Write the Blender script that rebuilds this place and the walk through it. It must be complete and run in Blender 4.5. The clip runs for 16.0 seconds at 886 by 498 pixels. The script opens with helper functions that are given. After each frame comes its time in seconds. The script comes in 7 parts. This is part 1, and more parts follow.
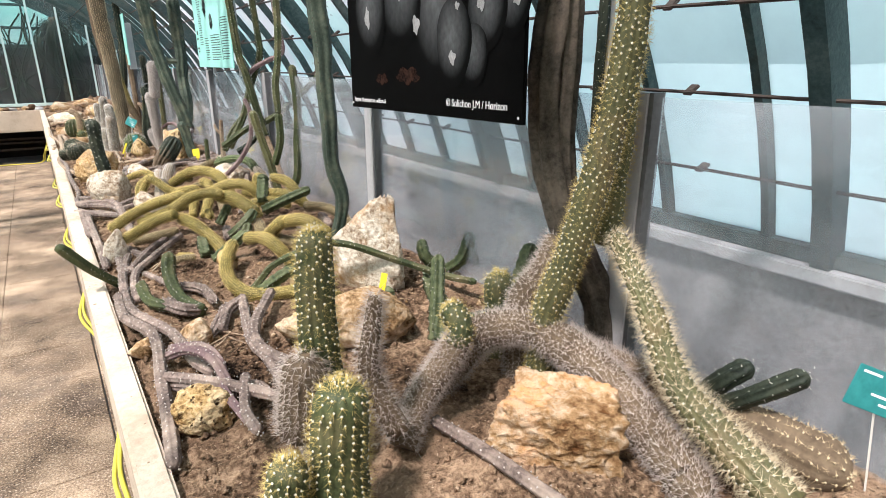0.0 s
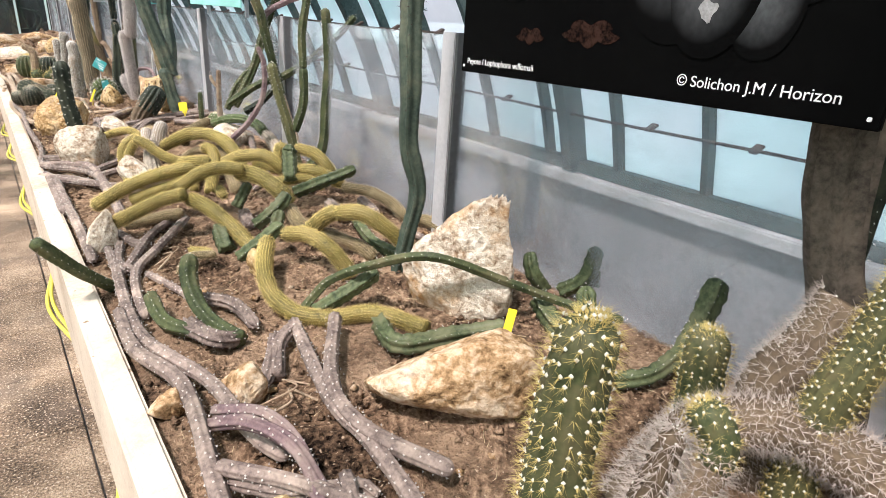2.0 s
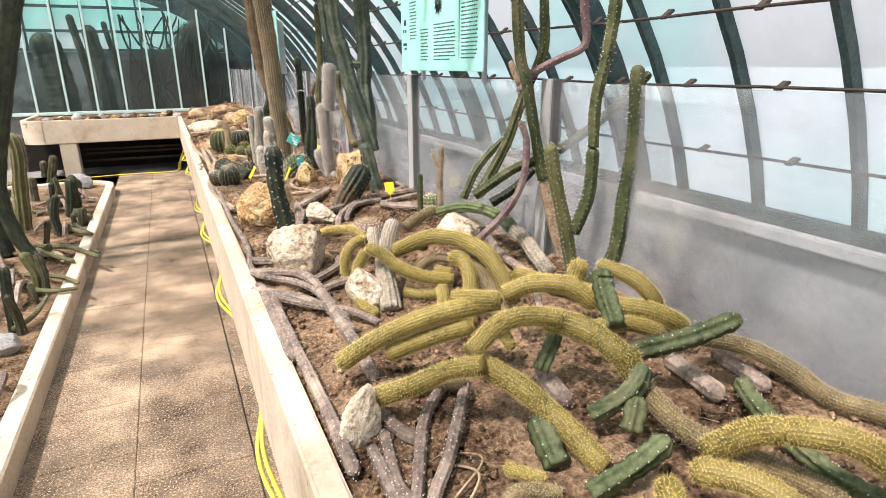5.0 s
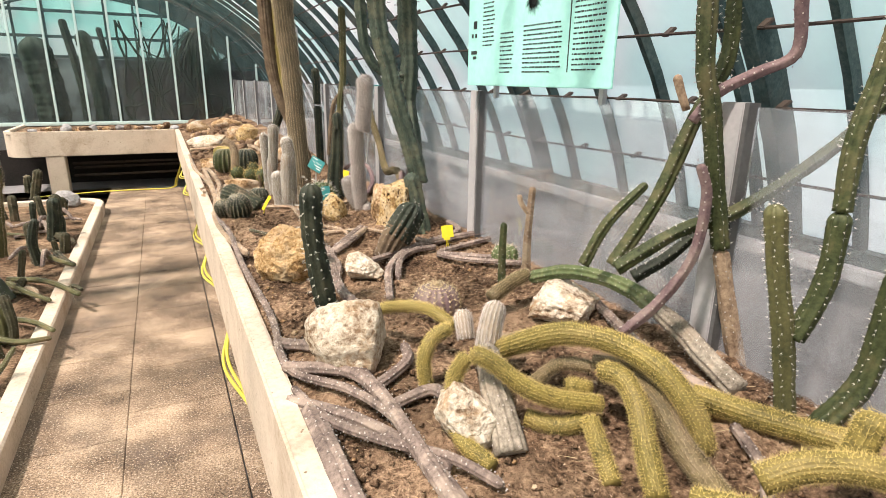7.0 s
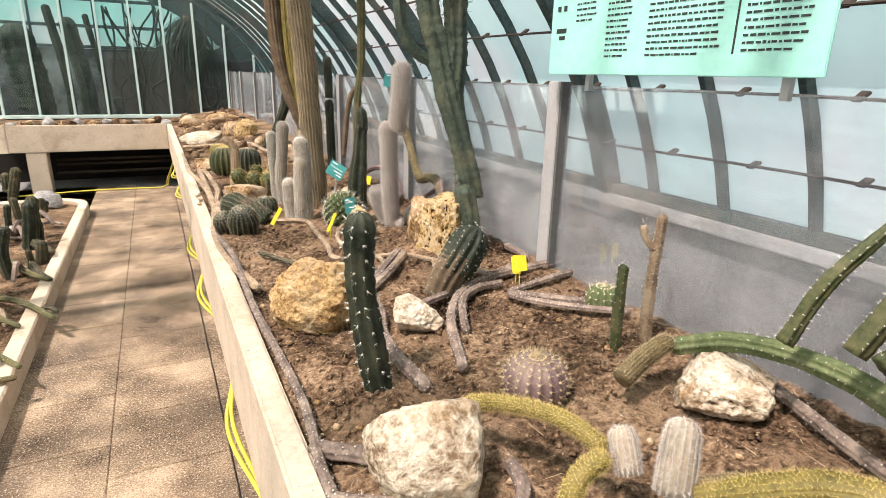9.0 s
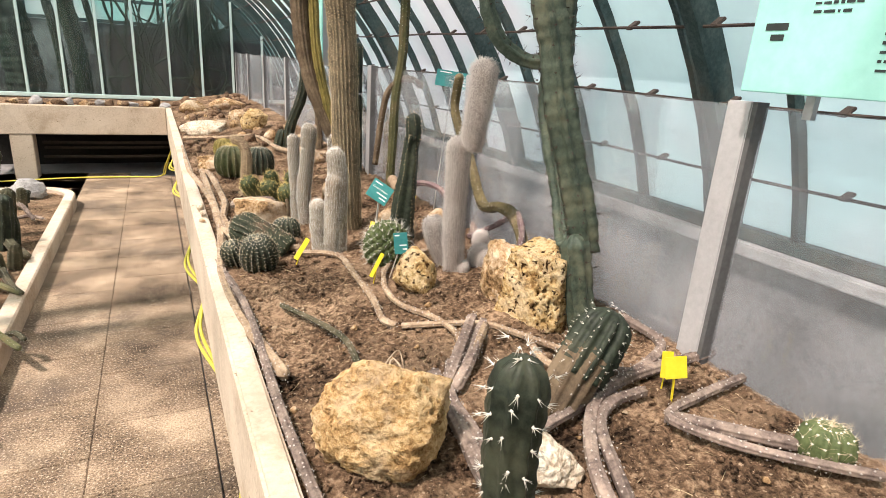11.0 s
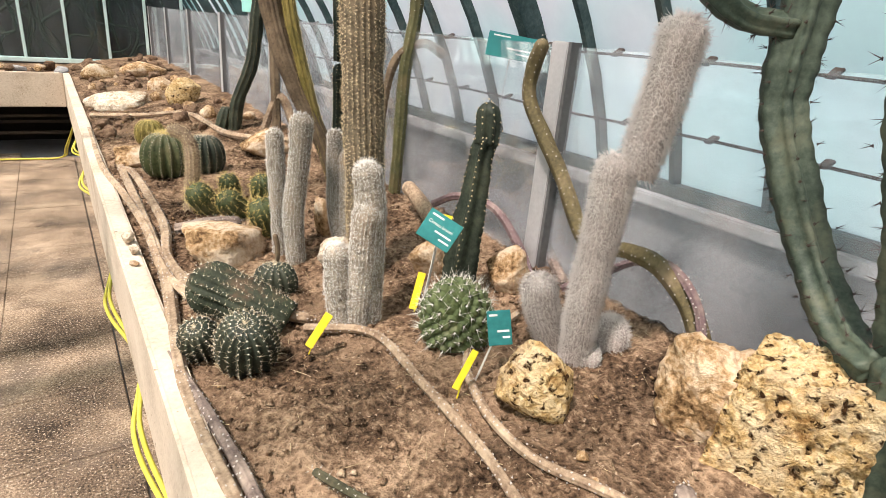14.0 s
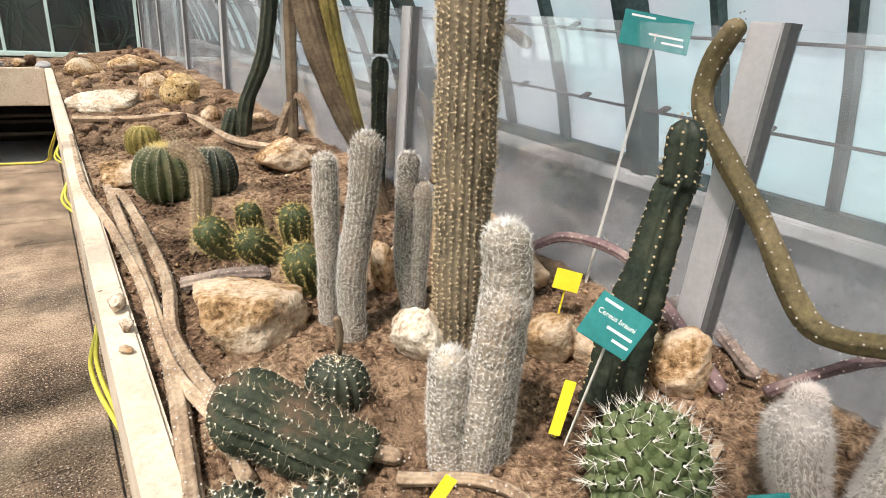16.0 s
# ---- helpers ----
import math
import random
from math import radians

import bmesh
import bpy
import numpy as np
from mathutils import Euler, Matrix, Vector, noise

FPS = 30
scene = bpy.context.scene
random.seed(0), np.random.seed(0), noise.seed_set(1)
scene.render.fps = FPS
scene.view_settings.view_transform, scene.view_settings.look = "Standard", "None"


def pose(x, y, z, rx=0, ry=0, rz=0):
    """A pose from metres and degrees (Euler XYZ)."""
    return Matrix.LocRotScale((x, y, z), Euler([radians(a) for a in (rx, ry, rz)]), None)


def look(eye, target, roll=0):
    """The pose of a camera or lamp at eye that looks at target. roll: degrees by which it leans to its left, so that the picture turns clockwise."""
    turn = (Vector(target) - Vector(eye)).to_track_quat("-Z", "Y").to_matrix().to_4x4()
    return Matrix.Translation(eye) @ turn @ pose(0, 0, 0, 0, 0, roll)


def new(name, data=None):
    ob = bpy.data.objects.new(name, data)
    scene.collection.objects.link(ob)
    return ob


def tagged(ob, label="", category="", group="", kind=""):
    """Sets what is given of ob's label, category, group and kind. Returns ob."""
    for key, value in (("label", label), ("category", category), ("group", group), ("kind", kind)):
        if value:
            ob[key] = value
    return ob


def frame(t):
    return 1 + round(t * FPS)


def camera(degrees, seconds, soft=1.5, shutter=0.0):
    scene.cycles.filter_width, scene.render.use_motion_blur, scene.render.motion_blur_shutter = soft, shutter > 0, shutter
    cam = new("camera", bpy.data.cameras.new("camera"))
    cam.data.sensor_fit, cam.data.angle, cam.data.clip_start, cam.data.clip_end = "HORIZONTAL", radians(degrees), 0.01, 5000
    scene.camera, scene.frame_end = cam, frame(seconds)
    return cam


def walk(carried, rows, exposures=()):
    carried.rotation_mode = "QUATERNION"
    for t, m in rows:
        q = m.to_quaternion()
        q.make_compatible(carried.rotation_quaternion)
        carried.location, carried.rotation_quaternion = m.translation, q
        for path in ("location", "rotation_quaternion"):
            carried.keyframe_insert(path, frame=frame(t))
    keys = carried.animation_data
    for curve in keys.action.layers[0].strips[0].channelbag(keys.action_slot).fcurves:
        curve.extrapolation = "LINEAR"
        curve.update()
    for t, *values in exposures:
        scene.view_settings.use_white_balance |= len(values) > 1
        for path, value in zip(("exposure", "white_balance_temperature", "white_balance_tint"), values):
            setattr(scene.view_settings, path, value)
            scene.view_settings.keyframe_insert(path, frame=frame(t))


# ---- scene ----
cam = camera(75.7, 16.0, 0.5)
PATH = [
    (0, (-0.03, 0.612, 1.753), (1.052, 2.172, 1.126), 0.0),
    (0.5, (-0.072, 0.778, 1.741), (1.039, 2.309, 1.092), 1.1),
    (1, (-0.076, 0.956, 1.743), (1.065, 2.452, 1.065), 2.4),
    (1.5, (-0.081, 1.142, 1.729), (1.081, 2.608, 1.019), 3.7),
    (2, (-0.085, 1.286, 1.719), (1.085, 2.728, 0.975), 4.1),
    (2.5, (-0.125, 1.49, 1.738), (1.008, 2.961, 0.996), 3.0),
    (3, (-0.18, 1.66, 1.735), (0.864, 3.211, 1.025), 1.6),
    (3.5, (-0.192, 1.812, 1.737), (0.727, 3.454, 1.059), 0.2),
    (4, (-0.164, 2.004, 1.748), (0.644, 3.713, 1.095), -0.4),
    (6.3, (-0.188, 2.837, 1.71), (0.66, 4.551, 1.124), 0.7),
    (6.5, (-0.192, 2.943, 1.741), (0.661, 4.652, 1.148), 0.8),
    (7, (-0.175, 3.123, 1.726), (0.665, 4.847, 1.159), 0.9),
    (7.5, (-0.194, 3.274, 1.699), (0.644, 5.003, 1.142), 0.7),
    (8, (-0.213, 3.439, 1.708), (0.64, 5.16, 1.15), 0.6),
    (8.2, (-0.208, 3.494, 1.696), (0.642, 5.215, 1.133), 0.5),
    (10.3, (-0.085, 4.305, 1.702), (0.801, 5.989, 1.088), 3.4),
    (10.5, (-0.106, 4.373, 1.717), (0.781, 6.056, 1.099), 3.5),
    (11, (-0.13, 4.516, 1.721), (0.738, 6.209, 1.106), 3.9),
    (11.5, (-0.12, 4.707, 1.724), (0.725, 6.413, 1.111), 4.2),
    (12, (-0.074, 4.91, 1.726), (0.764, 6.616, 1.103), 4.4),
    (12.5, (-0.075, 5.049, 1.698), (0.806, 6.727, 1.059), 4.7),
    (13, (-0.085, 5.219, 1.693), (0.87, 6.848, 1.033), 5.1),
    (13.5, (-0.112, 5.379, 1.695), (0.918, 6.953, 1.014), 5.3),
    (14, (-0.109, 5.524, 1.68), (0.961, 7.058, 0.973), 5.1),
    (14.5, (-0.054, 5.699, 1.693), (1.029, 7.216, 0.967), 5.0),
    (15, (-0.004, 5.831, 1.668), (1.074, 7.341, 0.921), 4.7),
    (15.5, (-0.014, 5.984, 1.649), (1.058, 7.49, 0.886), 4.1),
    (16, (-0.033, 6.158, 1.637), (1.047, 7.673, 0.902), 4.7),
]
walk(cam, [(t, look(eye, target, roll)) for t, eye, target, roll in PATH], [(0, 0.44, 5900, 16), (2, 0.50, 5900, 17), (4, 0.54, 6050, 17), (7, 0.38, 6500, 18), (13, 0.36, 6450, 18), (14.5, 0.34, 6250, 16), (16, 0.29, 6200, 15)])

# ---- world, sun ----
world = bpy.data.worlds.new("sky")
scene.world = world
world.use_nodes = True
wn = world.node_tree.nodes
sky = wn.new("ShaderNodeTexSky")
sky.sky_type, sky.sun_disc = "NISHITA", False
sky.sun_elevation, sky.sun_rotation = radians(52), radians(250)
sky.air_density, sky.dust_density, sky.ozone_density = 1.0, 6.0, 0.6
world.node_tree.links.new(sky.outputs[0], wn["Background"].inputs[0])
wn["Background"].inputs[1].default_value = 0.15
sun = new("sun", bpy.data.lights.new("sun", "SUN"))
sun.data.energy, sun.data.angle, sun.data.color = 5.0, radians(5), (1.0, 0.89, 0.76)
sun.matrix_world = look((-3.0, 5.5, 8.0), (0.6, 6.8, 1.0))
tagged(sun, "hazy daylight sun", "sun", kind="structure")


# ---- materials ----
def shader(name, build):
    m = bpy.data.materials.new(name)
    m.use_nodes = True
    t = m.node_tree
    build(t.nodes, t.links, t.nodes["Principled BSDF"])
    return m


def node(nodes, kind, **values):
    n = nodes.new(kind)
    for k, v in values.items():
        if k in n.inputs:
            n.inputs[k].default_value = v
    return n


def ramp(nodes, links, source, stops):
    r = nodes.new("ShaderNodeValToRGB")
    while len(r.color_ramp.elements) < len(stops):
        r.color_ramp.elements.new(0.5)
    for e, (p, c) in zip(r.color_ramp.elements, stops):
        e.position, e.color = p, (*c, 1)
    links.new(source, r.inputs[0])
    return r.outputs[0]


def mixc(nodes, links, fac, a, b, blend="MIX"):
    m = nodes.new("ShaderNodeMix")
    m.data_type, m.blend_type = "RGBA", blend
    for v, i in ((fac, 0), (a, 6), (b, 7)):
        if hasattr(v, "is_output"):
            links.new(v, m.inputs[i])
        else:
            m.inputs[i].default_value = v if i == 0 else (*v, 1)
    return m.outputs[2]


def surface(name, stops, scale=6.0, grain=80.0, rough=0.8, bump=0.3, speck=None, speck_scale=200.0, speck_at=0.62, vary=0.0,
            metal=0.0, depth=0.01, stain=None, stain_scale=1.5, pits=None, pit_scale=60.0, low=0.36, high=0.70, spec=0.25):
    """Colour by large noise, broken by fine grain; optional specks, stains and pits, these with their shade in the
    colour; bump from grain and pits.
    """
    def build(n, l, p):
        co = n.new("ShaderNodeNewGeometry").outputs["Position"]
        big = node(n, "ShaderNodeTexNoise", Scale=scale, Detail=6.0, Roughness=0.6)
        fine = node(n, "ShaderNodeTexNoise", Scale=grain, Detail=4.0, Roughness=0.65)
        l.new(co, big.inputs["Vector"]), l.new(co, fine.inputs["Vector"])
        blend = n.new("ShaderNodeMath")
        blend.operation = "MULTIPLY_ADD"
        l.new(fine.outputs[0], blend.inputs[0])
        blend.inputs[1].default_value = 0.55
        part_big = n.new("ShaderNodeMath")
        part_big.operation = "MULTIPLY"
        l.new(big.outputs[0], part_big.inputs[0])
        part_big.inputs[1].default_value = 0.55
        l.new(part_big.outputs[0], blend.inputs[2])
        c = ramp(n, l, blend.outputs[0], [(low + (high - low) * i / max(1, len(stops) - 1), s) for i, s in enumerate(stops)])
        if stain:
            sn = node(n, "ShaderNodeTexNoise", Scale=stain_scale, Detail=5.0, Roughness=0.7)
            l.new(co, sn.inputs["Vector"])
            sf = ramp(n, l, sn.outputs[0], [(0.5, (0, 0, 0)), (0.72, (1, 1, 1))])
            c = mixc(n, l, sf, c, stain)
        if speck:
            v = node(n, "ShaderNodeTexNoise", Scale=speck_scale, Detail=2.0)
            l.new(co, v.inputs["Vector"])
            c = mixc(n, l, ramp(n, l, v.outputs[0], [(speck_at, (0, 0, 0)), (speck_at + 0.05, (1, 1, 1))]), c, speck)
        height = fine.outputs[0]
        if pits:
            v = node(n, "ShaderNodeTexNoise", Scale=pit_scale * 0.6, Detail=3.5, Roughness=0.65, Distortion=0.35)
            l.new(co, v.inputs["Vector"])
            f = ramp(n, l, v.outputs[0], [(0.345, (1, 1, 1)), (0.43, (0, 0, 0))])
            c = mixc(n, l, f, c, pits)
            sub = n.new("ShaderNodeMath")
            sub.operation = "SUBTRACT"
            l.new(fine.outputs[0], sub.inputs[0]), l.new(f, sub.inputs[1])
            height = sub.outputs[0]
        if vary:
            info = n.new("ShaderNodeObjectInfo")
            hs = n.new("ShaderNodeHueSaturation")
            mr = node(n, "ShaderNodeMapRange")
            mr.inputs["To Min"].default_value, mr.inputs["To Max"].default_value = 1 - vary, 1 + vary
            l.new(info.outputs["Random"], mr.inputs["Value"])
            l.new(mr.outputs[0], hs.inputs["Value"]), l.new(c, hs.inputs["Color"])
            c = hs.outputs[0]
        l.new(c, p.inputs["Base Color"])
        p.inputs["Roughness"].default_value, p.inputs["Metallic"].default_value = rough, metal
        p.inputs["Specular IOR Level"].default_value = spec
        b = node(n, "ShaderNodeBump", Strength=bump, Distance=depth)
        l.new(height, b.inputs["Height"]), l.new(b.outputs[0], p.inputs["Normal"])
    return shader(name, build)


def clear(name, tint, dirt, dirt_low, dirt_high, gloss=0.12, streak=(3, 3, 0.8), back_share=0.5, dirt_two=None):
    """A pane: clear tinted glass, glossy by Fresnel, under a film of pale dirt."""
    def build(n, l, p):
        co = n.new("ShaderNodeNewGeometry").outputs["Position"]
        mp = n.new("ShaderNodeMapping")
        mp.inputs["Scale"].default_value = streak
        l.new(co, mp.inputs["Vector"])
        film = node(n, "ShaderNodeTexNoise", Scale=2.2, Detail=7.0, Roughness=0.7)
        l.new(mp.outputs[0], film.inputs["Vector"])
        mr = node(n, "ShaderNodeMapRange")
        mr.inputs["From Min"].default_value, mr.inputs["From Max"].default_value = 0.3, 0.72
        mr.inputs["To Min"].default_value, mr.inputs["To Max"].default_value = dirt_low, dirt_high
        l.new(film.outputs[0], mr.inputs["Value"])
        see = n.new("ShaderNodeBsdfTransparent")
        see.inputs[0].default_value = (*tint, 1)
        shine = n.new("ShaderNodeBsdfGlossy")
        shine.inputs["Roughness"].default_value = 0.03
        fr = node(n, "ShaderNodeFresnel", IOR=1.45)
        cut = n.new("ShaderNodeMath")
        cut.operation = "MULTIPLY"
        l.new(fr.outputs[0], cut.inputs[0])
        cut.inputs[1].default_value = gloss
        glass = n.new("ShaderNodeMixShader")
        l.new(cut.outputs[0], glass.inputs[0]), l.new(see.outputs[0], glass.inputs[1]), l.new(shine.outputs[0], glass.inputs[2])
        dust = n.new("ShaderNodeBsdfDiffuse")
        dust.inputs[0].default_value = (*dirt, 1)
        back = n.new("ShaderNodeBsdfTranslucent")
        back.inputs[0].default_value = (*dirt, 1)
        half = n.new("ShaderNodeMixShader")
        half.inputs[0].default_value = back_share
        l.new(dust.outputs[0], half.inputs[1]), l.new(back.outputs[0], half.inputs[2])
        if dirt_two:  # a second colour of film, in broad patches
            patch = node(n, "ShaderNodeTexNoise", Scale=0.9, Detail=2.0)
            l.new(co, patch.inputs["Vector"])
            tone = mixc(n, l, ramp(n, l, patch.outputs[0], [(0.42, (0, 0, 0)), (0.58, (1, 1, 1))]), dirt, dirt_two)
            l.new(tone, dust.inputs[0]), l.new(tone, back.inputs[0])
        top = n.new("ShaderNodeMixShader")
        l.new(mr.outputs[0], top.inputs[0]), l.new(glass.outputs[0], top.inputs[1]), l.new(half.outputs[0], top.inputs[2])
        l.new(top.outputs[0], n["Material Output"].inputs[0])
    return shader(name, build)


M_RENDER = surface("cream_render", [(0.40, 0.325, 0.25), (0.57, 0.475, 0.38), (0.64, 0.55, 0.455)], 3, 60, 0.85, 0.4, stain=(0.36, 0.27, 0.19), stain_scale=2.2,
                   speck=(0.2, 0.14, 0.09), speck_scale=38, speck_at=0.70)
M_TILE = surface("pebbled_paving", [(0.037, 0.026, 0.018), (0.265, 0.190, 0.130), (0.60, 0.455, 0.325)], 2.2, 105, 0.85, 1.0, speck=(0.56, 0.46, 0.36), speck_scale=95, speck_at=0.60, vary=0.08,
                 depth=0.012, stain=(0.13, 0.10, 0.08), stain_scale=1.6, low=0.42, high=0.68)
# lowest stop near black: shade of the cracks between clods put into the colour
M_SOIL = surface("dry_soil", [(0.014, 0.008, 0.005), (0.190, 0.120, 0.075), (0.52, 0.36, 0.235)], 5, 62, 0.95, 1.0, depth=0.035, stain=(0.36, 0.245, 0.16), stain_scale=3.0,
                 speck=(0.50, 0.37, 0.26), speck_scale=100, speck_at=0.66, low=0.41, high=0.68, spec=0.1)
M_CONCRETE = surface("grey_concrete", [(0.14, 0.14, 0.145), (0.24, 0.235, 0.24), (0.33, 0.32, 0.325)], 3, 50, 0.9, 0.4, stain=(0.12, 0.105, 0.10))
M_GRAVEL = surface("pale_gravel", [(0.56, 0.58, 0.59), (0.66, 0.68, 0.69)], 0.5, 20, 0.9, 0.2)
# near-black colour standing in for the shade under the beds
M_RECESS_SHADE = surface("recess_shade", [(0.012, 0.011, 0.010), (0.03, 0.026, 0.024)], 3, 40, 0.9, 0.2)
M_FRAME = surface("weathered_green_paint", [(0.014, 0.030, 0.032), (0.036, 0.064, 0.064), (0.075, 0.105, 0.10)], 8, 60, 0.6, 0.3, stain=(0.10, 0.09, 0.07))
M_IRON = surface("rusty_iron", [(0.03, 0.025, 0.022), (0.07, 0.05, 0.04)], 10, 90, 0.6, 0.3)
M_SILL = surface("pale_grey_sill", [(0.30, 0.29, 0.295), (0.42, 0.41, 0.415), (0.52, 0.51, 0.515)], 3, 50, 0.85, 0.4, stain=(0.26, 0.235, 0.23), stain_scale=2.5)
M_SEAL = surface("grey_rubber_seal", [(0.08, 0.08, 0.082), (0.13, 0.13, 0.132)], 4, 60, 0.7, 0.1)
M_ALU = surface("grey_aluminium", [(0.40, 0.395, 0.405), (0.52, 0.51, 0.52)], 4, 60, 0.45, 0.08, metal=0.2)
M_WHITEBAR = surface("pale_painted_bar", [(0.42, 0.55, 0.54), (0.58, 0.70, 0.69)], 5, 60, 0.5, 0.15)
M_PANE = clear("milky_roof_glass", (0.78, 1.0, 0.97), (0.72, 1.0, 0.93), 0.78, 0.95, streak=(0.5, 0.5, 0.5), back_share=0.66, dirt_two=(0.98, 1.0, 0.96))
M_SCREEN = clear("hazy_screen_glass", (0.95, 0.97, 0.98), (0.94, 0.94, 0.96), 0.03, 0.24, gloss=0.5, streak=(0.7, 0.6, 1.6), back_share=0.7)
M_ENDGLASS = clear("dusty_partition_glass", (0.80, 0.88, 0.88), (0.5, 0.55, 0.55), 0.0, 0.08, gloss=0.8)
M_HOSE = surface("yellow_hose", [(0.46, 0.41, 0.05), (0.62, 0.57, 0.09)], 6, 60, 0.45, 0.1)


# ---- mesh tools ----
def part(name, bm, material, parent=None, label=""):
    me = bpy.data.meshes.new(name)
    bm.to_mesh(me)
    bm.free()
    me.materials.append(material)
    ob = new(name, me)
    ob.parent = parent
    return tagged(ob, label)


def raw(name, verts, faces, material, parent=None, label="", smooth=False):
    me = bpy.data.meshes.new(name)
    me.from_pydata(verts, [], faces)
    me.materials.append(material)
    if smooth:
        me.shade_smooth()
    ob = new(name, me)
    ob.parent = parent
    return tagged(ob, label)


def thing(name, place, label, category, group="", kind=""):
    ob = new(name)
    ob.empty_display_size = 0.05
    ob.location = place
    return tagged(ob, label, category, group, kind)


def box(bm, x0, x1, y0, y1, z0, z1, bevel=0.0, m=None):
    """A bevelled block added to bm."""
    made = bmesh.ops.create_cube(bm, size=1.0)["verts"]
    for v in made:
        v.co = Vector((x0 + (v.co.x + 0.5) * (x1 - x0), y0 + (v.co.y + 0.5) * (y1 - y0), z0 + (v.co.z + 0.5) * (z1 - z0)))
    if bevel:
        edges = list({e for v in made for e in v.link_edges})
        made = bmesh.ops.bevel(bm, geom=edges, offset=bevel, segments=2, affect="EDGES")["verts"]
    if m is not None:
        bmesh.ops.transform(bm, matrix=m, verts=list({v for v in made}))
    return bm


def block(name, x0, x1, y0, y1, z0, z1, material, parent=None, bevel=0.0, label="", m=None):
    return part(name, box(bmesh.new(), x0, x1, y0, y1, z0, z1, bevel, m), material, parent, label)


def spline(points, step):
    """Smooth path through points: places about step apart."""
    p = [np.array(q, float) for q in points]
    p = [2 * p[0] - p[1]] + p + [2 * p[-1] - p[-2]]
    out = []
    for a, b, c, d in zip(p, p[1:], p[2:], p[3:]):
        n = max(2, int(np.linalg.norm(c - b) / step) + 1)
        for i in range(n):
            t = i / n
            out.append(0.5 * (2 * b + (c - a) * t + (2 * a - 5 * b + 4 * c - d) * t * t + (3 * b - a - 3 * c + d) * t ** 3))
    out.append(p[-2])
    return np.array(out)


def frames(path):
    """Tangent and two side directions along a path, with no twist."""
    tan = np.gradient(path, axis=0)
    tan /= np.linalg.norm(tan, axis=1)[:, None] + 1e-9
    up = np.array((1.0, 0, 0)) if abs(tan[0][0]) < 0.8 else np.array((0, 0, 1.0))
    us = []
    for t in tan:
        up = up - t * up.dot(t)
        up /= np.linalg.norm(up) + 1e-9
        us.append(up)
    us = np.array(us)
    return tan, us, np.cross(tan, us)


def sweep(path, radii, sides, ribs=0, depth=0.0, twist=0.0):
    """Vertices and faces of a tube along path; ribs: number of ridges, of that share of the radius."""
    tan, u, v = frames(path)
    th = np.linspace(0, 2 * math.pi, sides, endpoint=False)
    n = len(path)
    verts = []
    for i in range(n):
        ph = th + twist * i
        r = radii[i] * (1 - depth * (0.5 - 0.5 * np.cos(ribs * th)) ** 0.8) if ribs else radii[i] * np.ones(sides)
        ring = path[i] + np.outer(r * np.cos(ph), u[i]) + np.outer(r * np.sin(ph), v[i])
        verts.append(ring)
    verts = np.concatenate(verts)
    faces = []
    for i in range(n - 1):
        for j in range(sides):
            k = (j + 1) % sides
            faces.append((i * sides + j, i * sides + k, (i + 1) * sides + k, (i + 1) * sides + j))
    verts = np.vstack([verts, path[0], path[-1]])
    a, b = n * sides, n * sides + 1
    for j in range(sides):
        k = (j + 1) % sides
        faces.append((a, k, j))
        faces.append((b, (n - 1) * sides + j, (n - 1) * sides + k))
    return verts.tolist(), faces


# ---- floor, paving, beds ----
Y0, Y1, YEND = -1.6, 13.214, 14.75
floor = block("floor", -5.2, 2.6, Y0 - 0.6, 20.5, -0.15, -0.02, M_CONCRETE)
tagged(floor, "concrete base under pebbled paving slabs", "floor", kind="structure")

bed = thing("planter_bed", (0.6, 6.0, 0), "raised cream-rendered planter bed with overhanging rim", "planter", kind="structure")


def inbed(name, *a, **k):
    ob = block(name, *a, **k)
    ob.parent = bed
    ob.matrix_parent_inverse = Matrix.Translation((-0.6, -6.0, 0))
    return ob


inbed("apron", 0.0, 0.068, Y0, Y1 + 0.068, 0.52, 0.92, M_RENDER, bevel=0.008)
inbed("far_apron", -1.95, -0.002, Y1, Y1 + 0.068, 0.56, 0.922, M_RENDER, bevel=0.008)
inbed("bed_slab", 0.069, 1.25, Y0, YEND, 0.52, 0.58, M_CONCRETE)
inbed("far_slab", -2.1, 0.068, Y1 + 0.07, YEND, 0.55, 0.60, M_CONCRETE)
# walls closing the recess, their deep shade painted in
inbed("back_wall", 0.55, 0.62, Y0, YEND, -0.02, 0.52, M_RECESS_SHADE)
inbed("far_back_wall", -2.6, 0.54, YEND - 0.35, YEND - 0.28, -0.02, 0.55, M_RECESS_SHADE)
inbed("gutter", 0.002, 0.548, Y0, Y1, -0.02, -0.004, M_TILE)
inbed("pier", -1.77, -1.53, Y1 + 0.005, Y1 + 0.25, -0.02, 0.56, M_RENDER, bevel=0.01)
for y in (1.0, 4.0, 7.6, 10.6):
    inbed("pier", 0.12, 0.5, y, y + 0.2, -0.02, 0.52, M_RENDER, bevel=0.01)
for z, y in ((0.2, 0.35), (0.3, 0.5), (0.38, 0.42)):
    inbed("pipe", -1.5, 0.5, Y1 + y, Y1 + y + 0.035, z, z + 0.035, M_IRON, bevel=0.01)
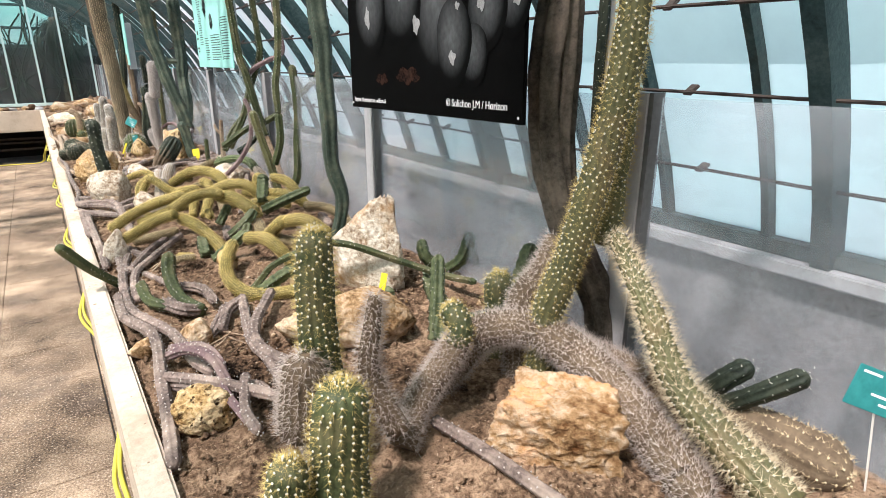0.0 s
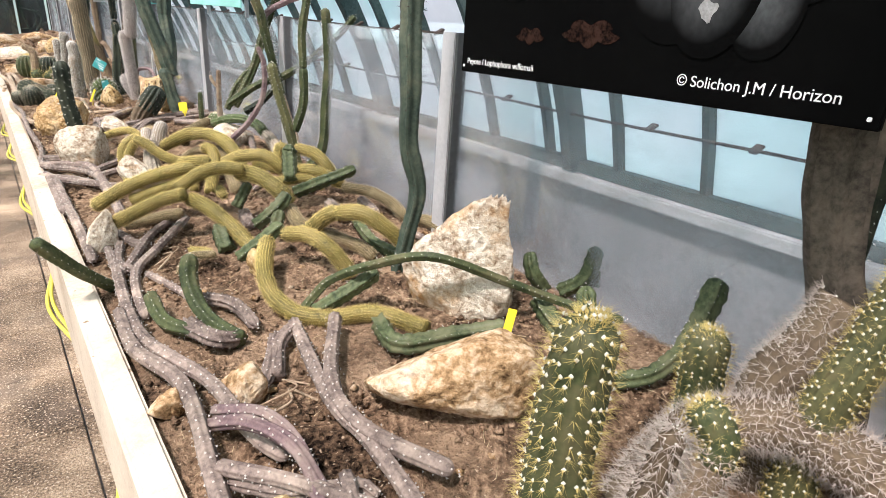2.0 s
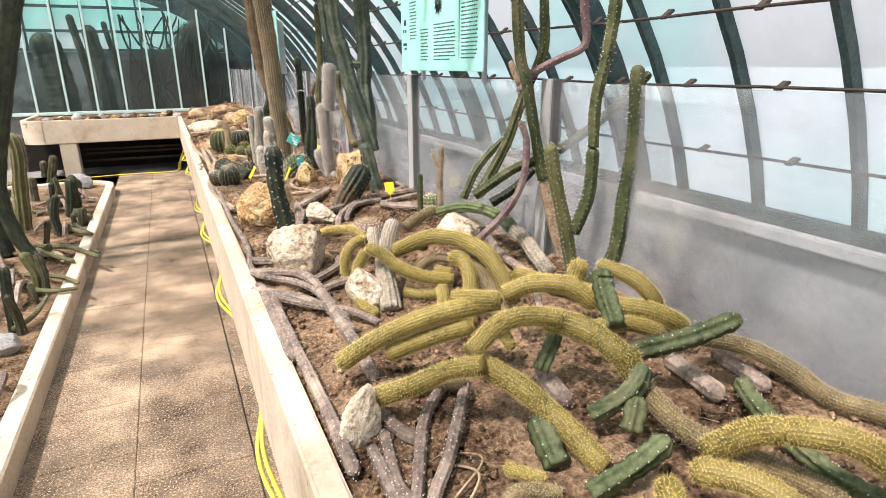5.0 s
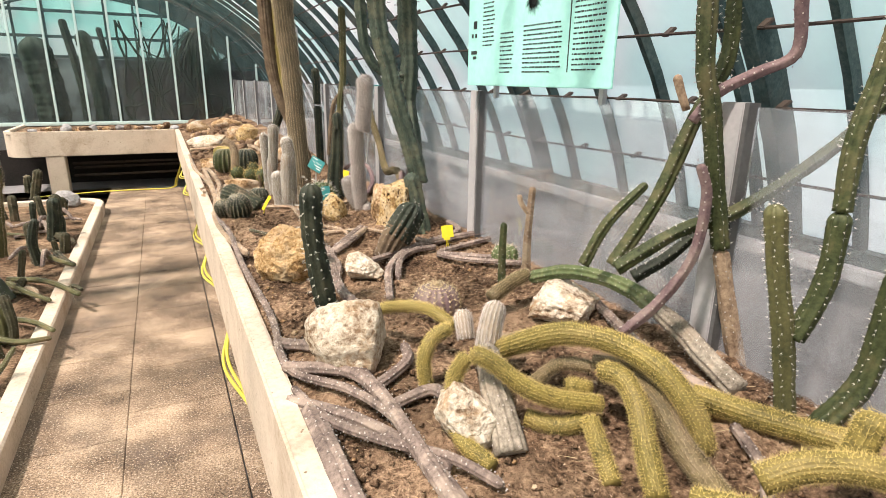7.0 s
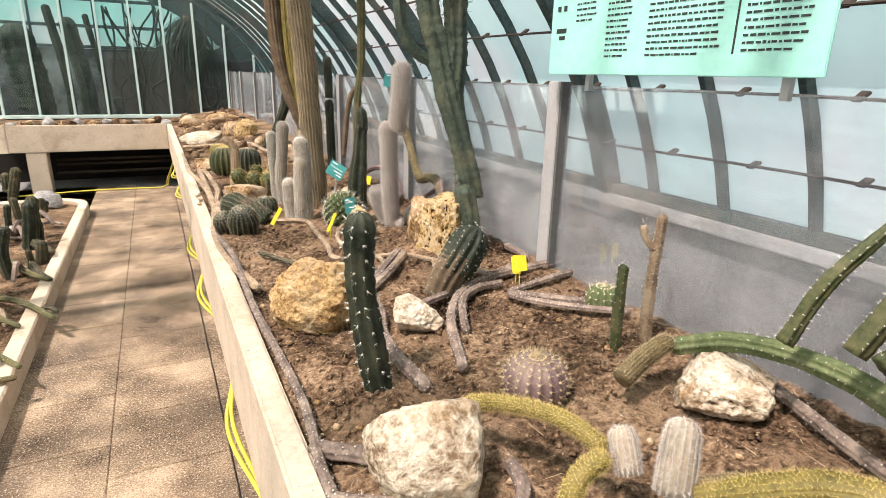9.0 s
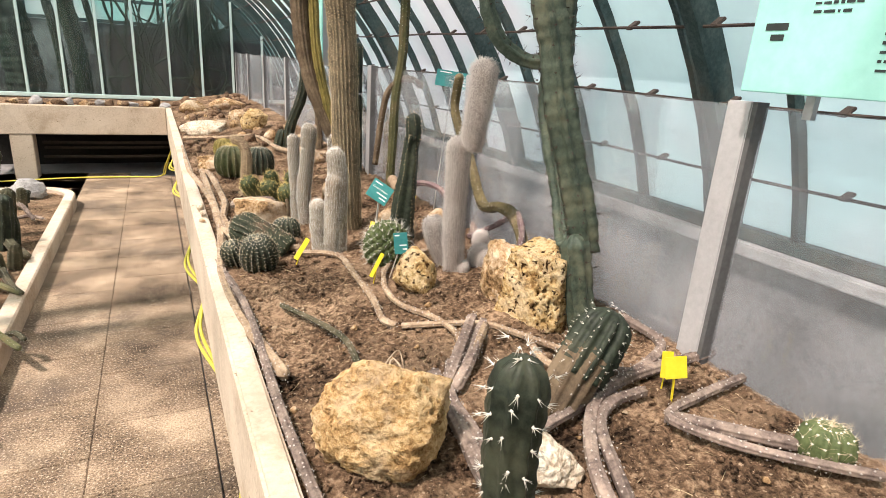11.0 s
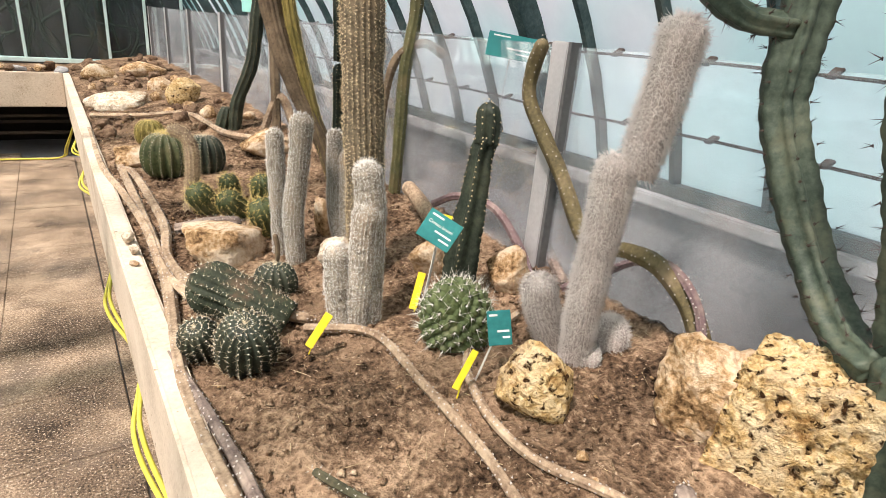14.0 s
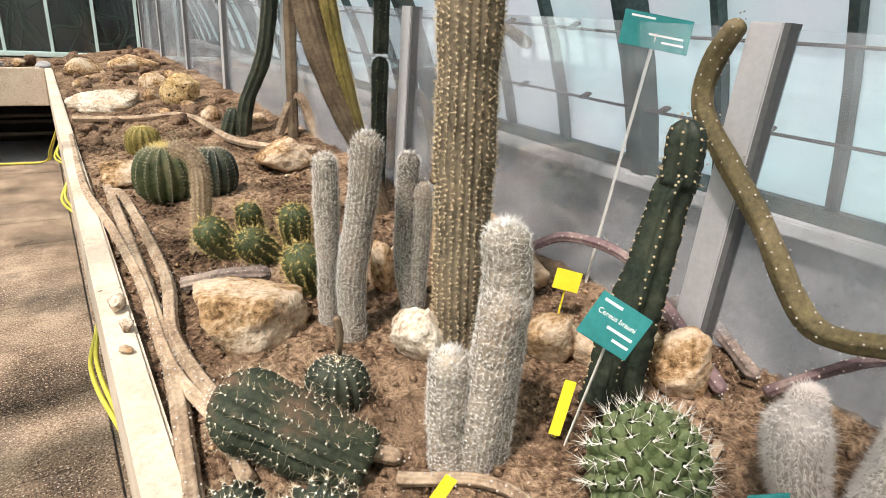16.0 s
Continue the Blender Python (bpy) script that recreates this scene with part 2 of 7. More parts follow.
# rounded corner of the far bed
ang = [radians(a) for a in np.linspace(270, 180, 10)]
cv, cf = [], []
for z in (0.56, 0.922):
    for r in (0.32, 0.252):
        cv += [(-1.95 + r * math.cos(a), Y1 + 0.32 + r * math.sin(a), z) for a in ang]
for i in range(9):
    a, b, c, d = i, 10 + i, 20 + i, 30 + i
    cf += [(a, a + 1, c + 1, c), (b + 1, b, d, d + 1), (c, c + 1, d + 1, d), (a + 1, a, b, b + 1)]
corner = raw("corner_apron", cv, cf, M_RENDER, smooth=False)
corner.parent = bed
corner.matrix_parent_inverse = Matrix.Translation((-0.6, -6.0, 0))
inbed("end_apron", -2.27, -2.202, Y1 + 0.325, YEND, 0.56, 0.922, M_RENDER, bevel=0.008)


def ground_height(x, y):
    """Height of the bed's soil."""
    e = min(1.0, max(0.0, (x - 0.06) / 0.12))
    h = 0.872 + 0.11 * x + 0.012 * e
    h += 0.020 * noise.noise(Vector((x * 2.2, y * 2.2, 3.1))) * e + 0.010 * noise.noise(Vector((x * 9, y * 9, 1.0)))
    if y > 9.0:
        h += 0.05 * min(1, (y - 9) / 2) * max(0, x - 0.2)
    return h


def soil_sheet(name, x0, x1, y0, y1, step, height, label):
    nx, ny = int((x1 - x0) / step) + 1, int((y1 - y0) / step) + 1
    vs, fs = [], []
    for j in range(ny):
        for i in range(nx):
            x, y = x0 + (x1 - x0) * i / (nx - 1), y0 + (y1 - y0) * j / (ny - 1)
            clod = 0.020 * max(0.0, noise.noise(Vector((x * 22, y * 22, 0)))) + 0.012 * max(0.0, noise.noise(Vector((x * 55, y * 55, 5)))) + 0.006 * noise.noise(Vector((x * 9, y * 9, 2)))
            vs.append((x, y, height(x, y) + clod))
    for j in range(ny - 1):
        for i in range(nx - 1):
            a = j * nx + i
            fs.append((a, a + 1, a + nx + 1, a + nx))
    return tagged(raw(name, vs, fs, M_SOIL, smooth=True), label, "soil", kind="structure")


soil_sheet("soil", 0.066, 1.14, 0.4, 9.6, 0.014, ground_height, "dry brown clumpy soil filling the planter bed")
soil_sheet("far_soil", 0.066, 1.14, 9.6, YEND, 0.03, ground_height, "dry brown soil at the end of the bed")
soil_sheet("cross_soil", -2.2, 0.066, Y1 + 0.066, YEND, 0.04, lambda x, y: 0.88, "dry soil in the cross bed")
soil_sheet("low_soil", -4.75, -1.06, Y0, 12.2, 0.04, lambda x, y: 0.09 + 0.03 * noise.noise(Vector((x * 2, y * 2, 8))) , "dry soil of the low bed beside the path")

# kerb of the low bed
kerb = thing("low_bed_kerb", (-1.0, 5, 0), "cream-painted low concrete kerb edging the bed", "kerb", kind="structure")
kpath = [(-1.02, Y0, 0), (-1.02, 11.6, 0)] + [(-1.02 - 0.4 * (1 - math.cos(a)), 11.6 + 0.4 * math.sin(a), 0) for a in np.linspace(0.2, math.pi / 2, 7)] + [(-4.7, 12.0, 0)]
kv, kf = [], []
prof = [(-0.05, -0.02), (-0.05, 0.13), (-0.04, 0.142), (0.04, 0.142), (0.05, 0.13), (0.05, -0.02)]
ks = np.array(kpath)
kt = np.gradient(ks, axis=0)
for p, t in zip(ks, kt):
    s = Vector((t[1], -t[0], 0)).normalized()
    kv += [(p[0] + s.x * a, p[1] + s.y * a, z) for a, z in prof]
for i in range(len(ks) - 1):
    for j in range(5):
        a = i * 6 + j
        kf.append((a, a + 1, a + 7, a + 6))
kb = raw("kerb_stone", kv, kf, M_RENDER)
kb.parent = kerb
kb.matrix_parent_inverse = Matrix.Translation((1.0, -5, 0))

# ---- glazed screen behind the plants ----
screen = thing("glass_screen", (1.12, 6, 0.9), "clear hazy glass screen panels between aluminium posts", "glass screen", kind="structure")
POSTS = [2.754 + 1.327 * k for k in range(-3, 10)]


def onscreen(ob):
    ob.parent = screen
    ob.matrix_parent_inverse = Matrix.Translation((-1.12, -6, -0.9))
    return ob


for a, b in zip(POSTS, POSTS[1:]):
    pane = onscreen(block("pane", 1.127, 1.133, a + 0.073, b - 0.012, 0.86, 1.675, M_SCREEN))
    pane.visible_shadow = False
for y in POSTS:
    pb = bmesh.new()
    box(pb, 1.10, 1.145, y + 0.006, y + 0.072, 0.80, 1.685, 0.003)
    onscreen(part("post", pb, M_ALU))
    onscreen(block("seal", 1.102, 1.143, y - 0.0065, y + 0.0055, 0.80, 1.685, M_SEAL))

# ---- greenhouse shell ----
CX, CZ, RAD = -0.50, 0.44, 2.53
BEND, FLAT = 52.0, 4.0
MID = CX + (RAD - FLAT) * math.cos(radians(BEND))
shell = thing("greenhouse_shell", (CX, 6, 0), "curved greenhouse frame of green-painted ribs with milky glass", "greenhouse", kind="structure")


def onshell(ob):
    ob.parent = shell
    ob.matrix_parent_inverse = Matrix.Translation((-CX, -6, 0))
    return ob


def vault(r, d):
    """Point of the vault where its normal rises d degrees: tight curves at both feet, a flatter one between."""
    if d < BEND:
        cx, cz, rr = CX, CZ, r
    elif d <= 180 - BEND:
        cx, cz, rr = MID, CZ + (RAD - FLAT) * math.sin(radians(BEND)), r - RAD + FLAT
    else:
        cx, cz, rr = 2 * MID - CX, CZ, r
    return cx + rr * math.cos(radians(d)), cz + rr * math.sin(radians(d))


def arc(r, deg0, deg1, n):
    return [vault(r, d) for d in np.linspace(deg0, deg1, n)]


def rib(y, width, deep, name, inner=RAD):
    """One arched bar across the house."""
    o, i = arc(inner + deep, 16, 164, 30), arc(inner, 16, 164, 30)
    vs, fs = [], []
    for (ox, oz), (ix, iz) in zip(o, i):
        vs += [(ox, y - width / 2, oz), (ox, y + width / 2, oz), (ix, y + width / 2, iz), (ix, y - width / 2, iz)]
    for k in range(29):
        a = 4 * k
        for e in range(4):
            f = (e + 1) % 4
            fs.append((a + e, a + f, a + 4 + f, a + 4 + e))
    fs += [(3, 2, 1, 0), (116, 117, 118, 119)]
    return onshell(raw(name, vs, fs, M_FRAME))


RIBS = [3.04 + 0.383 * k for k in range(-12, 40)]
for y in RIBS:
    rib(y, 0.026, 0.05, "rib")
for k in range(-1, 9):
    rib(1.31 + 1.56 * k, 0.055, 0.10, "main_rib", RAD - 0.06)
for a, b in zip(RIBS, RIBS[1:]):
    o = arc(RAD + 0.045, 16, 164, 30)
    vs = [(x, y, z) for x, z in o for y in (a, b)]
    fs = [(2 * k, 2 * k + 1, 2 * k + 3, 2 * k + 2) for k in range(29)]
    pane = onshell(raw("roof_pane", vs, fs, M_PANE, smooth=True))
    pane.visible_shadow = False
for d in [22.6 + 6.6 * k for k in range(0, 21)]:
    x, z = vault(RAD - 0.035, d)
    path = np.array([(x, y, z + 0.004 * math.sin(y * 4)) for y in np.linspace(Y0, 17.9, 60)])
    onshell(raw("glazing_rod", *sweep(path, [0.006] * 60, 6), M_IRON))
    if 20 < d < 48:
        for y in RIBS:
            bb = bmesh.new()
            box(bb, -0.010, 0.042, -0.015, 0.015, -0.006, 0.006, 0.003, pose(x, y + 0.2, z, 0, -d, 0))
            onshell(part("clip", bb, M_IRON))
for sx, s in ((CX + 2.43, 1), (2 * MID - CX - 2.43, -1)):
    a, b = sorted((sx - 0.07 * s, sx + 0.25 * s))
    onshell(block("sill", a, b, Y0, YEND + 4, 1.09, 1.14, M_SILL, bevel=0.006))
    a, b = sorted((sx - 0.02 * s, sx + 0.2 * s))
    onshell(block("plinth_wall", a, b, Y0, YEND + 4, -0.1, 1.09, M_CONCRETE))
    a, b = sorted((sx - 0.03 * s, sx + 0.05 * s))
    onshell(block("bottom_rail", a, b, Y0, YEND, 1.14, 1.19, M_FRAME, bevel=0.005))

# paving slabs
slabs = bmesh.new()
box(slabs, -0.2488, 0.2488, -0.2488, 0.2488, -0.03, 0.0, 0.003)
slab_mesh = bpy.data.meshes.new("slab")
slabs.to_mesh(slab_mesh)
slabs.free()
slab_mesh.materials.append(M_TILE)
for k in range(32):
    for col, off in ((-0.25, 0.19), (-0.75, 0.45)):
        y = Y0 + 0.5 * k + off - 0.10
        if y < Y1 + 0.2:
            s = new("slab", slab_mesh)
            s.parent, s.location = floor, (col - 0.005, y, 0.0005 * (k % 3))
    if k < 7:
        for j in range(3):
            s = new("slab", slab_mesh)
            s.parent, s.location = floor, (-1.255 - 0.5 * (k % 4), 12.3 + 0.5 * j, 0.0)

# ---- end partition and the house beyond ----
endp = thing("end_partition", (0, YEND, 0.9), "glazed end partition with pale vertical bars", "partition", kind="structure")


def onend(ob):
    ob.parent = endp
    ob.matrix_parent_inverse = Matrix.Translation((0, -YEND, -0.9))
    return ob


for k in range(-9, 6):
    x = -0.34 + 0.468 * k
    top = min((abs(vault(RAD, d)[0] - x), vault(RAD, d)[1]) for d in range(16, 165))[1]
    if top > 1.2:
        onend(block("bar", x - 0.017, x + 0.017, YEND, YEND + 0.05, 0.9, top, M_WHITEBAR, bevel=0.004))
onend(block("sill_bar", -4.7, 2.1, YEND - 0.02, YEND + 0.08, 0.90, 0.955, M_WHITEBAR, bevel=0.006))
onend(block("dado", -4.7, 2.1, YEND + 0.06, YEND + 0.12, -0.1, 0.90, M_CONCRETE))
glass_end = onend(block("end_glass", -4.6, 1.75, YEND + 0.02, YEND + 0.026, 0.955, 2.95, M_ENDGLASS))
glass_end.visible_shadow = False
# dark grey with paler blotches
M_FARWALL = surface("dark_grey_wall", [(0.02, 0.02, 0.02), (0.055, 0.055, 0.055), (0.12, 0.12, 0.12)], 1.5, 20, 0.9, 0.3, stain=(0.26, 0.28, 0.28), stain_scale=0.9)
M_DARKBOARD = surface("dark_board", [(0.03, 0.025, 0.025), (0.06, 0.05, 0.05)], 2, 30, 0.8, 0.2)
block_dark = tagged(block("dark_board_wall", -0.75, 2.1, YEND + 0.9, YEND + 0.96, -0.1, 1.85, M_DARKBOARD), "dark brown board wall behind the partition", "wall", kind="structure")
tagged(block("wall_north", -5.2, 2.6, 17.98, 18.2, -0.1, 2.05, M_FARWALL), "dark grey wall closing the far house", "wall", kind="structure")
gable = thing("far_gable", (0, 18.0, 2.05), "milky glazed gable of the house beyond, with dark bars", "glazing", kind="structure")


def ongable(ob):
    ob.parent = gable
    ob.matrix_parent_inverse = Matrix.Translation((0, -18.0, -2.05))
    return ob


ongable(block("gable_pane", -5.1, 2.5, 18.06, 18.07, 2.05, 3.7, M_PANE)).visible_shadow = False
for k in range(14):
    ongable(block("gable_bar", -4.9 + 0.55 * k, -4.86 + 0.55 * k, 17.99, 18.05, 2.055, 3.7, M_FRAME))
for z in (2.055, 2.45, 2.95):
    ongable(block("gable_rail", -5.1, 2.5, 17.93, 17.985, z, z + 0.06, M_FRAME))
tagged(block("wall_south", -5.2, 2.6, Y0 - 0.25, Y0 - 0.05, -0.1, 3.6, M_RENDER), "plain rendered end wall", "wall", kind="structure")
tagged(block("ground", -400, 400, -400, 400, -0.45, -0.2, M_GRAVEL), "pale ground outside the greenhouse", "ground", kind="structure")

# ---- cactus materials ----
def skin(name, crest, valley, old=None, rough=0.55):
    """Waxy cactus skin with blotches; old: the corky colour of its scars."""
    return surface(name, [valley, tuple(0.5 * (a + b) for a, b in zip(crest, valley)), crest], 14, 90, rough, 0.25, vary=0.12, depth=0.004, stain=old, stain_scale=7, low=0.38, high=0.68, spec=0.22)


S_GREEN = skin("green_cactus_skin", (0.088, 0.102, 0.042), (0.020, 0.030, 0.013), (0.14, 0.12, 0.065))
S_CEREUS = skin("fresh_green_cereus_skin", (0.112, 0.132, 0.062), (0.018, 0.030, 0.013), (0.15, 0.145, 0.085))
S_DARK = skin("dark_green_cactus_skin", (0.040, 0.050, 0.034), (0.009, 0.013, 0.010), (0.062, 0.062, 0.04))
S_BLUE = skin("blue_green_cactus_skin", (0.088, 0.112, 0.082), (0.030, 0.046, 0.036), (0.15, 0.15, 0.10))
S_GOLD = skin("golden_green_cactus_skin", (0.25, 0.20, 0.055), (0.055, 0.047, 0.014), (0.20, 0.155, 0.06))
S_BRIGHT = skin("bright_green_cactus_skin", (0.15, 0.18, 0.08), (0.045, 0.07, 0.027), (0.25, 0.23, 0.14))
S_GREY = skin("grey_corky_stem_skin", (0.27, 0.21, 0.18), (0.07, 0.052, 0.046), (0.40, 0.32, 0.26), 0.85)
S_TAN = skin("tan_dead_stem_skin", (0.44, 0.33, 0.225), (0.14, 0.09, 0.06), (0.46, 0.37, 0.27), 0.9)
S_BROWN = skin("brown_old_stem_skin", (0.17, 0.125, 0.08), (0.07, 0.05, 0.035), (0.2, 0.15, 0.1), 0.85)
S_OLIVE = skin("olive_cactus_skin", (0.13, 0.125, 0.055), (0.05, 0.055, 0.026), (0.15, 0.11, 0.06))
S_WOOL = skin("pale_woolly_skin", (0.40, 0.355, 0.29), (0.10, 0.084, 0.064), (0.30, 0.225, 0.16), 0.95)
S_PINK = skin("purplish_stem_skin", (0.22, 0.15, 0.15), (0.10, 0.065, 0.07), (0.30, 0.24, 0.20), 0.75)
T_GOLD = surface("golden_bristle", [(0.49, 0.38, 0.12), (0.70, 0.555, 0.22)], 10, 80, 0.6, 0.0)
T_WHITE = surface("white_bristle", [(0.60, 0.57, 0.50), (0.78, 0.76, 0.70)], 10, 80, 0.6, 0.0)
T_GREY = surface("grey_bristle", [(0.34, 0.30, 0.27), (0.52, 0.47, 0.43)], 10, 80, 0.6, 0.0)
T_TAN = surface("straw_bristle", [(0.48, 0.36, 0.20), (0.62, 0.50, 0.32)], 10, 80, 0.6, 0.0)
T_DARK = surface("dark_spine", [(0.03, 0.022, 0.018), (0.07, 0.05, 0.04)], 10, 80, 0.5, 0.0)
T_WOOL = surface("white_wool", [(0.62, 0.60, 0.56), (0.80, 0.78, 0.74)], 10, 80, 0.9, 0.0)
T_FUR = surface("grey_pink_wool", [(0.62, 0.55, 0.52), (0.86, 0.81, 0.77)], 14, 80, 0.9, 0.0)
T_STRAW = surface("pale_straw_spine", [(0.50, 0.40, 0.26), (0.72, 0.62, 0.44)], 10, 80, 0.6, 0.0)
T_HAIR = surface("silver_brown_hair", [(0.30, 0.245, 0.215), (0.58, 0.50, 0.445)], 10, 80, 0.7, 0.0)
T_DUST = surface("dusty_bristle", [(0.36, 0.28, 0.16), (0.52, 0.42, 0.28)], 10, 80, 0.7, 0.0)
S_DUSTY = skin("dusty_golden_stem_skin", (0.20, 0.155, 0.075), (0.055, 0.042, 0.02), (0.24, 0.18, 0.12))
S_OLDSTEM = skin("brown_olive_stem_skin", (0.155, 0.125, 0.06), (0.055, 0.045, 0.024), (0.20, 0.15, 0.10), 0.75)
S_TIPPED = skin("green_and_russet_barrel_skin", (0.050, 0.060, 0.036), (0.012, 0.016, 0.011), (0.15, 0.075, 0.05), 0.7)
S_LOW = skin("dull_olive_brown_skin", (0.085, 0.080, 0.048), (0.025, 0.025, 0.015), (0.14, 0.11, 0.075), 0.8)
S_BARK = skin("dark_grey_trunk_skin", (0.115, 0.098, 0.078), (0.030, 0.025, 0.020), (0.16, 0.13, 0.10), 0.85)
S_GIANT = skin("grey_tan_column_skin", (0.23, 0.19, 0.13), (0.055, 0.045, 0.03), (0.20, 0.15, 0.10), 0.85)
S_FUR = skin("mauve_grey_felt_skin", (0.52, 0.46, 0.43), (0.28, 0.245, 0.225), None, 0.95)
RNG = np.random.default_rng(7)


def quick(name, verts, faces, material, parent=None, label="", smooth=True):
    """A mesh from arrays; faces all of one length."""
    faces = np.asarray(faces, dtype=np.int32)
    me = bpy.data.meshes.new(name)
    me.vertices.add(len(verts))
    me.vertices.foreach_set("co", np.asarray(verts, dtype=np.float32).ravel())
    k = faces.shape[1]
    me.loops.add(faces.size)
    me.loops.foreach_set("vertex_index", faces.ravel())
    me.polygons.add(len(faces))
    me.polygons.foreach_set("loop_start", np.arange(0, faces.size, k, dtype=np.int32))
    me.update(calc_edges=True)
    me.materials.append(material)
    if smooth:
        me.shade_smooth()
    ob = new(name, me)
    ob.parent = parent
    return tagged(ob, label)


def needles(roots, ways, lengths, thick):
    """Three-sided needles: roots, directions, lengths."""
    n = len(roots)
    w = ways / (np.linalg.norm(ways, axis=1)[:, None] + 1e-9)
    a = np.cross(w, np.tile((0.31, 0.52, 0.79), (n, 1)))
    a /= np.linalg.norm(a, axis=1)[:, None] + 1e-9
    b = np.cross(w, a)
    v = np.empty((n, 4, 3))
    for i, (c, s) in enumerate(((1, 0), (-0.5, 0.866), (-0.5, -0.866))):
        v[:, i] = roots + thick * (c * a + s * b)
    v[:, 3] = roots + w * lengths[:, None]
    base = 4 * np.arange(n)[:, None]
    f = np.concatenate([base + np.array(t) for t in ((0, 1, 3), (1, 2, 3), (2, 0, 3))])
    return v.reshape(-1, 3), f


def knobs(roots, outs, size):
    """Small felted areole pads: low four-sided pyramids with a blunt top."""
    n = len(roots)
    a = np.cross(outs, np.tile((0.2, 0.3, 0.93), (n, 1)))
    a /= np.linalg.norm(a, axis=1)[:, None] + 1e-9
    b = np.cross(outs, a)
    v = np.empty((n, 5, 3))
    for i, (c, s) in enumerate(((1, 0), (0, 1), (-1, 0), (0, -1))):
        v[:, i] = roots + size * (c * a + s * b) - outs * size * 0.3
    v[:, 4] = roots + outs * size * 0.8
    base = 5 * np.arange(n)[:, None]
    f = np.concatenate([base + np.array(t) for t in ((0, 1, 4), (1, 2, 4), (2, 3, 4), (3, 0, 4))])
    return v.reshape(-1, 3), f


# spine styles: material, spacing, needles per areole, length, thickness, outward share, pad size, pad material
STYLE = {
    "gold": (T_GOLD, 0.0065, 5, 0.0105, 0.00030, 0.65, 0.0009, T_GOLD),
    "spiny": (T_STRAW, 0.015, 13, 0.027, 0.0004, 0.75, 0.0026, T_WHITE),
    "hairy": (T_HAIR, 0.011, 7, 0.024, 0.00055, 0.65, 0.0018, T_WHITE),
    "thorn": (T_DARK, 0.040, 3, 0.020, 0.0010, 0.9, 0.0035, T_DARK),
    "white": (T_WHITE, 0.026, 6, 0.012, 0.0006, 0.8, 0.0022, T_WHITE),
    "wool": (T_WOOL, 0.0075, 8, 0.010, 0.00042, 0.3, 0.0010, T_WOOL),
    "fur": (T_FUR, 0.0075, 9, 0.017, 0.00055, 0.6, 0.0, None),
    "dots": (T_WHITE, 0.020, 3, 0.006, 0.0004, 0.8, 0.0013, T_WHITE),
    "corky": (T_GREY, 0.024, 2, 0.004, 0.0005, 0.8, 0.0027, T_GREY),
    "edge": (T_TAN, 0.015, 3, 0.007, 0.0005, 0.8, 0.0026, T_TAN),
    "barrel": (T_STRAW, 0.014, 4, 0.016, 0.00036, 0.5, 0.0022, T_WHITE),
    "studded": (T_GOLD, 0.0145, 9, 0.017, 0.00030, 0.75, 0.0030, T_WHITE),
    "dusty": (T_DUST, 0.0065, 5, 0.0085, 0.00030, 0.6, 0.0009, T_DUST),
    "straw": (T_GOLD, 0.014, 7, 0.020, 0.0005, 0.6, 0.0022, T_GOLD),
    "dense": (T_TAN, 0.011, 7, 0.012, 0.0005, 0.5, 0.0026, T_STRAW),
}


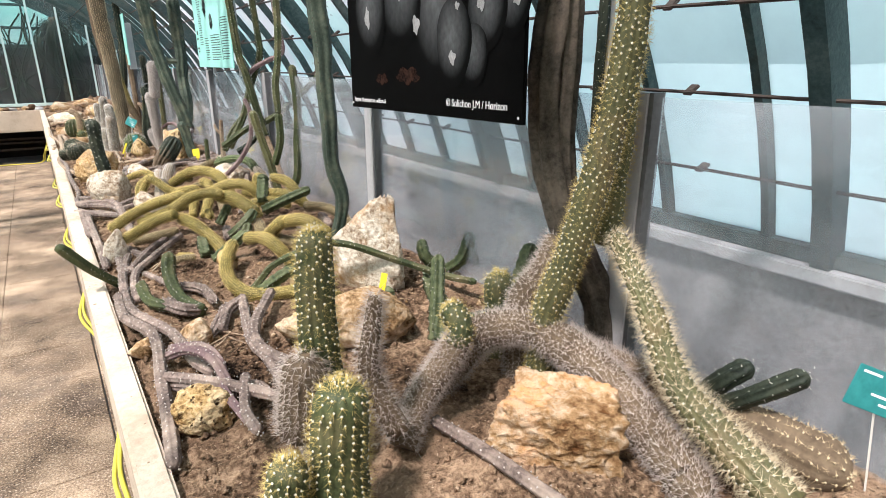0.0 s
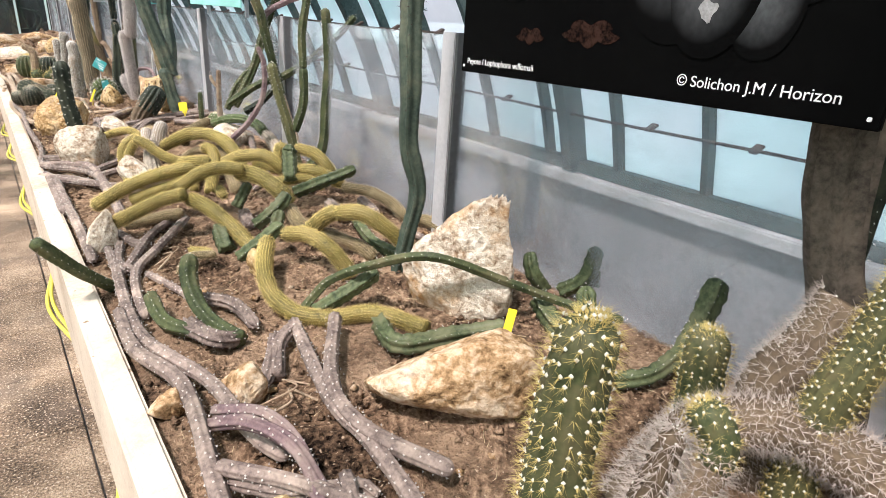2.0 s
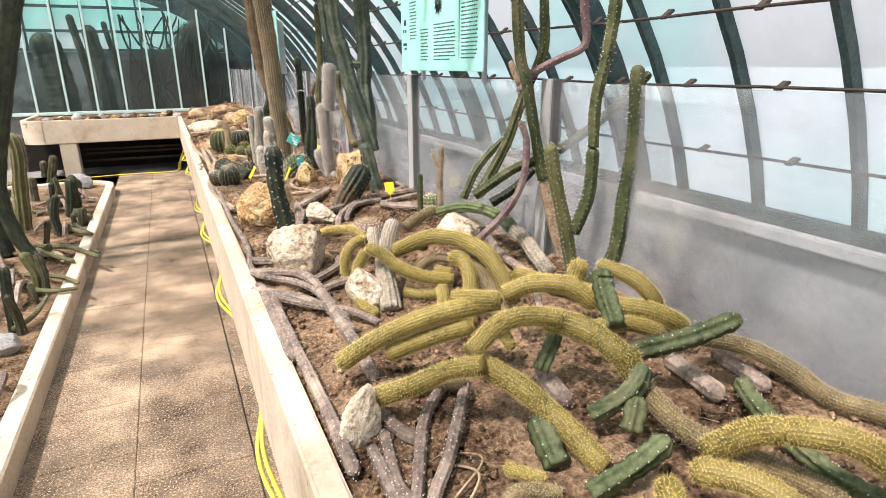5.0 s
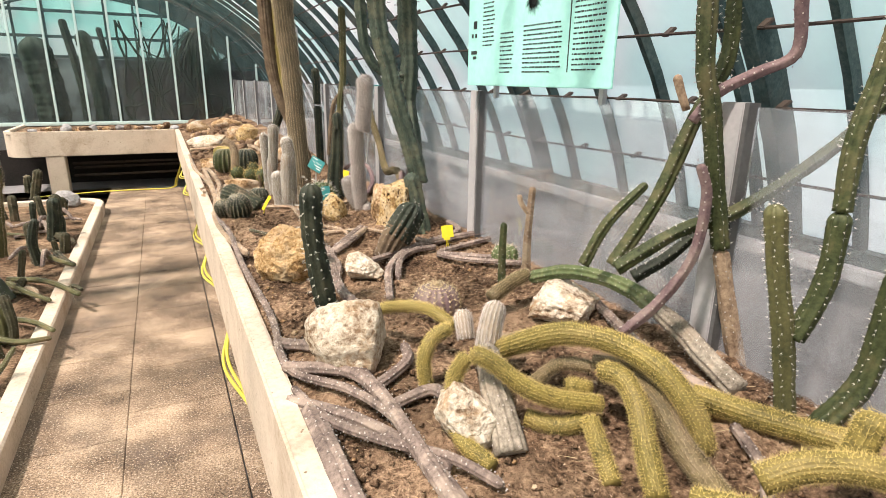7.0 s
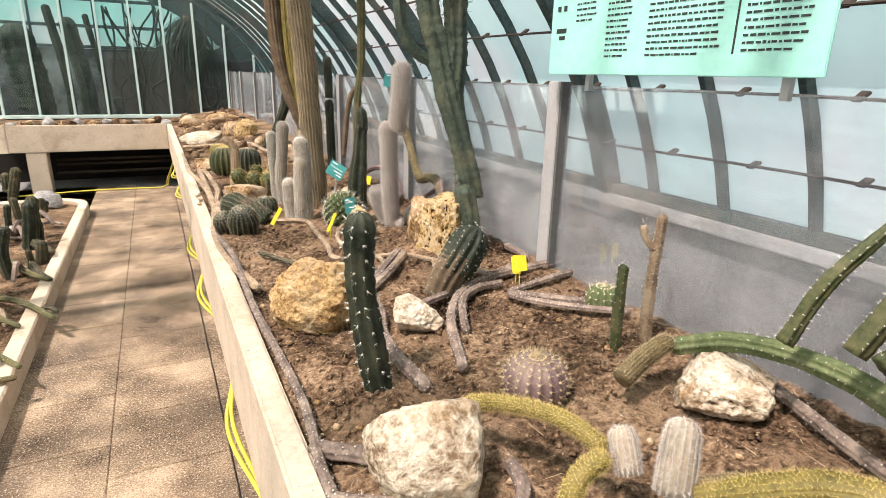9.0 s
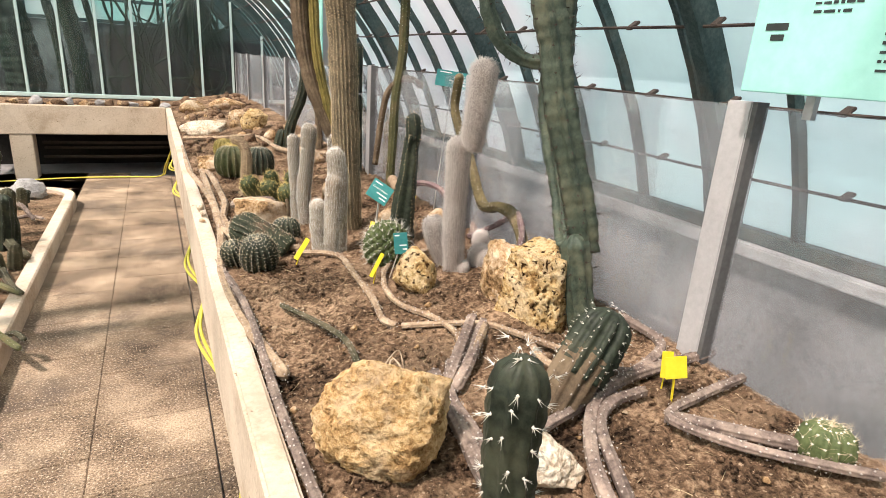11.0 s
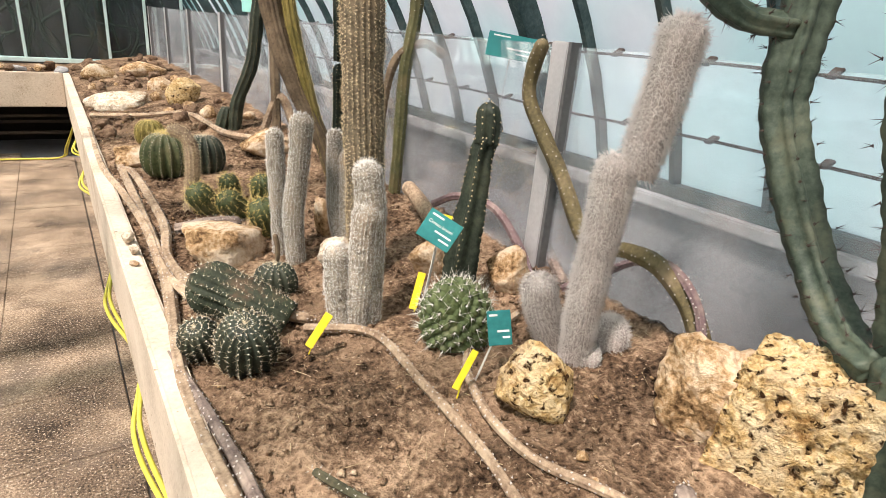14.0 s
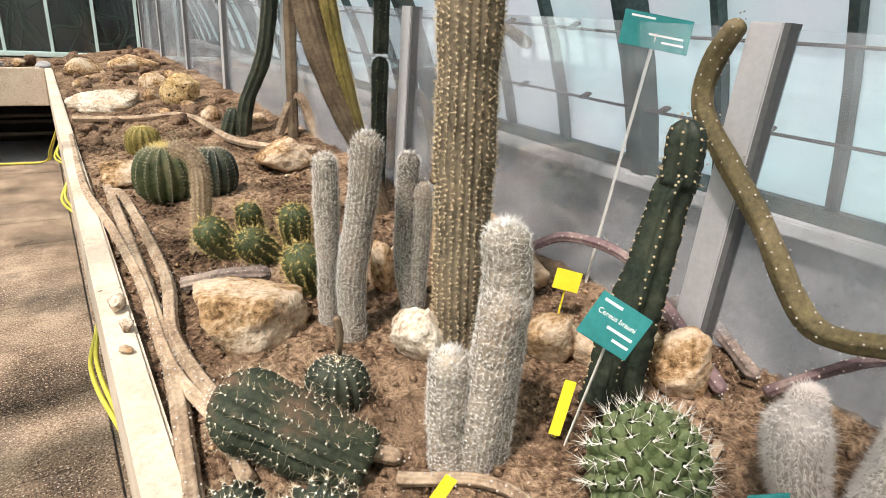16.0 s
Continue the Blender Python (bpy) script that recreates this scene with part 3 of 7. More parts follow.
def stem(parent, points, radius, material, ribs=10, deep=0.16, style=None, name="stem", label="", tip=True, foot=0.0, step=0.02, scale=1.0, crown=None, swell=0.0, knob=0.0):
    """One ribbed stem through points, first its foot, last its tip; radius: metres at the foot and at the tip."""
    r0, r1 = radius if isinstance(radius, tuple) else (radius, radius)
    if style in ("white", "thorn", "dots", "edge") and not knob:
        knob, wave, step = 0.035, STYLE[style][1] * scale, min(step, 0.010)
    elif style == "wool":
        knob, wave, step = 0.035, 0.026, min(step, 0.007)
    else:
        wave = 0.030
    path = spline(points, step)
    seg = np.linalg.norm(np.diff(path, axis=0), axis=1)
    s = np.concatenate([[0], np.cumsum(seg)])
    total = s[-1]
    if tip:  # rounded end: closer rings near the tip
        rr = min(r1, total * 0.6)
        keep = s < total - rr
        ends = [total - rr * (1 - math.sin(a)) for a in np.linspace(0.0, math.pi / 2, 6)]
        s2 = np.concatenate([s[keep], ends])
        path = np.stack([np.interp(s2, s, path[:, k]) for k in range(3)], axis=1)
        s = s2
    radii = r0 + (r1 - r0) * s / total
    radii = radii * (1 + swell * np.sin(math.pi * s / total))
    ph = RNG.uniform(0, 6)
    radii = radii * (1 + 0.035 * np.sin(s * 23 + ph) + 0.025 * np.sin(s * 57 + 2 * ph))
    if knob:
        radii = radii * (1 + knob * np.sin(2 * math.pi * s / wave))
    if tip:
        q = np.clip((s - (total - rr)) / rr, 0, 1)
        radii = radii * np.sqrt(np.maximum(0.0, 1 - q * q)) + 0.0008
    if foot:
        radii = radii * (1 - foot * np.exp(-s / (2.5 * r0)))
    sides = max(12, ribs * 4)
    if ribs > 13:
        sides = ribs * 3
    v, f = sweep(path, radii, sides, ribs, deep)
    ob = raw(name, v, f, material, parent, label, smooth=True)
    if style:
        mat, gap, count, length, thick, outward, pad, padmat = STYLE[style]
        gap, length, thick, pad = gap * scale, length * scale, thick * scale, pad * scale
        tan, u, w = frames(path)
        m = max(2, int(total / gap))
        at = np.linspace(gap * 0.4, total - 0.002, m)
        P = np.stack([np.interp(at, s, path[:, k]) for k in range(3)], 1)
        T = np.stack([np.interp(at, s, tan[:, k]) for k in range(3)], 1)
        U = np.stack([np.interp(at, s, u[:, k]) for k in range(3)], 1)
        W = np.stack([np.interp(at, s, w[:, k]) for k in range(3)], 1)
        Rr = np.interp(at, s, radii)
        roots, outs, tans = [], [], []
        for k in range(ribs):
            th = 2 * math.pi * k / ribs
            o = math.cos(th) * U + math.sin(th) * W
            j = (0.5 * gap if k % 2 else 0.0) * T + RNG.normal(0, gap * 0.12, P.shape)
            roots.append(P + o * (Rr * 0.985)[:, None] + j)
            outs.append(o), tans.append(T)
        roots, outs, tans = np.concatenate(roots), np.concatenate(outs), np.concatenate(tans)
        if pad:
            kv, kf = knobs(roots, outs, pad)
            tagged(quick("areole_coat", kv, kf, padmat, ob), kind="stuff")
        side = np.cross(outs, tans)
        rep = np.repeat(np.arange(len(roots)), count)
        fan = RNG.uniform(0, 2 * math.pi, len(rep))
        spread = RNG.uniform(0.2, 1.0, len(rep))
        ways = outs[rep] * outward + (side[rep] * np.cos(fan)[:, None] + tans[rep] * np.sin(fan)[:, None]) * (spread * (1.25 - outward * 0.6))[:, None]
        if style == "fur":
            ways += np.array((0, 0, -0.25))
        lens = length * RNG.uniform(0.5, 1.25, len(rep))
        nv, nf = needles(roots[rep], ways, lens, thick)
        tagged(quick("bristle_coat", nv, nf, mat, ob, smooth=False), kind="stuff")
    if crown is not None and tip:
        n = 260
        d = RNG.normal(0, 1, (n, 3))
        d /= np.linalg.norm(d, axis=1)[:, None]
        t = path[-1] - path[-4]
        t /= np.linalg.norm(t)
        d = d + t * 1.0
        c = path[-1] - t * r1 * 0.75
        d /= np.linalg.norm(d, axis=1)[:, None]
        nv, nf = needles(c + d * r1 * 0.72, d + RNG.normal(0, 0.3, d.shape), RNG.uniform(0.4, 1.0, n) * r1 * 0.55, 0.0006)
        tagged(quick("tip_wool", nv, nf, crown, ob, smooth=False), kind="stuff")
    return ob


def ball(parent, place, radius, height, material, ribs, deep, style, name="stem", lean=(0, 0), scale=1.0, crown=None, label=""):
    """A barrel-shaped stem sitting at place."""
    x, y, z = place
    n = 13
    path = np.array([(x + lean[0] * t, y + lean[1] * t, z + height * t) for t in (0.5 - 0.5 * np.cos(np.linspace(0.12, 1, n) * math.pi))])
    prof = [radius * math.sin(math.pi * (0.16 + 0.83 * i / (n - 1))) ** 0.62 + 0.001 for i in range(n)]
    prof[-1] = 0.002
    v, f = sweep(path, prof, ribs * 4, ribs, deep)
    ob = raw(name, v, f, material, parent, label, smooth=True)
    mat, gap, count, length, thick, outward, pad, padmat = STYLE[style]
    gap, length, thick, pad = gap * scale, length * scale, thick * scale, pad * scale
    tan, u, w = frames(path)
    seg = np.concatenate([[0], np.cumsum(np.hypot(np.linalg.norm(np.diff(path, axis=0), axis=1), np.diff(prof)))])
    at = np.linspace(gap, seg[-1], max(3, int(seg[-1] / gap)))
    P = np.stack([np.interp(at, seg, path[:, k]) for k in range(3)], 1)
    Rr = np.interp(at, seg, prof)
    T = np.tile((path[-1] - path[0]) / np.linalg.norm(path[-1] - path[0]), (len(at), 1))
    up = (P - (path[0] * 0.55 + path[-1] * 0.45)) @ T[0] / height
    roots, outs = [], []
    for k in range(ribs):
        o = math.cos(2 * math.pi * k / ribs) * u[3] + math.sin(2 * math.pi * k / ribs) * w[3]
        roots.append(P + o * (Rr * 0.99)[:, None])
        d = o + T * (up * 2.2)[:, None]
        outs.append(d / np.linalg.norm(d, axis=1)[:, None])
    roots, outs = np.concatenate(roots), np.concatenate(outs)
    kv, kf = knobs(roots, outs, pad)
    tagged(quick("areole_coat", kv, kf, padmat, ob), kind="stuff")
    rep = np.repeat(np.arange(len(roots)), count)
    ways = outs[rep] * outward + RNG.normal(0, 0.55, (len(rep), 3))
    nv, nf = needles(roots[rep], ways, length * RNG.uniform(0.5, 1.2, len(rep)), thick)
    tagged(quick("bristle_coat", nv, nf, mat, ob, smooth=False), kind="stuff")
    if crown is not None:
        k = 200
        d = RNG.normal(0, 0.5, (k, 3)) + np.array((0, 0, 1.0))
        nv, nf = needles(path[-1] + RNG.normal(0, radius * 0.18, (k, 3)) * np.array((1, 1, 0.1)), d, np.full(k, radius * 0.22), 0.0007)
        tagged(quick("tip_wool", nv, nf, crown, ob, smooth=False), kind="stuff")
    return ob


def tubercles(parent, place, radius, height, material, scale=1.0):
    """A round cactus built of spiral tubercles, each ending in pale spines."""
    x, y, z = place
    vs, fs, roots, outs = [], [], [], []
    n = 130
    for i in range(n):
        u = 1 - 1.55 * (i + 0.5) / n
        a = i * 2.399963
        rr = math.sqrt(max(0.0, 1 - u * u))
        o = np.array((rr * math.cos(a), rr * math.sin(a), u))
        c = np.array((x, y, z + height * 0.42)) + o * np.array((radius * 0.86, radius * 0.86, height * 0.52))
        t1 = np.cross(o, (0.1, 0.2, 0.97))
        t1 /= np.linalg.norm(t1)
        t2 = np.cross(o, t1)
        s = radius * 0.20
        b = len(vs)
        for k, (p, h) in enumerate(((1.0, -0.5), (0.75, 0.45), (0.35, 0.9))):
            for j in range(6):
                q = j * math.pi / 3
                vs.append(c + s * (p * (math.cos(q) * t1 + math.sin(q) * t2) + h * o))
        for k in range(2):
            for j in range(6):
                fs.append((b + 6 * k + j, b + 6 * k + (j + 1) % 6, b + 6 * k + 6 + (j + 1) % 6, b + 6 * k + 6 + j))
        roots.append(c + s * o * 0.85), outs.append(o)
    core = bmesh.new()
    bmesh.ops.create_uvsphere(core, u_segments=20, v_segments=12, radius=1.0, matrix=Matrix.Translation((x, y, z + height * 0.42)) @ Matrix.Diagonal((radius * 0.88, radius * 0.88, height * 0.52, 1)))
    body = part("stem", core, material, parent)
    tagged(quick("tubercle_coat", vs, fs, material, body), kind="stuff")
    roots, outs = np.array(roots), np.array(outs)
    kv, kf = knobs(roots, outs, radius * 0.03)
    tagged(quick("areole_coat", kv, kf, T_WHITE, body), kind="stuff")
    rep = np.repeat(np.arange(n), 6)
    nv, nf = needles(roots[rep], outs[rep] * 0.8 + RNG.normal(0, 0.5, (len(rep), 3)), RNG.uniform(0.14, 0.40, len(rep)) * radius, 0.0006 * scale)
    tagged(quick("bristle_coat", nv, nf, T_WHITE, body, smooth=False), kind="stuff")
    return body


# ---- stones ----
R_PALE = surface("pale_limestone", [(0.20, 0.13, 0.08), (0.52, 0.44, 0.34), (0.74, 0.68, 0.58)], 9, 60, 0.9, 1.0, stain=(0.42, 0.24, 0.10), stain_scale=6, depth=0.012, low=0.42, high=0.66, spec=0.12)
# the pit colour is painted shade inside the tufa's holes
R_TUFA = surface("ochre_tufa", [(0.24, 0.13, 0.045), (0.56, 0.38, 0.17), (0.76, 0.59, 0.35)], 12, 70, 0.95, 1.0, stain=(0.66, 0.54, 0.37), stain_scale=8, pits=(0.055, 0.026, 0.010), pit_scale=88, depth=0.022, low=0.42, high=0.66, spec=0.12)
R_BROWN = surface("brown_limestone", [(0.09, 0.05, 0.022), (0.37, 0.235, 0.12), (0.62, 0.47, 0.32)], 10, 60, 0.9, 1.0, stain=(0.62, 0.54, 0.44), stain_scale=5, depth=0.012, low=0.42, high=0.66, spec=0.12)

R_OCHRE = surface("rough_ochre_stone", [(0.13, 0.06, 0.02), (0.46, 0.29, 0.13), (0.66, 0.48, 0.27)], 13, 80, 0.95, 1.0, stain=(0.54, 0.42, 0.28), stain_scale=8, depth=0.016, low=0.40, high=0.66, spec=0.1)
R_CREAM = surface("cream_and_orange_limestone", [(0.11, 0.05, 0.018), (0.32, 0.20, 0.10), (0.52, 0.41, 0.30)], 7, 45, 0.9, 1.0, stain=(0.50, 0.24, 0.08), stain_scale=7, depth=0.014, low=0.40, high=0.64, spec=0.12)


def stone(place, size, turn, material, seed, label, name="rock", rough=0.30, sharp=0.5, holes=0.0, fine=4, sink=0.12, peak=None, boxy=False):
    """A broken stone: a block cut by planes, then roughened; it sits a little in the soil. peak: how far its top leans."""
    bm = bmesh.new()
    bmesh.ops.create_icosphere(bm, subdivisions=fine + 1, radius=1.0)
    rnd = random.Random(seed)
    cuts = []
    for _ in range(10):
        d = Vector((rnd.gauss(0, 1), rnd.gauss(0, 1), rnd.gauss(0, 0.8))).normalized()
        cuts.append((d, rnd.uniform(0.50, 0.86)))
    if boxy:
        cuts = [(Vector(d).normalized(), k) for d, k in (((1, 0.1, 0.06), 0.62), ((-1, 0.08, 0.1), 0.60), ((0.08, 1, 0.1), 0.62), ((0.05, -1, 0.12), 0.60), ((-0.06, -0.1, 1), 0.60), ((0, 0, -1), 0.6), ((-0.7, -0.7, 0.3), 0.80), ((0.6, -0.3, -0.7), 0.84), ((0.6, 0.6, 0.5), 0.86))]
    off = Vector((seed * 3.7, seed * 1.3, 0))
    for v in bm.verts:
        p = v.co.normalized()
        r = 1.12
        for d, k in cuts:
            c = p.dot(d)
            if c > 0.05:
                r = min(r, k / c)
        q = p * (r * (0.35 + 0.65 * sharp) + (0.65 - 0.65 * sharp) * 0.9)
        broad = noise.fractal(q * 1.4 + off, 1.0, 2.1, 3)
        crag = 1 - abs(noise.fractal(q * 3.2 + off, 0.9, 2.2, 4)) * 1.6
        n = broad * rough * 0.40 + (crag - 0.5) * rough * 0.30 + noise.fractal(q * 14 + off, 0.8, 2.1, 3) * rough * 0.10
        if holes:
            cell = noise.voronoi(q * 5.0 + off)[0][0]
            cell2 = noise.voronoi(q * 11 + off)[0][0]
            mask = max(0.0, noise.noise(q * 1.7 - off) + 0.35)
            n -= holes * (max(0.0, 0.42 - cell) * 0.9 + max(0.0, 0.40 - cell2) * 0.45) * mask * 1.6
        v.co = q * (1 + n)
    lo = min(v.co.z for v in bm.verts)
    hi = max(v.co.z for v in bm.verts)
    wx = max(abs(v.co.x) for v in bm.verts)
    wy = max(abs(v.co.y) for v in bm.verts)
    m = Matrix.Translation(place) @ Matrix.Rotation(radians(turn), 4, "Z")
    for v in bm.verts:
        z = (v.co.z - lo) / (hi - lo)
        x, y = v.co.x / wx, v.co.y / wy
        if peak:
            x, y = x * (1 - 0.72 * z ** 1.3) + peak[0] * z ** 1.2, y * (1 - 0.6 * z) + peak[1] * z
        v.co = Vector((x * size[0] / 2, y * size[1] / 2, (z - sink) * size[2] / (1 - sink)))
    ob = part(name, bm, material, None)
    ob.data.shade_smooth()
    ob.matrix_world = m
    return tagged(ob, label, "rock")


def plant(name, place, label, category="cactus", group=""):
    """The Empty of a plant; its stems are given in world metres."""
    ob = thing(name, (0, 0, 0), label, category, group)
    return ob

# ---- planting ----
def settle(ob):
    """Moves a plant's Empty to the foot of its stems."""
    low = None
    for c in ob.children:
        for v in c.data.vertices[:60]:
            if low is None or v.co.z < low.z:
                low = v.co.copy()
    ob.location = low
    for c in ob.children:
        c.matrix_parent_inverse = Matrix.Translation(-low)


# stand of columnar cacti at the start of the bed
p = plant("columnar_cactus", None, "clump of green columnar cacti with white-dotted ribs and straw spines", "cactus")
stem(p, [(0.352, 1.581, 0.904), (0.352, 1.581, 1.039), (0.347, 1.585, 1.205), (0.346, 1.586, 1.325), (0.352, 1.581, 1.459)], (0.0494, 0.0320), S_GREEN, 16, 0.09, 'studded', crown=T_GOLD)
stem(p, [(0.288, 1.557, 1.057), (0.301, 1.547, 1.226)], (0.0485, 0.0392), S_BROWN, 20, 0.06, 'hairy', name="old_stem")
stem(p, [(0.286, 1.413, 0.896), (0.286, 1.413, 0.846), (0.295, 1.407, 1.041), (0.308, 1.398, 1.242)], (0.0607, 0.0474), S_GREEN, 16, 0.09, 'studded', crown=T_GOLD)
stem(p, [(0.182, 1.414, 0.885), (0.182, 1.414, 0.909), (0.195, 1.405, 1.033), (0.207, 1.396, 1.134)], (0.0401, 0.0324), S_GREEN, 16, 0.09, 'studded', crown=T_GOLD)
stem(p, [(0.466, 1.488, 1.027), (0.422, 1.521, 1.161), (0.428, 1.516, 1.255), (0.436, 1.510, 1.328)], (0.0259, 0.0143), S_BROWN, 11, 0.12, 'hairy')
stem(p, [(0.489, 1.515, 0.958), (0.552, 1.549, 1.025), (0.621, 1.548, 1.102), (0.660, 1.544, 1.157)], (0.0297, 0.0297), S_BROWN, 18, 0.06, 'hairy', tip=False)
stem(p, [(0.650, 1.543, 1.146), (0.666, 1.546, 1.182), (0.660, 1.588, 1.227)], (0.0294, 0.0294), S_GREEN, 14, 0.10, 'studded', crown=T_GOLD)
stem(p, [(0.910, 1.690, 0.975), (0.910, 1.690, 1.072), (0.904, 1.695, 1.158), (0.906, 1.694, 1.220)], (0.0440, 0.0373), S_GREEN, 14, 0.09, 'studded', crown=T_GOLD)
settle(p)
p = plant("arching_cactus", None, "grey bristly cactus stem arching over a stone", "cactus")
stem(p, [(0.659, 1.661, 0.957), (0.713, 1.644, 1.032), (0.776, 1.612, 1.109), (0.850, 1.529, 1.138), (0.884, 1.430, 1.121), (0.905, 1.326, 1.079), (0.902, 1.227, 1.033), (0.869, 1.106, 1.000), (0.833, 1.034, 0.991)], (0.0440, 0.0440), S_BROWN, 22, 0.06, 'hairy')
stem(p, [(1.011, 1.544, 1.045), (1.033, 1.413, 1.048), (1.060, 1.331, 1.031)], (0.0287, 0.0287), S_BROWN, 18, 0.06, 'hairy')
settle(p)
p = plant("tall_columnar_cactus", None, "tall olive columnar cactus group covered in pale spines", "cactus")
stem(p, [(0.874, 1.488, 0.961), (0.874, 1.488, 1.162), (0.914, 1.460, 1.333), (0.953, 1.433, 1.528), (0.977, 1.417, 1.683), (0.989, 1.409, 1.826), (0.993, 1.406, 1.989), (0.989, 1.408, 2.119), (0.986, 1.410, 2.450)], (0.0380, 0.0273), S_OLIVE, 16, 0.10, 'studded')
stem(p, [(0.888, 1.573, 0.963), (0.888, 1.573, 1.164), (0.926, 1.547, 1.240), (0.961, 1.523, 1.335)], (0.0459, 0.0478), S_BROWN, 20, 0.06, 'hairy', tip=False)
stem(p, [(0.909, 0.920, 1.025), (0.917, 1.031, 1.066), (0.928, 1.166, 1.137), (0.960, 1.279, 1.261), (1.006, 1.415, 1.376)], (0.0374, 0.0205), S_OLIVE, 13, 0.13, 'spiny')
stem(p, [(1.048, 1.467, 1.334), (1.048, 1.466, 1.473), (1.055, 1.462, 1.591), (1.053, 1.463, 1.808), (1.051, 1.465, 2.004), (1.050, 1.466, 2.250)], (0.0301, 0.0244), S_OLIVE, 14, 0.10, 'studded')
settle(p)
p = plant("old_grey_column", None, "dark grey ridged old cactus trunk rising past the glass screen", "cactus")
stem(p, [(1.107, 1.503, 0.987), (1.107, 1.503, 1.043), (1.086, 1.518, 1.174), (1.022, 1.562, 1.329), (0.972, 1.596, 1.516), (0.955, 1.608, 1.700), (0.966, 1.601, 1.859), (0.971, 1.597, 2.048), (0.971, 1.594, 2.450)], (0.0446, 0.0483), S_BARK, 7, 0.30, None)
stem(p, [(1.076, 1.518, 1.176), (1.023, 1.555, 1.345), (0.990, 1.578, 1.530), (0.989, 1.578, 1.738), (0.988, 1.579, 1.949), (0.987, 1.580, 2.450)], (0.0324, 0.0247), S_BARK, 7, 0.30, None)
stem(p, [(1.088, 1.563, 1.317), (1.087, 1.565, 1.551), (1.084, 1.567, 1.725), (1.084, 1.566, 1.843), (1.084, 1.565, 2.250)], (0.0132, 0.0118), S_DARK, 7, 0.20, 'dots')
settle(p)
p = plant("prostrate_cactus", None, "pair of dark green ribbed stems leaning up beside the screen", "cactus")
stem(p, [(1.075, 1.215, 1.010), (1.050, 1.140, 1.115), (1.075, 1.098, 1.166)], (0.0221, 0.0221), S_DARK, 7, 0.25, 'dots')
stem(p, [(1.070, 1.190, 1.005), (1.040, 1.080, 1.110), (1.080, 0.997, 1.189)], (0.0205, 0.0205), S_DARK, 7, 0.25, 'dots')
settle(p)
p = plant("dead_cactus", None, "brown bristly dead cactus trunk lying on the soil", "cactus")
stem(p, [(1.050, 1.118, 1.030), (1.064, 0.994, 1.031), (1.062, 0.890, 1.031)], (0.0540, 0.0540), S_BROWN, 14, 0.10, 'dense')
settle(p)
stone((0.745, 1.310, 0.957), (0.310, 0.175, 0.165), -52, R_CREAM, 2, "big ochre limestone block with a white face", sharp=0.95, rough=0.34, boxy=True, fine=5)
stone((0.835, 2.400, 0.962), (0.470, 0.200, 0.365), -57, R_PALE, 3, "tall pale limestone block with a pointed top", sharp=0.9, rough=0.3, peak=(0.55, 0))
stone((0.609, 2.045, 0.942), (0.427, 0.256, 0.185), -48, R_BROWN, 4, "pale limestone slab with ochre sides", sharp=0.8, rough=0.22)
stone((0.177, 1.925, 0.895), (0.149, 0.120, 0.110), -15, R_TUFA, 5, "small pitted ochre tufa lump", holes=0.8, rough=0.35)
stone((0.110, 2.409, 0.887), (0.098, 0.079, 0.069), -14, R_BROWN, 6, "small rounded brown stone", sharp=0.3, rough=0.2)
stone((0.252, 2.344, 0.903), (0.118, 0.094, 0.102), -24, R_BROWN, 7, "flat pinkish brown stone half buried in the soil", sharp=0.5, rough=0.2)

# short green stems behind the pale rocks
p = plant("green_cereus", None, "cluster of short green cereus stems beside a limestone block", "cactus")
stem(p, [(1.069, 2.237, 1.033), (1.026, 2.251, 1.088), (1.032, 2.279, 1.139)], (0.0212, 0.0212), S_CEREUS, 5, 0.50, 'dots', step=0.007, knob=0.07)
stem(p, [(1.091, 2.201, 1.035), (1.125, 2.153, 1.089), (1.162, 2.156, 1.173)], (0.0235, 0.0235), S_CEREUS, 5, 0.50, 'dots', step=0.007, knob=0.07)
stem(p, [(1.191, 2.170, 1.046), (1.161, 2.150, 1.113)], (0.0198, 0.0198), S_CEREUS, 5, 0.50, 'dots', step=0.007, knob=0.07)
stem(p, [(0.820, 1.874, 0.995), (0.859, 1.923, 1.080), (0.908, 1.989, 1.185)], (0.0229, 0.0229), S_CEREUS, 5, 0.50, 'dots', step=0.007, knob=0.07)
stem(p, [(0.812, 1.853, 0.974), (0.848, 1.891, 1.038)], (0.0276, 0.0276), S_CEREUS, 5, 0.50, 'dots', step=0.007, knob=0.07)
stem(p, [(1.043, 1.812, 1.020), (1.077, 1.800, 1.123), (1.128, 1.803, 1.229)], (0.0288, 0.0288), S_CEREUS, 5, 0.50, 'dots', step=0.007, knob=0.07)
stem(p, [(0.891, 1.860, 1.013), (0.951, 1.817, 1.030), (1.052, 1.813, 1.051)], (0.0203, 0.0203), S_CEREUS, 5, 0.50, 'dots', step=0.007, knob=0.07)
stem(p, [(1.016, 2.214, 1.027), (0.954, 2.086, 1.020), (0.933, 2.000, 1.018)], (0.0283, 0.0283), S_CEREUS, 5, 0.50, 'dots', step=0.007, knob=0.07)
stem(p, [(0.616, 2.394, 0.983), (0.594, 2.262, 0.990), (0.736, 2.213, 0.996), (0.833, 2.137, 1.027)], (0.0251, 0.0251), S_CEREUS, 5, 0.50, 'dots', step=0.007, knob=0.07)
settle(p)
p = plant("trailing_cactus", None, "long dark trailing cactus stem draped over stones", "cactus")
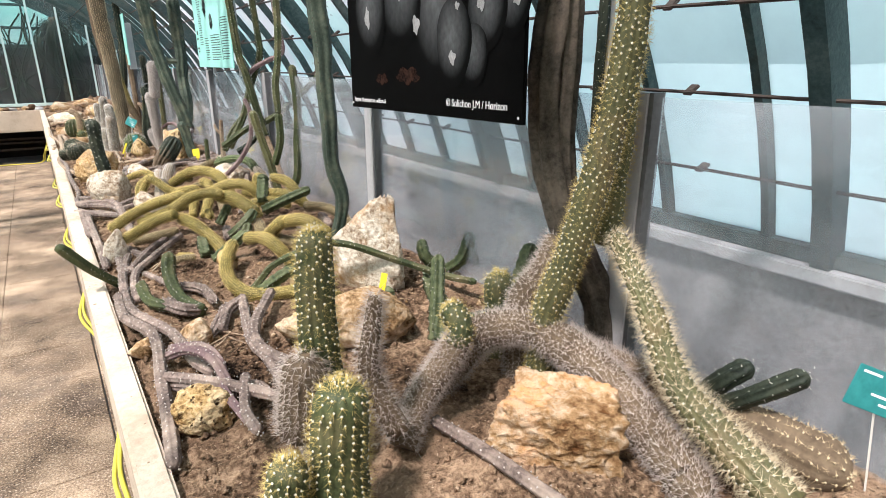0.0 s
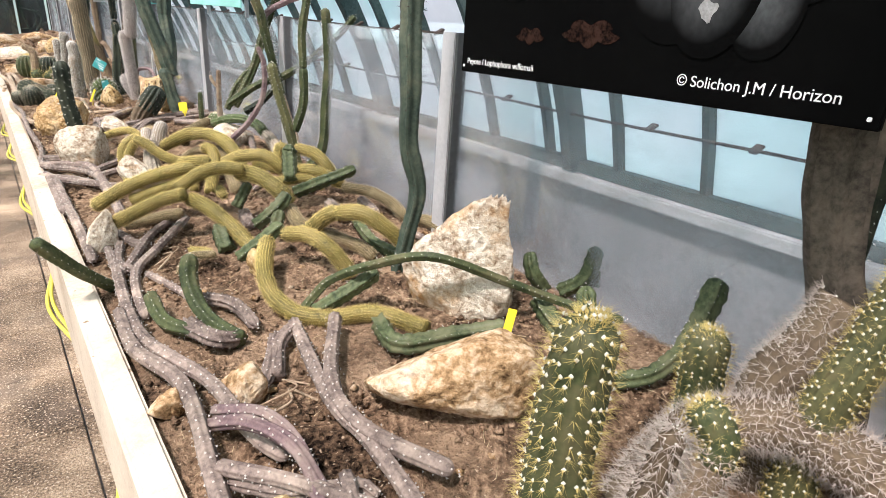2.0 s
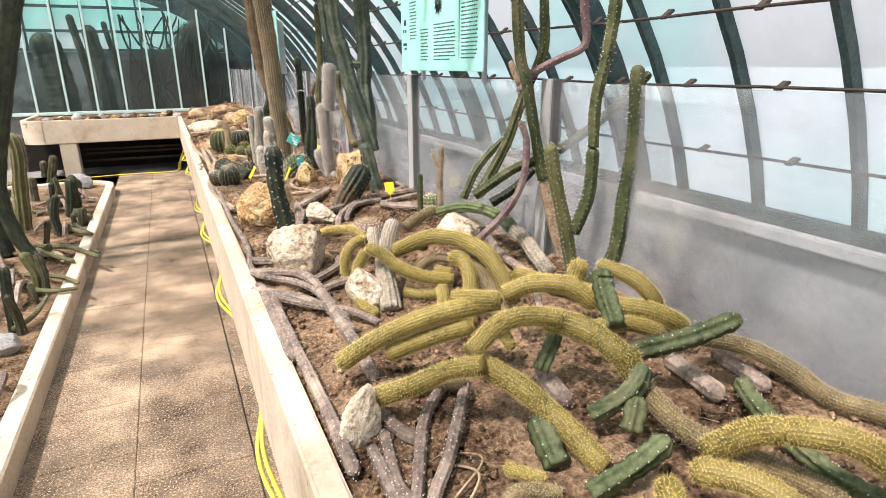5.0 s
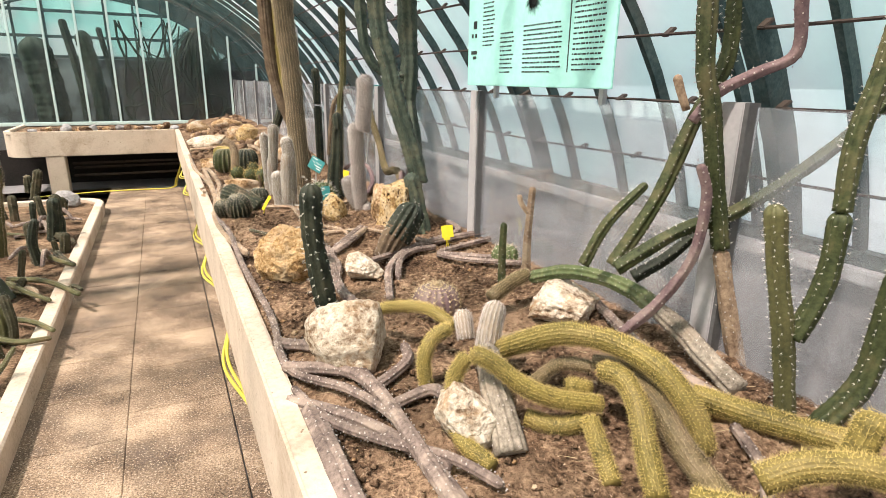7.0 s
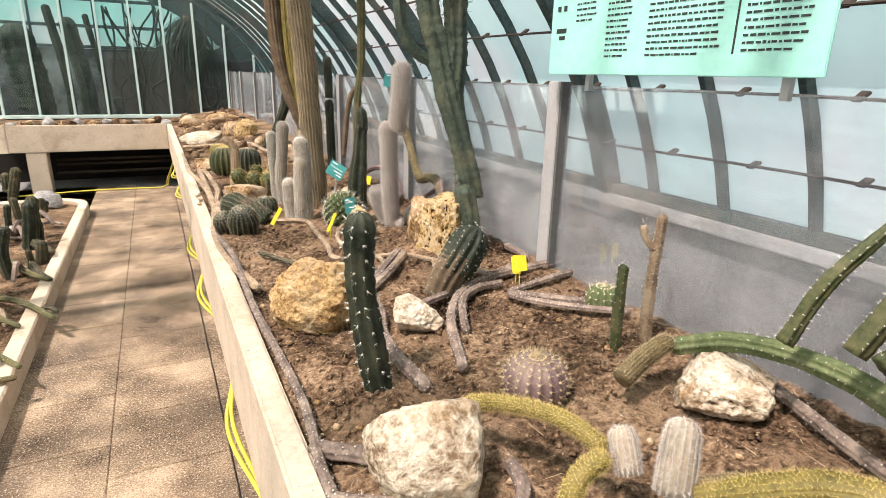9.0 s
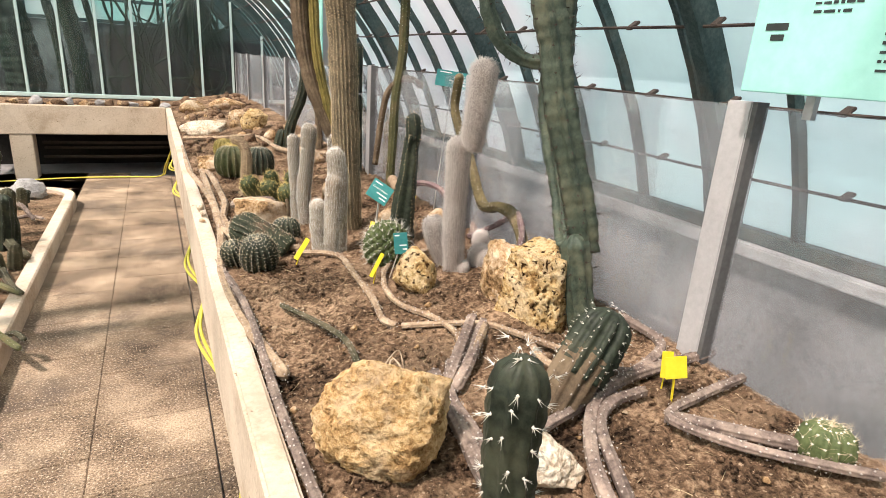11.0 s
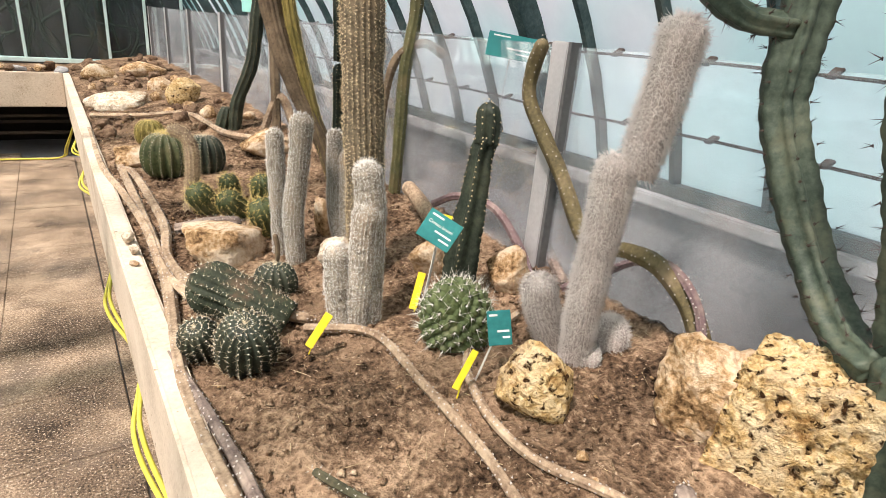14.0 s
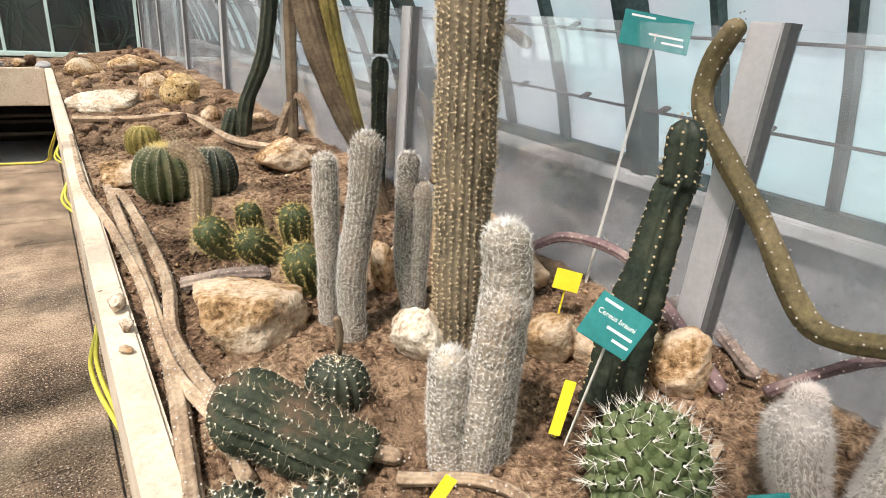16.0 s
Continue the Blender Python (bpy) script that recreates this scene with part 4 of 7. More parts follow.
stem(p, [(0.483, 2.589, 0.947), (0.531, 2.591, 0.992), (0.569, 2.558, 1.047), (0.639, 2.468, 1.109), (0.731, 2.333, 1.164), (0.886, 2.225, 1.106), (1.016, 2.102, 1.056), (1.030, 1.955, 1.077)], (0.0125, 0.0115), S_GREEN, 5, 0.30, 'dots')
settle(p)
p = plant("green_cereus", None, "tall green three-ribbed column rising past the screen", "cactus")
stem(p, [(0.838, 2.644, 0.957), (0.862, 2.631, 1.095), (0.885, 2.618, 1.242), (0.857, 2.633, 1.378), (0.856, 2.634, 1.530), (0.850, 2.637, 1.681), (0.850, 2.637, 1.820), (0.838, 2.644, 1.977), (0.827, 2.650, 2.450)], (0.0238, 0.0440), S_BLUE, 5, 0.50, 'thorn', scale=0.6)
settle(p)

# lying grey stems at the start of the bed
p = plant("creeping_cactus", None, "tangle of grey corky cactus stems lying on the soil", "cactus")
stem(p, [(0.090, 2.842, 0.945), (0.087, 2.626, 0.945), (0.139, 2.416, 0.950), (0.114, 2.140, 0.938), (0.089, 1.890, 0.925), (0.075, 1.787, 0.913)], (0.0169, 0.0169), S_GREY, 7, 0.20, 'corky')
stem(p, [(0.143, 3.215, 0.931), (0.114, 2.871, 0.938), (0.119, 2.639, 0.948), (0.189, 2.390, 0.956), (0.209, 2.190, 0.948), (0.240, 2.101, 0.941)], (0.0156, 0.0156), S_GREY, 7, 0.20, 'corky')
stem(p, [(0.443, 2.530, 0.964), (0.369, 2.185, 0.976), (0.371, 2.035, 0.976), (0.357, 1.851, 0.974), (0.323, 1.673, 0.971), (0.310, 1.574, 0.959)], (0.0162, 0.0162), S_GREY, 7, 0.20, 'corky')
stem(p, [(0.523, 2.457, 0.992), (0.389, 2.213, 0.988), (0.374, 2.042, 0.986), (0.447, 1.868, 0.984)], (0.0169, 0.0169), S_GREY, 7, 0.20, 'corky')
stem(p, [(0.127, 2.137, 0.949), (0.213, 2.013, 0.968), (0.280, 1.901, 0.976), (0.361, 1.786, 0.975)], (0.0145, 0.0145), S_GREY, 7, 0.20, 'corky')
stem(p, [(0.290, 1.971, 0.977), (0.244, 1.815, 0.982), (0.243, 1.712, 0.982)], (0.0129, 0.0129), S_GREY, 7, 0.20, 'corky')
stem(p, [(0.144, 3.352, 0.931), (0.151, 3.144, 0.932), (0.279, 3.376, 0.946), (0.405, 3.512, 0.960)], (0.0139, 0.0139), S_GREY, 7, 0.20, 'corky')
stem(p, [(0.077, 4.846, 0.913), (0.227, 4.644, 0.940), (0.266, 4.228, 0.934)], (0.0199, 0.0199), S_GREY, 7, 0.20, 'corky')
stem(p, [(0.082, 4.412, 0.914), (0.079, 3.861, 0.914)], (0.0238, 0.0238), S_GREY, 7, 0.20, 'corky')
stem(p, [(0.166, 2.296, 0.953), (0.235, 2.199, 0.981), (0.253, 2.073, 0.983), (0.230, 1.942, 0.970), (0.240, 1.779, 0.971)], (0.0117, 0.0117), S_PINK, 6, 0.25, 'corky')
stem(p, [(0.584, 1.529, 0.979), (0.601, 1.367, 0.991), (0.615, 1.217, 0.993), (0.624, 1.142, 0.994)], (0.0146, 0.0146), S_GREY, 6, 0.25, 'corky')
settle(p)
p = plant("short_green_cactus", None, "small bright green ribbed stem with dry grey base", "cactus")
stem(p, [(0.311, 2.554, 0.939), (0.279, 2.645, 0.946), (0.261, 2.723, 0.974), (0.259, 2.787, 1.023), (0.275, 2.819, 1.085)], (0.0230, 0.0230), S_GREEN, 6, 0.25, 'dots')
stem(p, [(0.305, 2.572, 0.939), (0.218, 2.667, 0.939), (0.175, 2.742, 0.944), (0.167, 2.842, 0.983)], (0.0195, 0.0195), S_GREEN, 6, 0.25, 'dots')
stem(p, [(0.323, 2.355, 0.941), (0.372, 2.461, 0.956), (0.437, 2.513, 0.963)], (0.0192, 0.0192), S_GREY, 6, 0.30, 'corky')
settle(p)
p = plant("edge_cactus", None, "dark green cactus stem leaning out over the planter rim", "cactus")
stem(p, [(0.113, 3.081, 0.911), (0.027, 3.029, 1.008), (-0.060, 2.976, 1.128)], (0.0190, 0.0215), S_GREEN, 6, 0.22, 'dots')
settle(p)

# mound of golden rat-tail stems
p = plant("golden_cactus", None, "sprawling golden-bristled cactus with many arching stems", "cactus")
stem(p, [(0.545, 3.496, 1.154), (0.387, 3.560, 1.117), (0.262, 3.607, 1.063), (0.150, 3.641, 0.991)], (0.0225, 0.0225), S_GOLD, 18, 0.10, 'gold')
stem(p, [(0.458, 3.585, 1.144), (0.530, 3.460, 1.172)], (0.0206, 0.0206), S_GOLD, 18, 0.10, 'gold')
stem(p, [(0.389, 3.295, 1.107), (0.329, 3.351, 1.080), (0.252, 3.398, 1.032), (0.181, 3.476, 0.974)], (0.0204, 0.0204), S_GOLD, 18, 0.10, 'gold')
stem(p, [(0.533, 3.053, 0.963), (0.497, 3.158, 1.019), (0.452, 3.253, 1.064), (0.410, 3.347, 1.079)], (0.0223, 0.0223), S_GOLD, 18, 0.10, 'gold')
stem(p, [(0.381, 3.342, 1.116), (0.470, 3.371, 1.156), (0.539, 3.350, 1.173), (0.605, 3.305, 1.171)], (0.0204, 0.0204), S_GOLD, 18, 0.10, 'gold')
stem(p, [(0.720, 3.185, 1.063), (0.681, 3.208, 1.119), (0.648, 3.290, 1.145), (0.590, 3.373, 1.149)], (0.0264, 0.0264), S_GOLD, 18, 0.10, 'gold')
stem(p, [(0.620, 3.591, 1.122), (0.679, 3.549, 1.159), (0.753, 3.477, 1.167), (0.812, 3.429, 1.113)], (0.0231, 0.0231), S_GOLD, 18, 0.10, 'gold')
stem(p, [(0.821, 3.562, 1.104), (0.861, 3.563, 1.199)], (0.0260, 0.0260), S_GOLD, 18, 0.10, 'gold')
stem(p, [(1.034, 3.417, 1.038), (0.991, 3.407, 1.113), (0.964, 3.471, 1.160), (0.917, 3.560, 1.175)], (0.0208, 0.0208), S_GOLD, 18, 0.10, 'gold')
stem(p, [(0.842, 3.395, 1.127), (0.908, 3.319, 1.124), (0.996, 3.287, 1.074)], (0.0211, 0.0211), S_GOLD, 18, 0.10, 'gold')
stem(p, [(0.718, 3.376, 1.083), (0.823, 3.328, 1.105), (0.917, 3.294, 1.075)], (0.0191, 0.0191), S_GOLD, 18, 0.10, 'gold')
stem(p, [(0.276, 3.604, 1.014), (0.399, 3.547, 1.068), (0.475, 3.505, 1.096)], (0.0208, 0.0208), S_GOLD, 18, 0.10, 'gold')
stem(p, [(0.235, 3.550, 0.940), (0.352, 3.486, 0.973), (0.408, 3.424, 0.999)], (0.0189, 0.0189), S_DUSTY, 18, 0.10, 'dusty')
stem(p, [(0.965, 3.232, 1.080), (1.033, 3.140, 1.078), (1.074, 3.049, 1.052), (1.073, 2.947, 1.032), (1.115, 2.854, 1.032), (1.116, 2.715, 1.027)], (0.0198, 0.0198), S_DUSTY, 18, 0.10, 'dusty')
stem(p, [(0.706, 2.302, 0.977), (0.642, 2.454, 0.970), (0.539, 2.511, 0.958), (0.475, 2.579, 0.956), (0.441, 2.663, 0.983), (0.455, 2.760, 1.024), (0.524, 2.900, 1.052)], (0.0208, 0.0208), S_GOLD, 18, 0.10, 'gold')
stem(p, [(0.691, 2.671, 0.980), (0.680, 2.687, 1.009), (0.644, 2.733, 1.065), (0.618, 2.810, 1.082), (0.570, 2.888, 1.067)], (0.0213, 0.0213), S_GOLD, 18, 0.10, 'gold')
stem(p, [(0.669, 2.936, 1.038), (0.708, 2.882, 1.102), (0.726, 2.833, 1.134)], (0.0227, 0.0227), S_GOLD, 18, 0.10, 'gold')
stem(p, [(0.917, 2.683, 1.005), (0.900, 2.681, 1.033), (0.831, 2.721, 1.105), (0.778, 2.770, 1.140), (0.727, 2.849, 1.124)], (0.0226, 0.0226), S_GOLD, 18, 0.10, 'gold')
stem(p, [(0.706, 3.147, 1.052), (0.677, 2.987, 1.048), (0.725, 2.895, 1.034), (0.794, 2.813, 1.011), (0.809, 2.732, 0.993)], (0.0211, 0.0211), S_DUSTY, 18, 0.10, 'dusty')
stem(p, [(0.708, 3.183, 1.072), (0.700, 3.189, 1.131)], (0.0216, 0.0216), S_GOLD, 18, 0.10, 'gold')
stem(p, [(0.292, 3.039, 0.926), (0.330, 3.065, 0.970), (0.396, 3.011, 0.988)], (0.0114, 0.0114), S_DUSTY, 18, 0.10, 'dusty')
stem(p, [(0.354, 3.139, 0.963), (0.395, 3.061, 0.977)], (0.0105, 0.0105), S_GOLD, 18, 0.10, 'gold')
stem(p, [(0.573, 3.517, 1.047), (0.573, 3.464, 1.027)], (0.0162, 0.0162), S_GOLD, 18, 0.10, 'gold')
settle(p)
p = plant("green_cereus", None, "green cereus stems growing out of the golden mound", "cactus")
stem(p, [(0.783, 3.319, 1.110), (0.825, 3.424, 1.175), (0.838, 3.447, 1.216)], (0.0296, 0.0296), S_CEREUS, 5, 0.48, 'dots', step=0.007, knob=0.07)
stem(p, [(0.762, 3.228, 1.088), (0.848, 3.144, 1.147), (0.948, 3.108, 1.188)], (0.0239, 0.0239), S_CEREUS, 5, 0.48, 'dots', step=0.007, knob=0.07)
stem(p, [(0.580, 3.349, 1.018), (0.638, 3.366, 1.104)], (0.0211, 0.0211), S_CEREUS, 5, 0.48, 'dots', step=0.007, knob=0.07)
stem(p, [(0.583, 3.158, 1.008), (0.646, 3.117, 1.075), (0.691, 3.128, 1.120)], (0.0240, 0.0240), S_CEREUS, 5, 0.48, 'dots', step=0.007, knob=0.07)
stem(p, [(0.616, 3.074, 1.012), (0.646, 3.093, 1.075)], (0.0235, 0.0235), S_CEREUS, 5, 0.48, 'dots', step=0.007, knob=0.07)
stem(p, [(0.472, 3.016, 0.956), (0.543, 2.980, 1.024), (0.603, 2.968, 1.070)], (0.0235, 0.0235), S_CEREUS, 5, 0.48, 'dots', step=0.007, knob=0.07)
stem(p, [(0.462, 3.108, 0.955), (0.468, 3.203, 1.016)], (0.0315, 0.0315), S_CEREUS, 5, 0.48, 'dots', step=0.007, knob=0.07)
stem(p, [(0.911, 2.598, 1.004), (0.882, 2.716, 1.001), (0.861, 2.819, 1.009), (0.882, 2.961, 1.031), (0.939, 3.082, 1.047)], (0.0204, 0.0204), S_CEREUS, 5, 0.48, 'dots', step=0.007, knob=0.07)
stem(p, [(0.521, 2.564, 0.961), (0.591, 2.520, 1.019), (0.679, 2.503, 1.069)], (0.0220, 0.0220), S_CEREUS, 5, 0.48, 'dots', step=0.007, knob=0.07)
settle(p)
stone((0.494, 2.879, 0.929), (0.092, 0.074, 0.106), -37, R_TUFA, 8, "small round pitted tufa stone", holes=0.8, rough=0.3)
stone((0.142, 3.434, 0.891), (0.101, 0.081, 0.156), -12, R_PALE, 9, "smooth tan stone between lying stems", sharp=0.4, rough=0.2)
p = plant("creeping_cactus", None, "pale grey corky cactus stems creeping along the rim", "cactus")
stem(p, [(0.069, 4.656, 0.923), (0.239, 4.457, 0.951), (0.250, 3.982, 0.953), (0.243, 3.618, 0.942)], (0.0185, 0.0185), S_GREY, 7, 0.20, 'corky')
stem(p, [(0.047, 4.491, 0.910), (0.183, 4.300, 0.925), (0.294, 4.034, 0.937)], (0.0168, 0.0168), S_GREY, 7, 0.20, 'corky')
stem(p, [(0.095, 4.320, 0.925), (0.094, 3.928, 0.925), (0.095, 3.559, 0.925), (0.093, 3.310, 0.915)], (0.0165, 0.0165), S_GREY, 7, 0.20, 'corky')
stem(p, [(0.422, 3.442, 0.971), (0.279, 3.237, 0.956), (0.191, 3.131, 0.936), (0.157, 2.982, 0.932), (0.147, 2.820, 0.921)], (0.0140, 0.0140), S_GREY, 7, 0.20, 'corky')
stem(p, [(0.191, 3.401, 0.926), (0.154, 3.209, 0.932), (0.184, 3.123, 0.935)], (0.0139, 0.0139), S_GREY, 7, 0.20, 'corky')
stem(p, [(0.210, 3.097, 0.928), (0.250, 2.957, 0.933), (0.290, 2.799, 0.937)], (0.0106, 0.0106), S_GREY, 7, 0.20, 'corky')
stem(p, [(0.201, 3.504, 0.927), (0.229, 3.375, 0.930), (0.265, 3.323, 0.934)], (0.0160, 0.0160), S_GREY, 7, 0.20, 'corky')
stem(p, [(0.913, 3.252, 1.015), (0.892, 3.079, 1.013)], (0.0230, 0.0230), S_GREY, 7, 0.20, 'corky')
stem(p, [(1.043, 3.224, 1.020), (1.011, 3.053, 1.016)], (0.0206, 0.0206), S_GREY, 7, 0.20, 'corky')
stem(p, [(1.008, 2.877, 1.016), (1.027, 2.678, 1.018), (1.040, 2.551, 1.019)], (0.0112, 0.0112), S_GREY, 7, 0.20, 'corky')
stem(p, [(0.624, 3.403, 0.974), (0.598, 3.257, 0.971)], (0.0237, 0.0237), S_GREY, 7, 0.20, 'corky')
settle(p)

# middle of the bed
stone((0.264, 4.625, 0.904), (0.279, 0.251, 0.219), -16, R_PALE, 10, "big pale rounded limestone boulder", sharp=0.55, rough=0.2)
stone((0.256, 5.485, 0.903), (0.312, 0.265, 0.245), -22, R_OCHRE, 11, "broad rough ochre tufa boulder", holes=0.35, rough=0.26, sharp=0.35, fine=5)
stone((0.499, 5.273, 0.930), (0.194, 0.155, 0.115), -17, R_PALE, 12, "small pale limestone with dark stains", sharp=0.6)
stone((0.933, 4.511, 0.978), (0.247, 0.198, 0.132), -39, R_PALE, 13, "jagged pale limestone with holes", holes=0.5, sharp=0.6)
stone((0.381, 4.141, 0.917), (0.166, 0.133, 0.142), -29, R_PALE, 14, "ochre-stained limestone under the golden stems", sharp=0.5)
p = plant("columnar_cactus", None, "dark green ribbed column with white spine clusters", "cactus")
stem(p, [(0.293, 5.006, 0.897), (0.270, 5.017, 1.053), (0.251, 5.027, 1.216), (0.253, 5.026, 1.387)], (0.0389, 0.0371), S_DARK, 8, 0.22, 'white', scale=1.3)
settle(p)
p = plant("golden_cactus", None, "golden-bristled cactus with thick hanging stems and dead white trunk", "cactus")
stem(p, [(0.547, 4.259, 1.064), (0.614, 4.174, 1.122), (0.657, 4.121, 1.146), (0.705, 4.037, 1.152), (0.741, 3.948, 1.136), (0.760, 3.879, 1.098), (0.775, 3.831, 1.039), (0.776, 3.805, 0.979)], (0.0253, 0.0253), S_GOLD, 18, 0.10, 'gold')
stem(p, [(0.604, 3.761, 0.960), (0.644, 3.838, 1.005), (0.682, 3.910, 1.059), (0.684, 3.969, 1.099), (0.661, 4.021, 1.097)], (0.0218, 0.0218), S_GOLD, 18, 0.10, 'gold')
stem(p, [(0.730, 3.996, 1.064), (0.738, 3.916, 1.055), (0.722, 3.831, 1.013), (0.710, 3.744, 0.982), (0.698, 3.688, 0.971)], (0.0254, 0.0254), S_DUSTY, 18, 0.10, 'dusty')
stem(p, [(0.559, 3.836, 0.955), (0.584, 3.911, 0.988), (0.612, 3.980, 1.011)], (0.0173, 0.0173), S_GOLD, 18, 0.10, 'gold')
stem(p, [(0.665, 4.001, 1.017), (0.560, 4.044, 1.036), (0.492, 4.082, 1.068), (0.443, 4.129, 1.113), (0.404, 4.162, 1.128)], (0.0189, 0.0189), S_GOLD, 18, 0.10, 'gold')
stem(p, [(0.489, 4.405, 1.078), (0.450, 4.487, 1.103), (0.408, 4.598, 1.079), (0.362, 4.682, 1.044)], (0.0137, 0.0137), S_GOLD, 18, 0.10, 'gold')
stem(p, [(0.379, 4.338, 0.936), (0.378, 4.362, 1.016), (0.408, 4.376, 1.069), (0.462, 4.375, 1.095)], (0.0164, 0.0164), S_GOLD, 18, 0.10, 'gold')
stem(p, [(0.380, 4.003, 0.936), (0.355, 4.092, 0.953), (0.364, 4.168, 0.994), (0.384, 4.196, 1.056), (0.413, 4.187, 1.109)], (0.0167, 0.0167), S_GOLD, 18, 0.10, 'gold')
stem(p, [(0.519, 4.090, 0.971), (0.572, 4.031, 0.967), (0.635, 4.006, 0.984)], (0.0184, 0.0184), S_GOLD, 18, 0.10, 'gold')
stem(p, [(0.871, 3.929, 1.030), (0.929, 3.818, 1.026), (0.980, 3.724, 1.027), (1.028, 3.645, 1.027)], (0.0256, 0.0256), S_GOLD, 18, 0.10, 'gold')
stem(p, [(0.732, 4.623, 1.044), (0.817, 4.634, 1.084), (0.885, 4.631, 1.111)], (0.0219, 0.0219), S_DUSTY, 18, 0.10, 'dusty')
stem(p, [(0.693, 4.073, 1.010), (0.637, 4.101, 1.024)], (0.0180, 0.0180), S_GOLD, 18, 0.10, 'gold')
stem(p, [(0.550, 4.278, 1.064), (0.597, 4.221, 1.100), (0.651, 4.186, 1.086)], (0.0184, 0.0184), S_DUSTY, 18, 0.10, 'dusty')
stem(p, [(0.712, 4.094, 1.072), (0.767, 4.019, 1.078), (0.812, 3.944, 1.043)], (0.0167, 0.0167), S_DUSTY, 18, 0.10, 'dusty')
stem(p, [(0.572, 4.171, 0.987), (0.648, 4.142, 1.055), (0.707, 4.086, 1.062)], (0.0145, 0.0145), S_DUSTY, 18, 0.10, 'dusty')
stem(p, [(0.442, 4.028, 0.933), (0.457, 4.091, 0.984), (0.466, 4.157, 1.035), (0.491, 4.237, 1.098)], (0.0390, 0.0277), S_WOOL, 10, 0.22, 'corky', label="bare white dead trunk")
stem(p, [(0.524, 4.286, 1.062), (0.543, 4.301, 1.124), (0.571, 4.322, 1.167)], (0.0285, 0.0285), S_WOOL, 16, 0.08, 'fur', scale=0.5)
stem(p, [(0.500, 4.357, 1.059), (0.505, 4.394, 1.130)], (0.0205, 0.0205), S_WOOL, 16, 0.08, 'fur', scale=0.5)
settle(p)
p = plant("lying_ribbed_cactus", None, "pale green ribbed stem bending down with a scarred white base", "cactus")
stem(p, [(1.011, 3.915, 1.015), (1.031, 4.037, 1.047), (1.038, 4.113, 1.078), (1.028, 4.211, 1.117)], (0.0306, 0.0267), S_WOOL, 9, 0.25, 'dots')
stem(p, [(1.024, 4.197, 1.115), (1.027, 4.302, 1.137), (1.004, 4.427, 1.144), (0.961, 4.540, 1.130), (0.883, 4.633, 1.091)], (0.0265, 0.0225), S_BRIGHT, 8, 0.30, 'dots')
settle(p)
p = plant("spiny_ball_cactus", None, "low round cactus with dense pinkish spines", "cactus")
ball(p, (0.606, 4.772, 0.943), 0.0814, 0.1139, S_PINK, 18, 0.15, "dense", lean=(0.000, 0.000), scale=1.60)
settle(p)
p = plant("dead_stick", None, "dry branching dead cactus stick beside the screen", "dead plant")
stem(p, [(1.001, 4.814, 0.964), (0.996, 4.816, 1.143), (1.000, 4.814, 1.276), (1.004, 4.812, 1.364)], (0.0180, 0.0125), S_TAN, 6, 0.20, 'corky')
stem(p, [(0.995, 4.816, 1.266), (0.969, 4.830, 1.303), (0.963, 4.832, 1.334)], (0.0099, 0.0098), S_TAN, 6, 0.20, 'corky')
settle(p)
p = plant("thin_green_cactus", None, "thin upright green cactus stem", "cactus")
stem(p, [(0.894, 4.814, 0.963), (0.890, 4.816, 1.100), (0.891, 4.815, 1.241)], (0.0156, 0.0138), S_GREEN, 6, 0.20, 'dots')
settle(p)
p = plant("climbing_cactus", None, "tangle of long green climbing stems leaning on the screen", "cactus")
stem(p, [(1.155, 4.023, 0.992), (1.155, 4.023, 0.994), (1.114, 4.044, 1.142), (1.068, 4.066, 1.327)], (0.0229, 0.0201), S_TAN, 6, 0.25, 'corky')
stem(p, [(1.068, 4.066, 1.327), (1.028, 4.085, 1.528), (0.998, 4.100, 1.688), (0.970, 4.114, 1.828), (0.933, 4.133, 2.450)], (0.0215, 0.0220), S_GREEN, 6, 0.40, 'white', scale=0.65)
stem(p, [(0.905, 4.265, 1.243), (0.996, 4.221, 1.435), (1.054, 4.193, 1.628), (1.111, 4.165, 1.781), (1.109, 4.166, 1.924), (1.100, 4.170, 2.071), (1.097, 4.171, 2.250)], (0.0219, 0.0173), S_GREEN, 5, 0.42, 'white', scale=0.65)
stem(p, [(1.009, 4.155, 1.638), (1.056, 4.132, 1.707), (1.135, 4.093, 1.754), (1.211, 4.056, 1.801), (1.203, 4.060, 1.919), (1.190, 4.066, 2.038), (1.183, 4.069, 2.250)], (0.0140, 0.0154), S_PINK, 5, 0.20, 'corky')
stem(p, [(0.904, 4.386, 1.210), (0.957, 4.360, 1.337), (1.047, 4.316, 1.454)], (0.0184, 0.0128), S_GREEN, 5, 0.42, 'white', scale=0.65)
stem(p, [(0.850, 4.196, 1.263), (0.984, 4.131, 1.365), (1.094, 4.077, 1.411), (1.220, 4.016, 1.507), (1.326, 3.964, 1.612), (1.404, 3.926, 1.707)], (0.0192, 0.0162), S_GREEN, 5, 0.42, 'white', scale=0.65)
stem(p, [(0.941, 4.224, 1.218), (1.018, 4.186, 1.276), (1.090, 4.151, 1.357)], (0.0186, 0.0151), S_DARK, 5, 0.42, 'white', scale=0.65)
stem(p, [(0.840, 4.141, 1.104), (0.917, 4.104, 1.192), (0.979, 4.073, 1.314), (0.991, 4.067, 1.464), (0.968, 4.079, 1.545)], (0.0147, 0.0121), S_PINK, 5, 0.25, 'corky')
stem(p, [(1.036, 4.201, 1.663), (1.017, 4.211, 1.711), (1.004, 4.217, 1.749)], (0.0094, 0.0121), S_TAN, 5, 0.20, None)
settle(p)
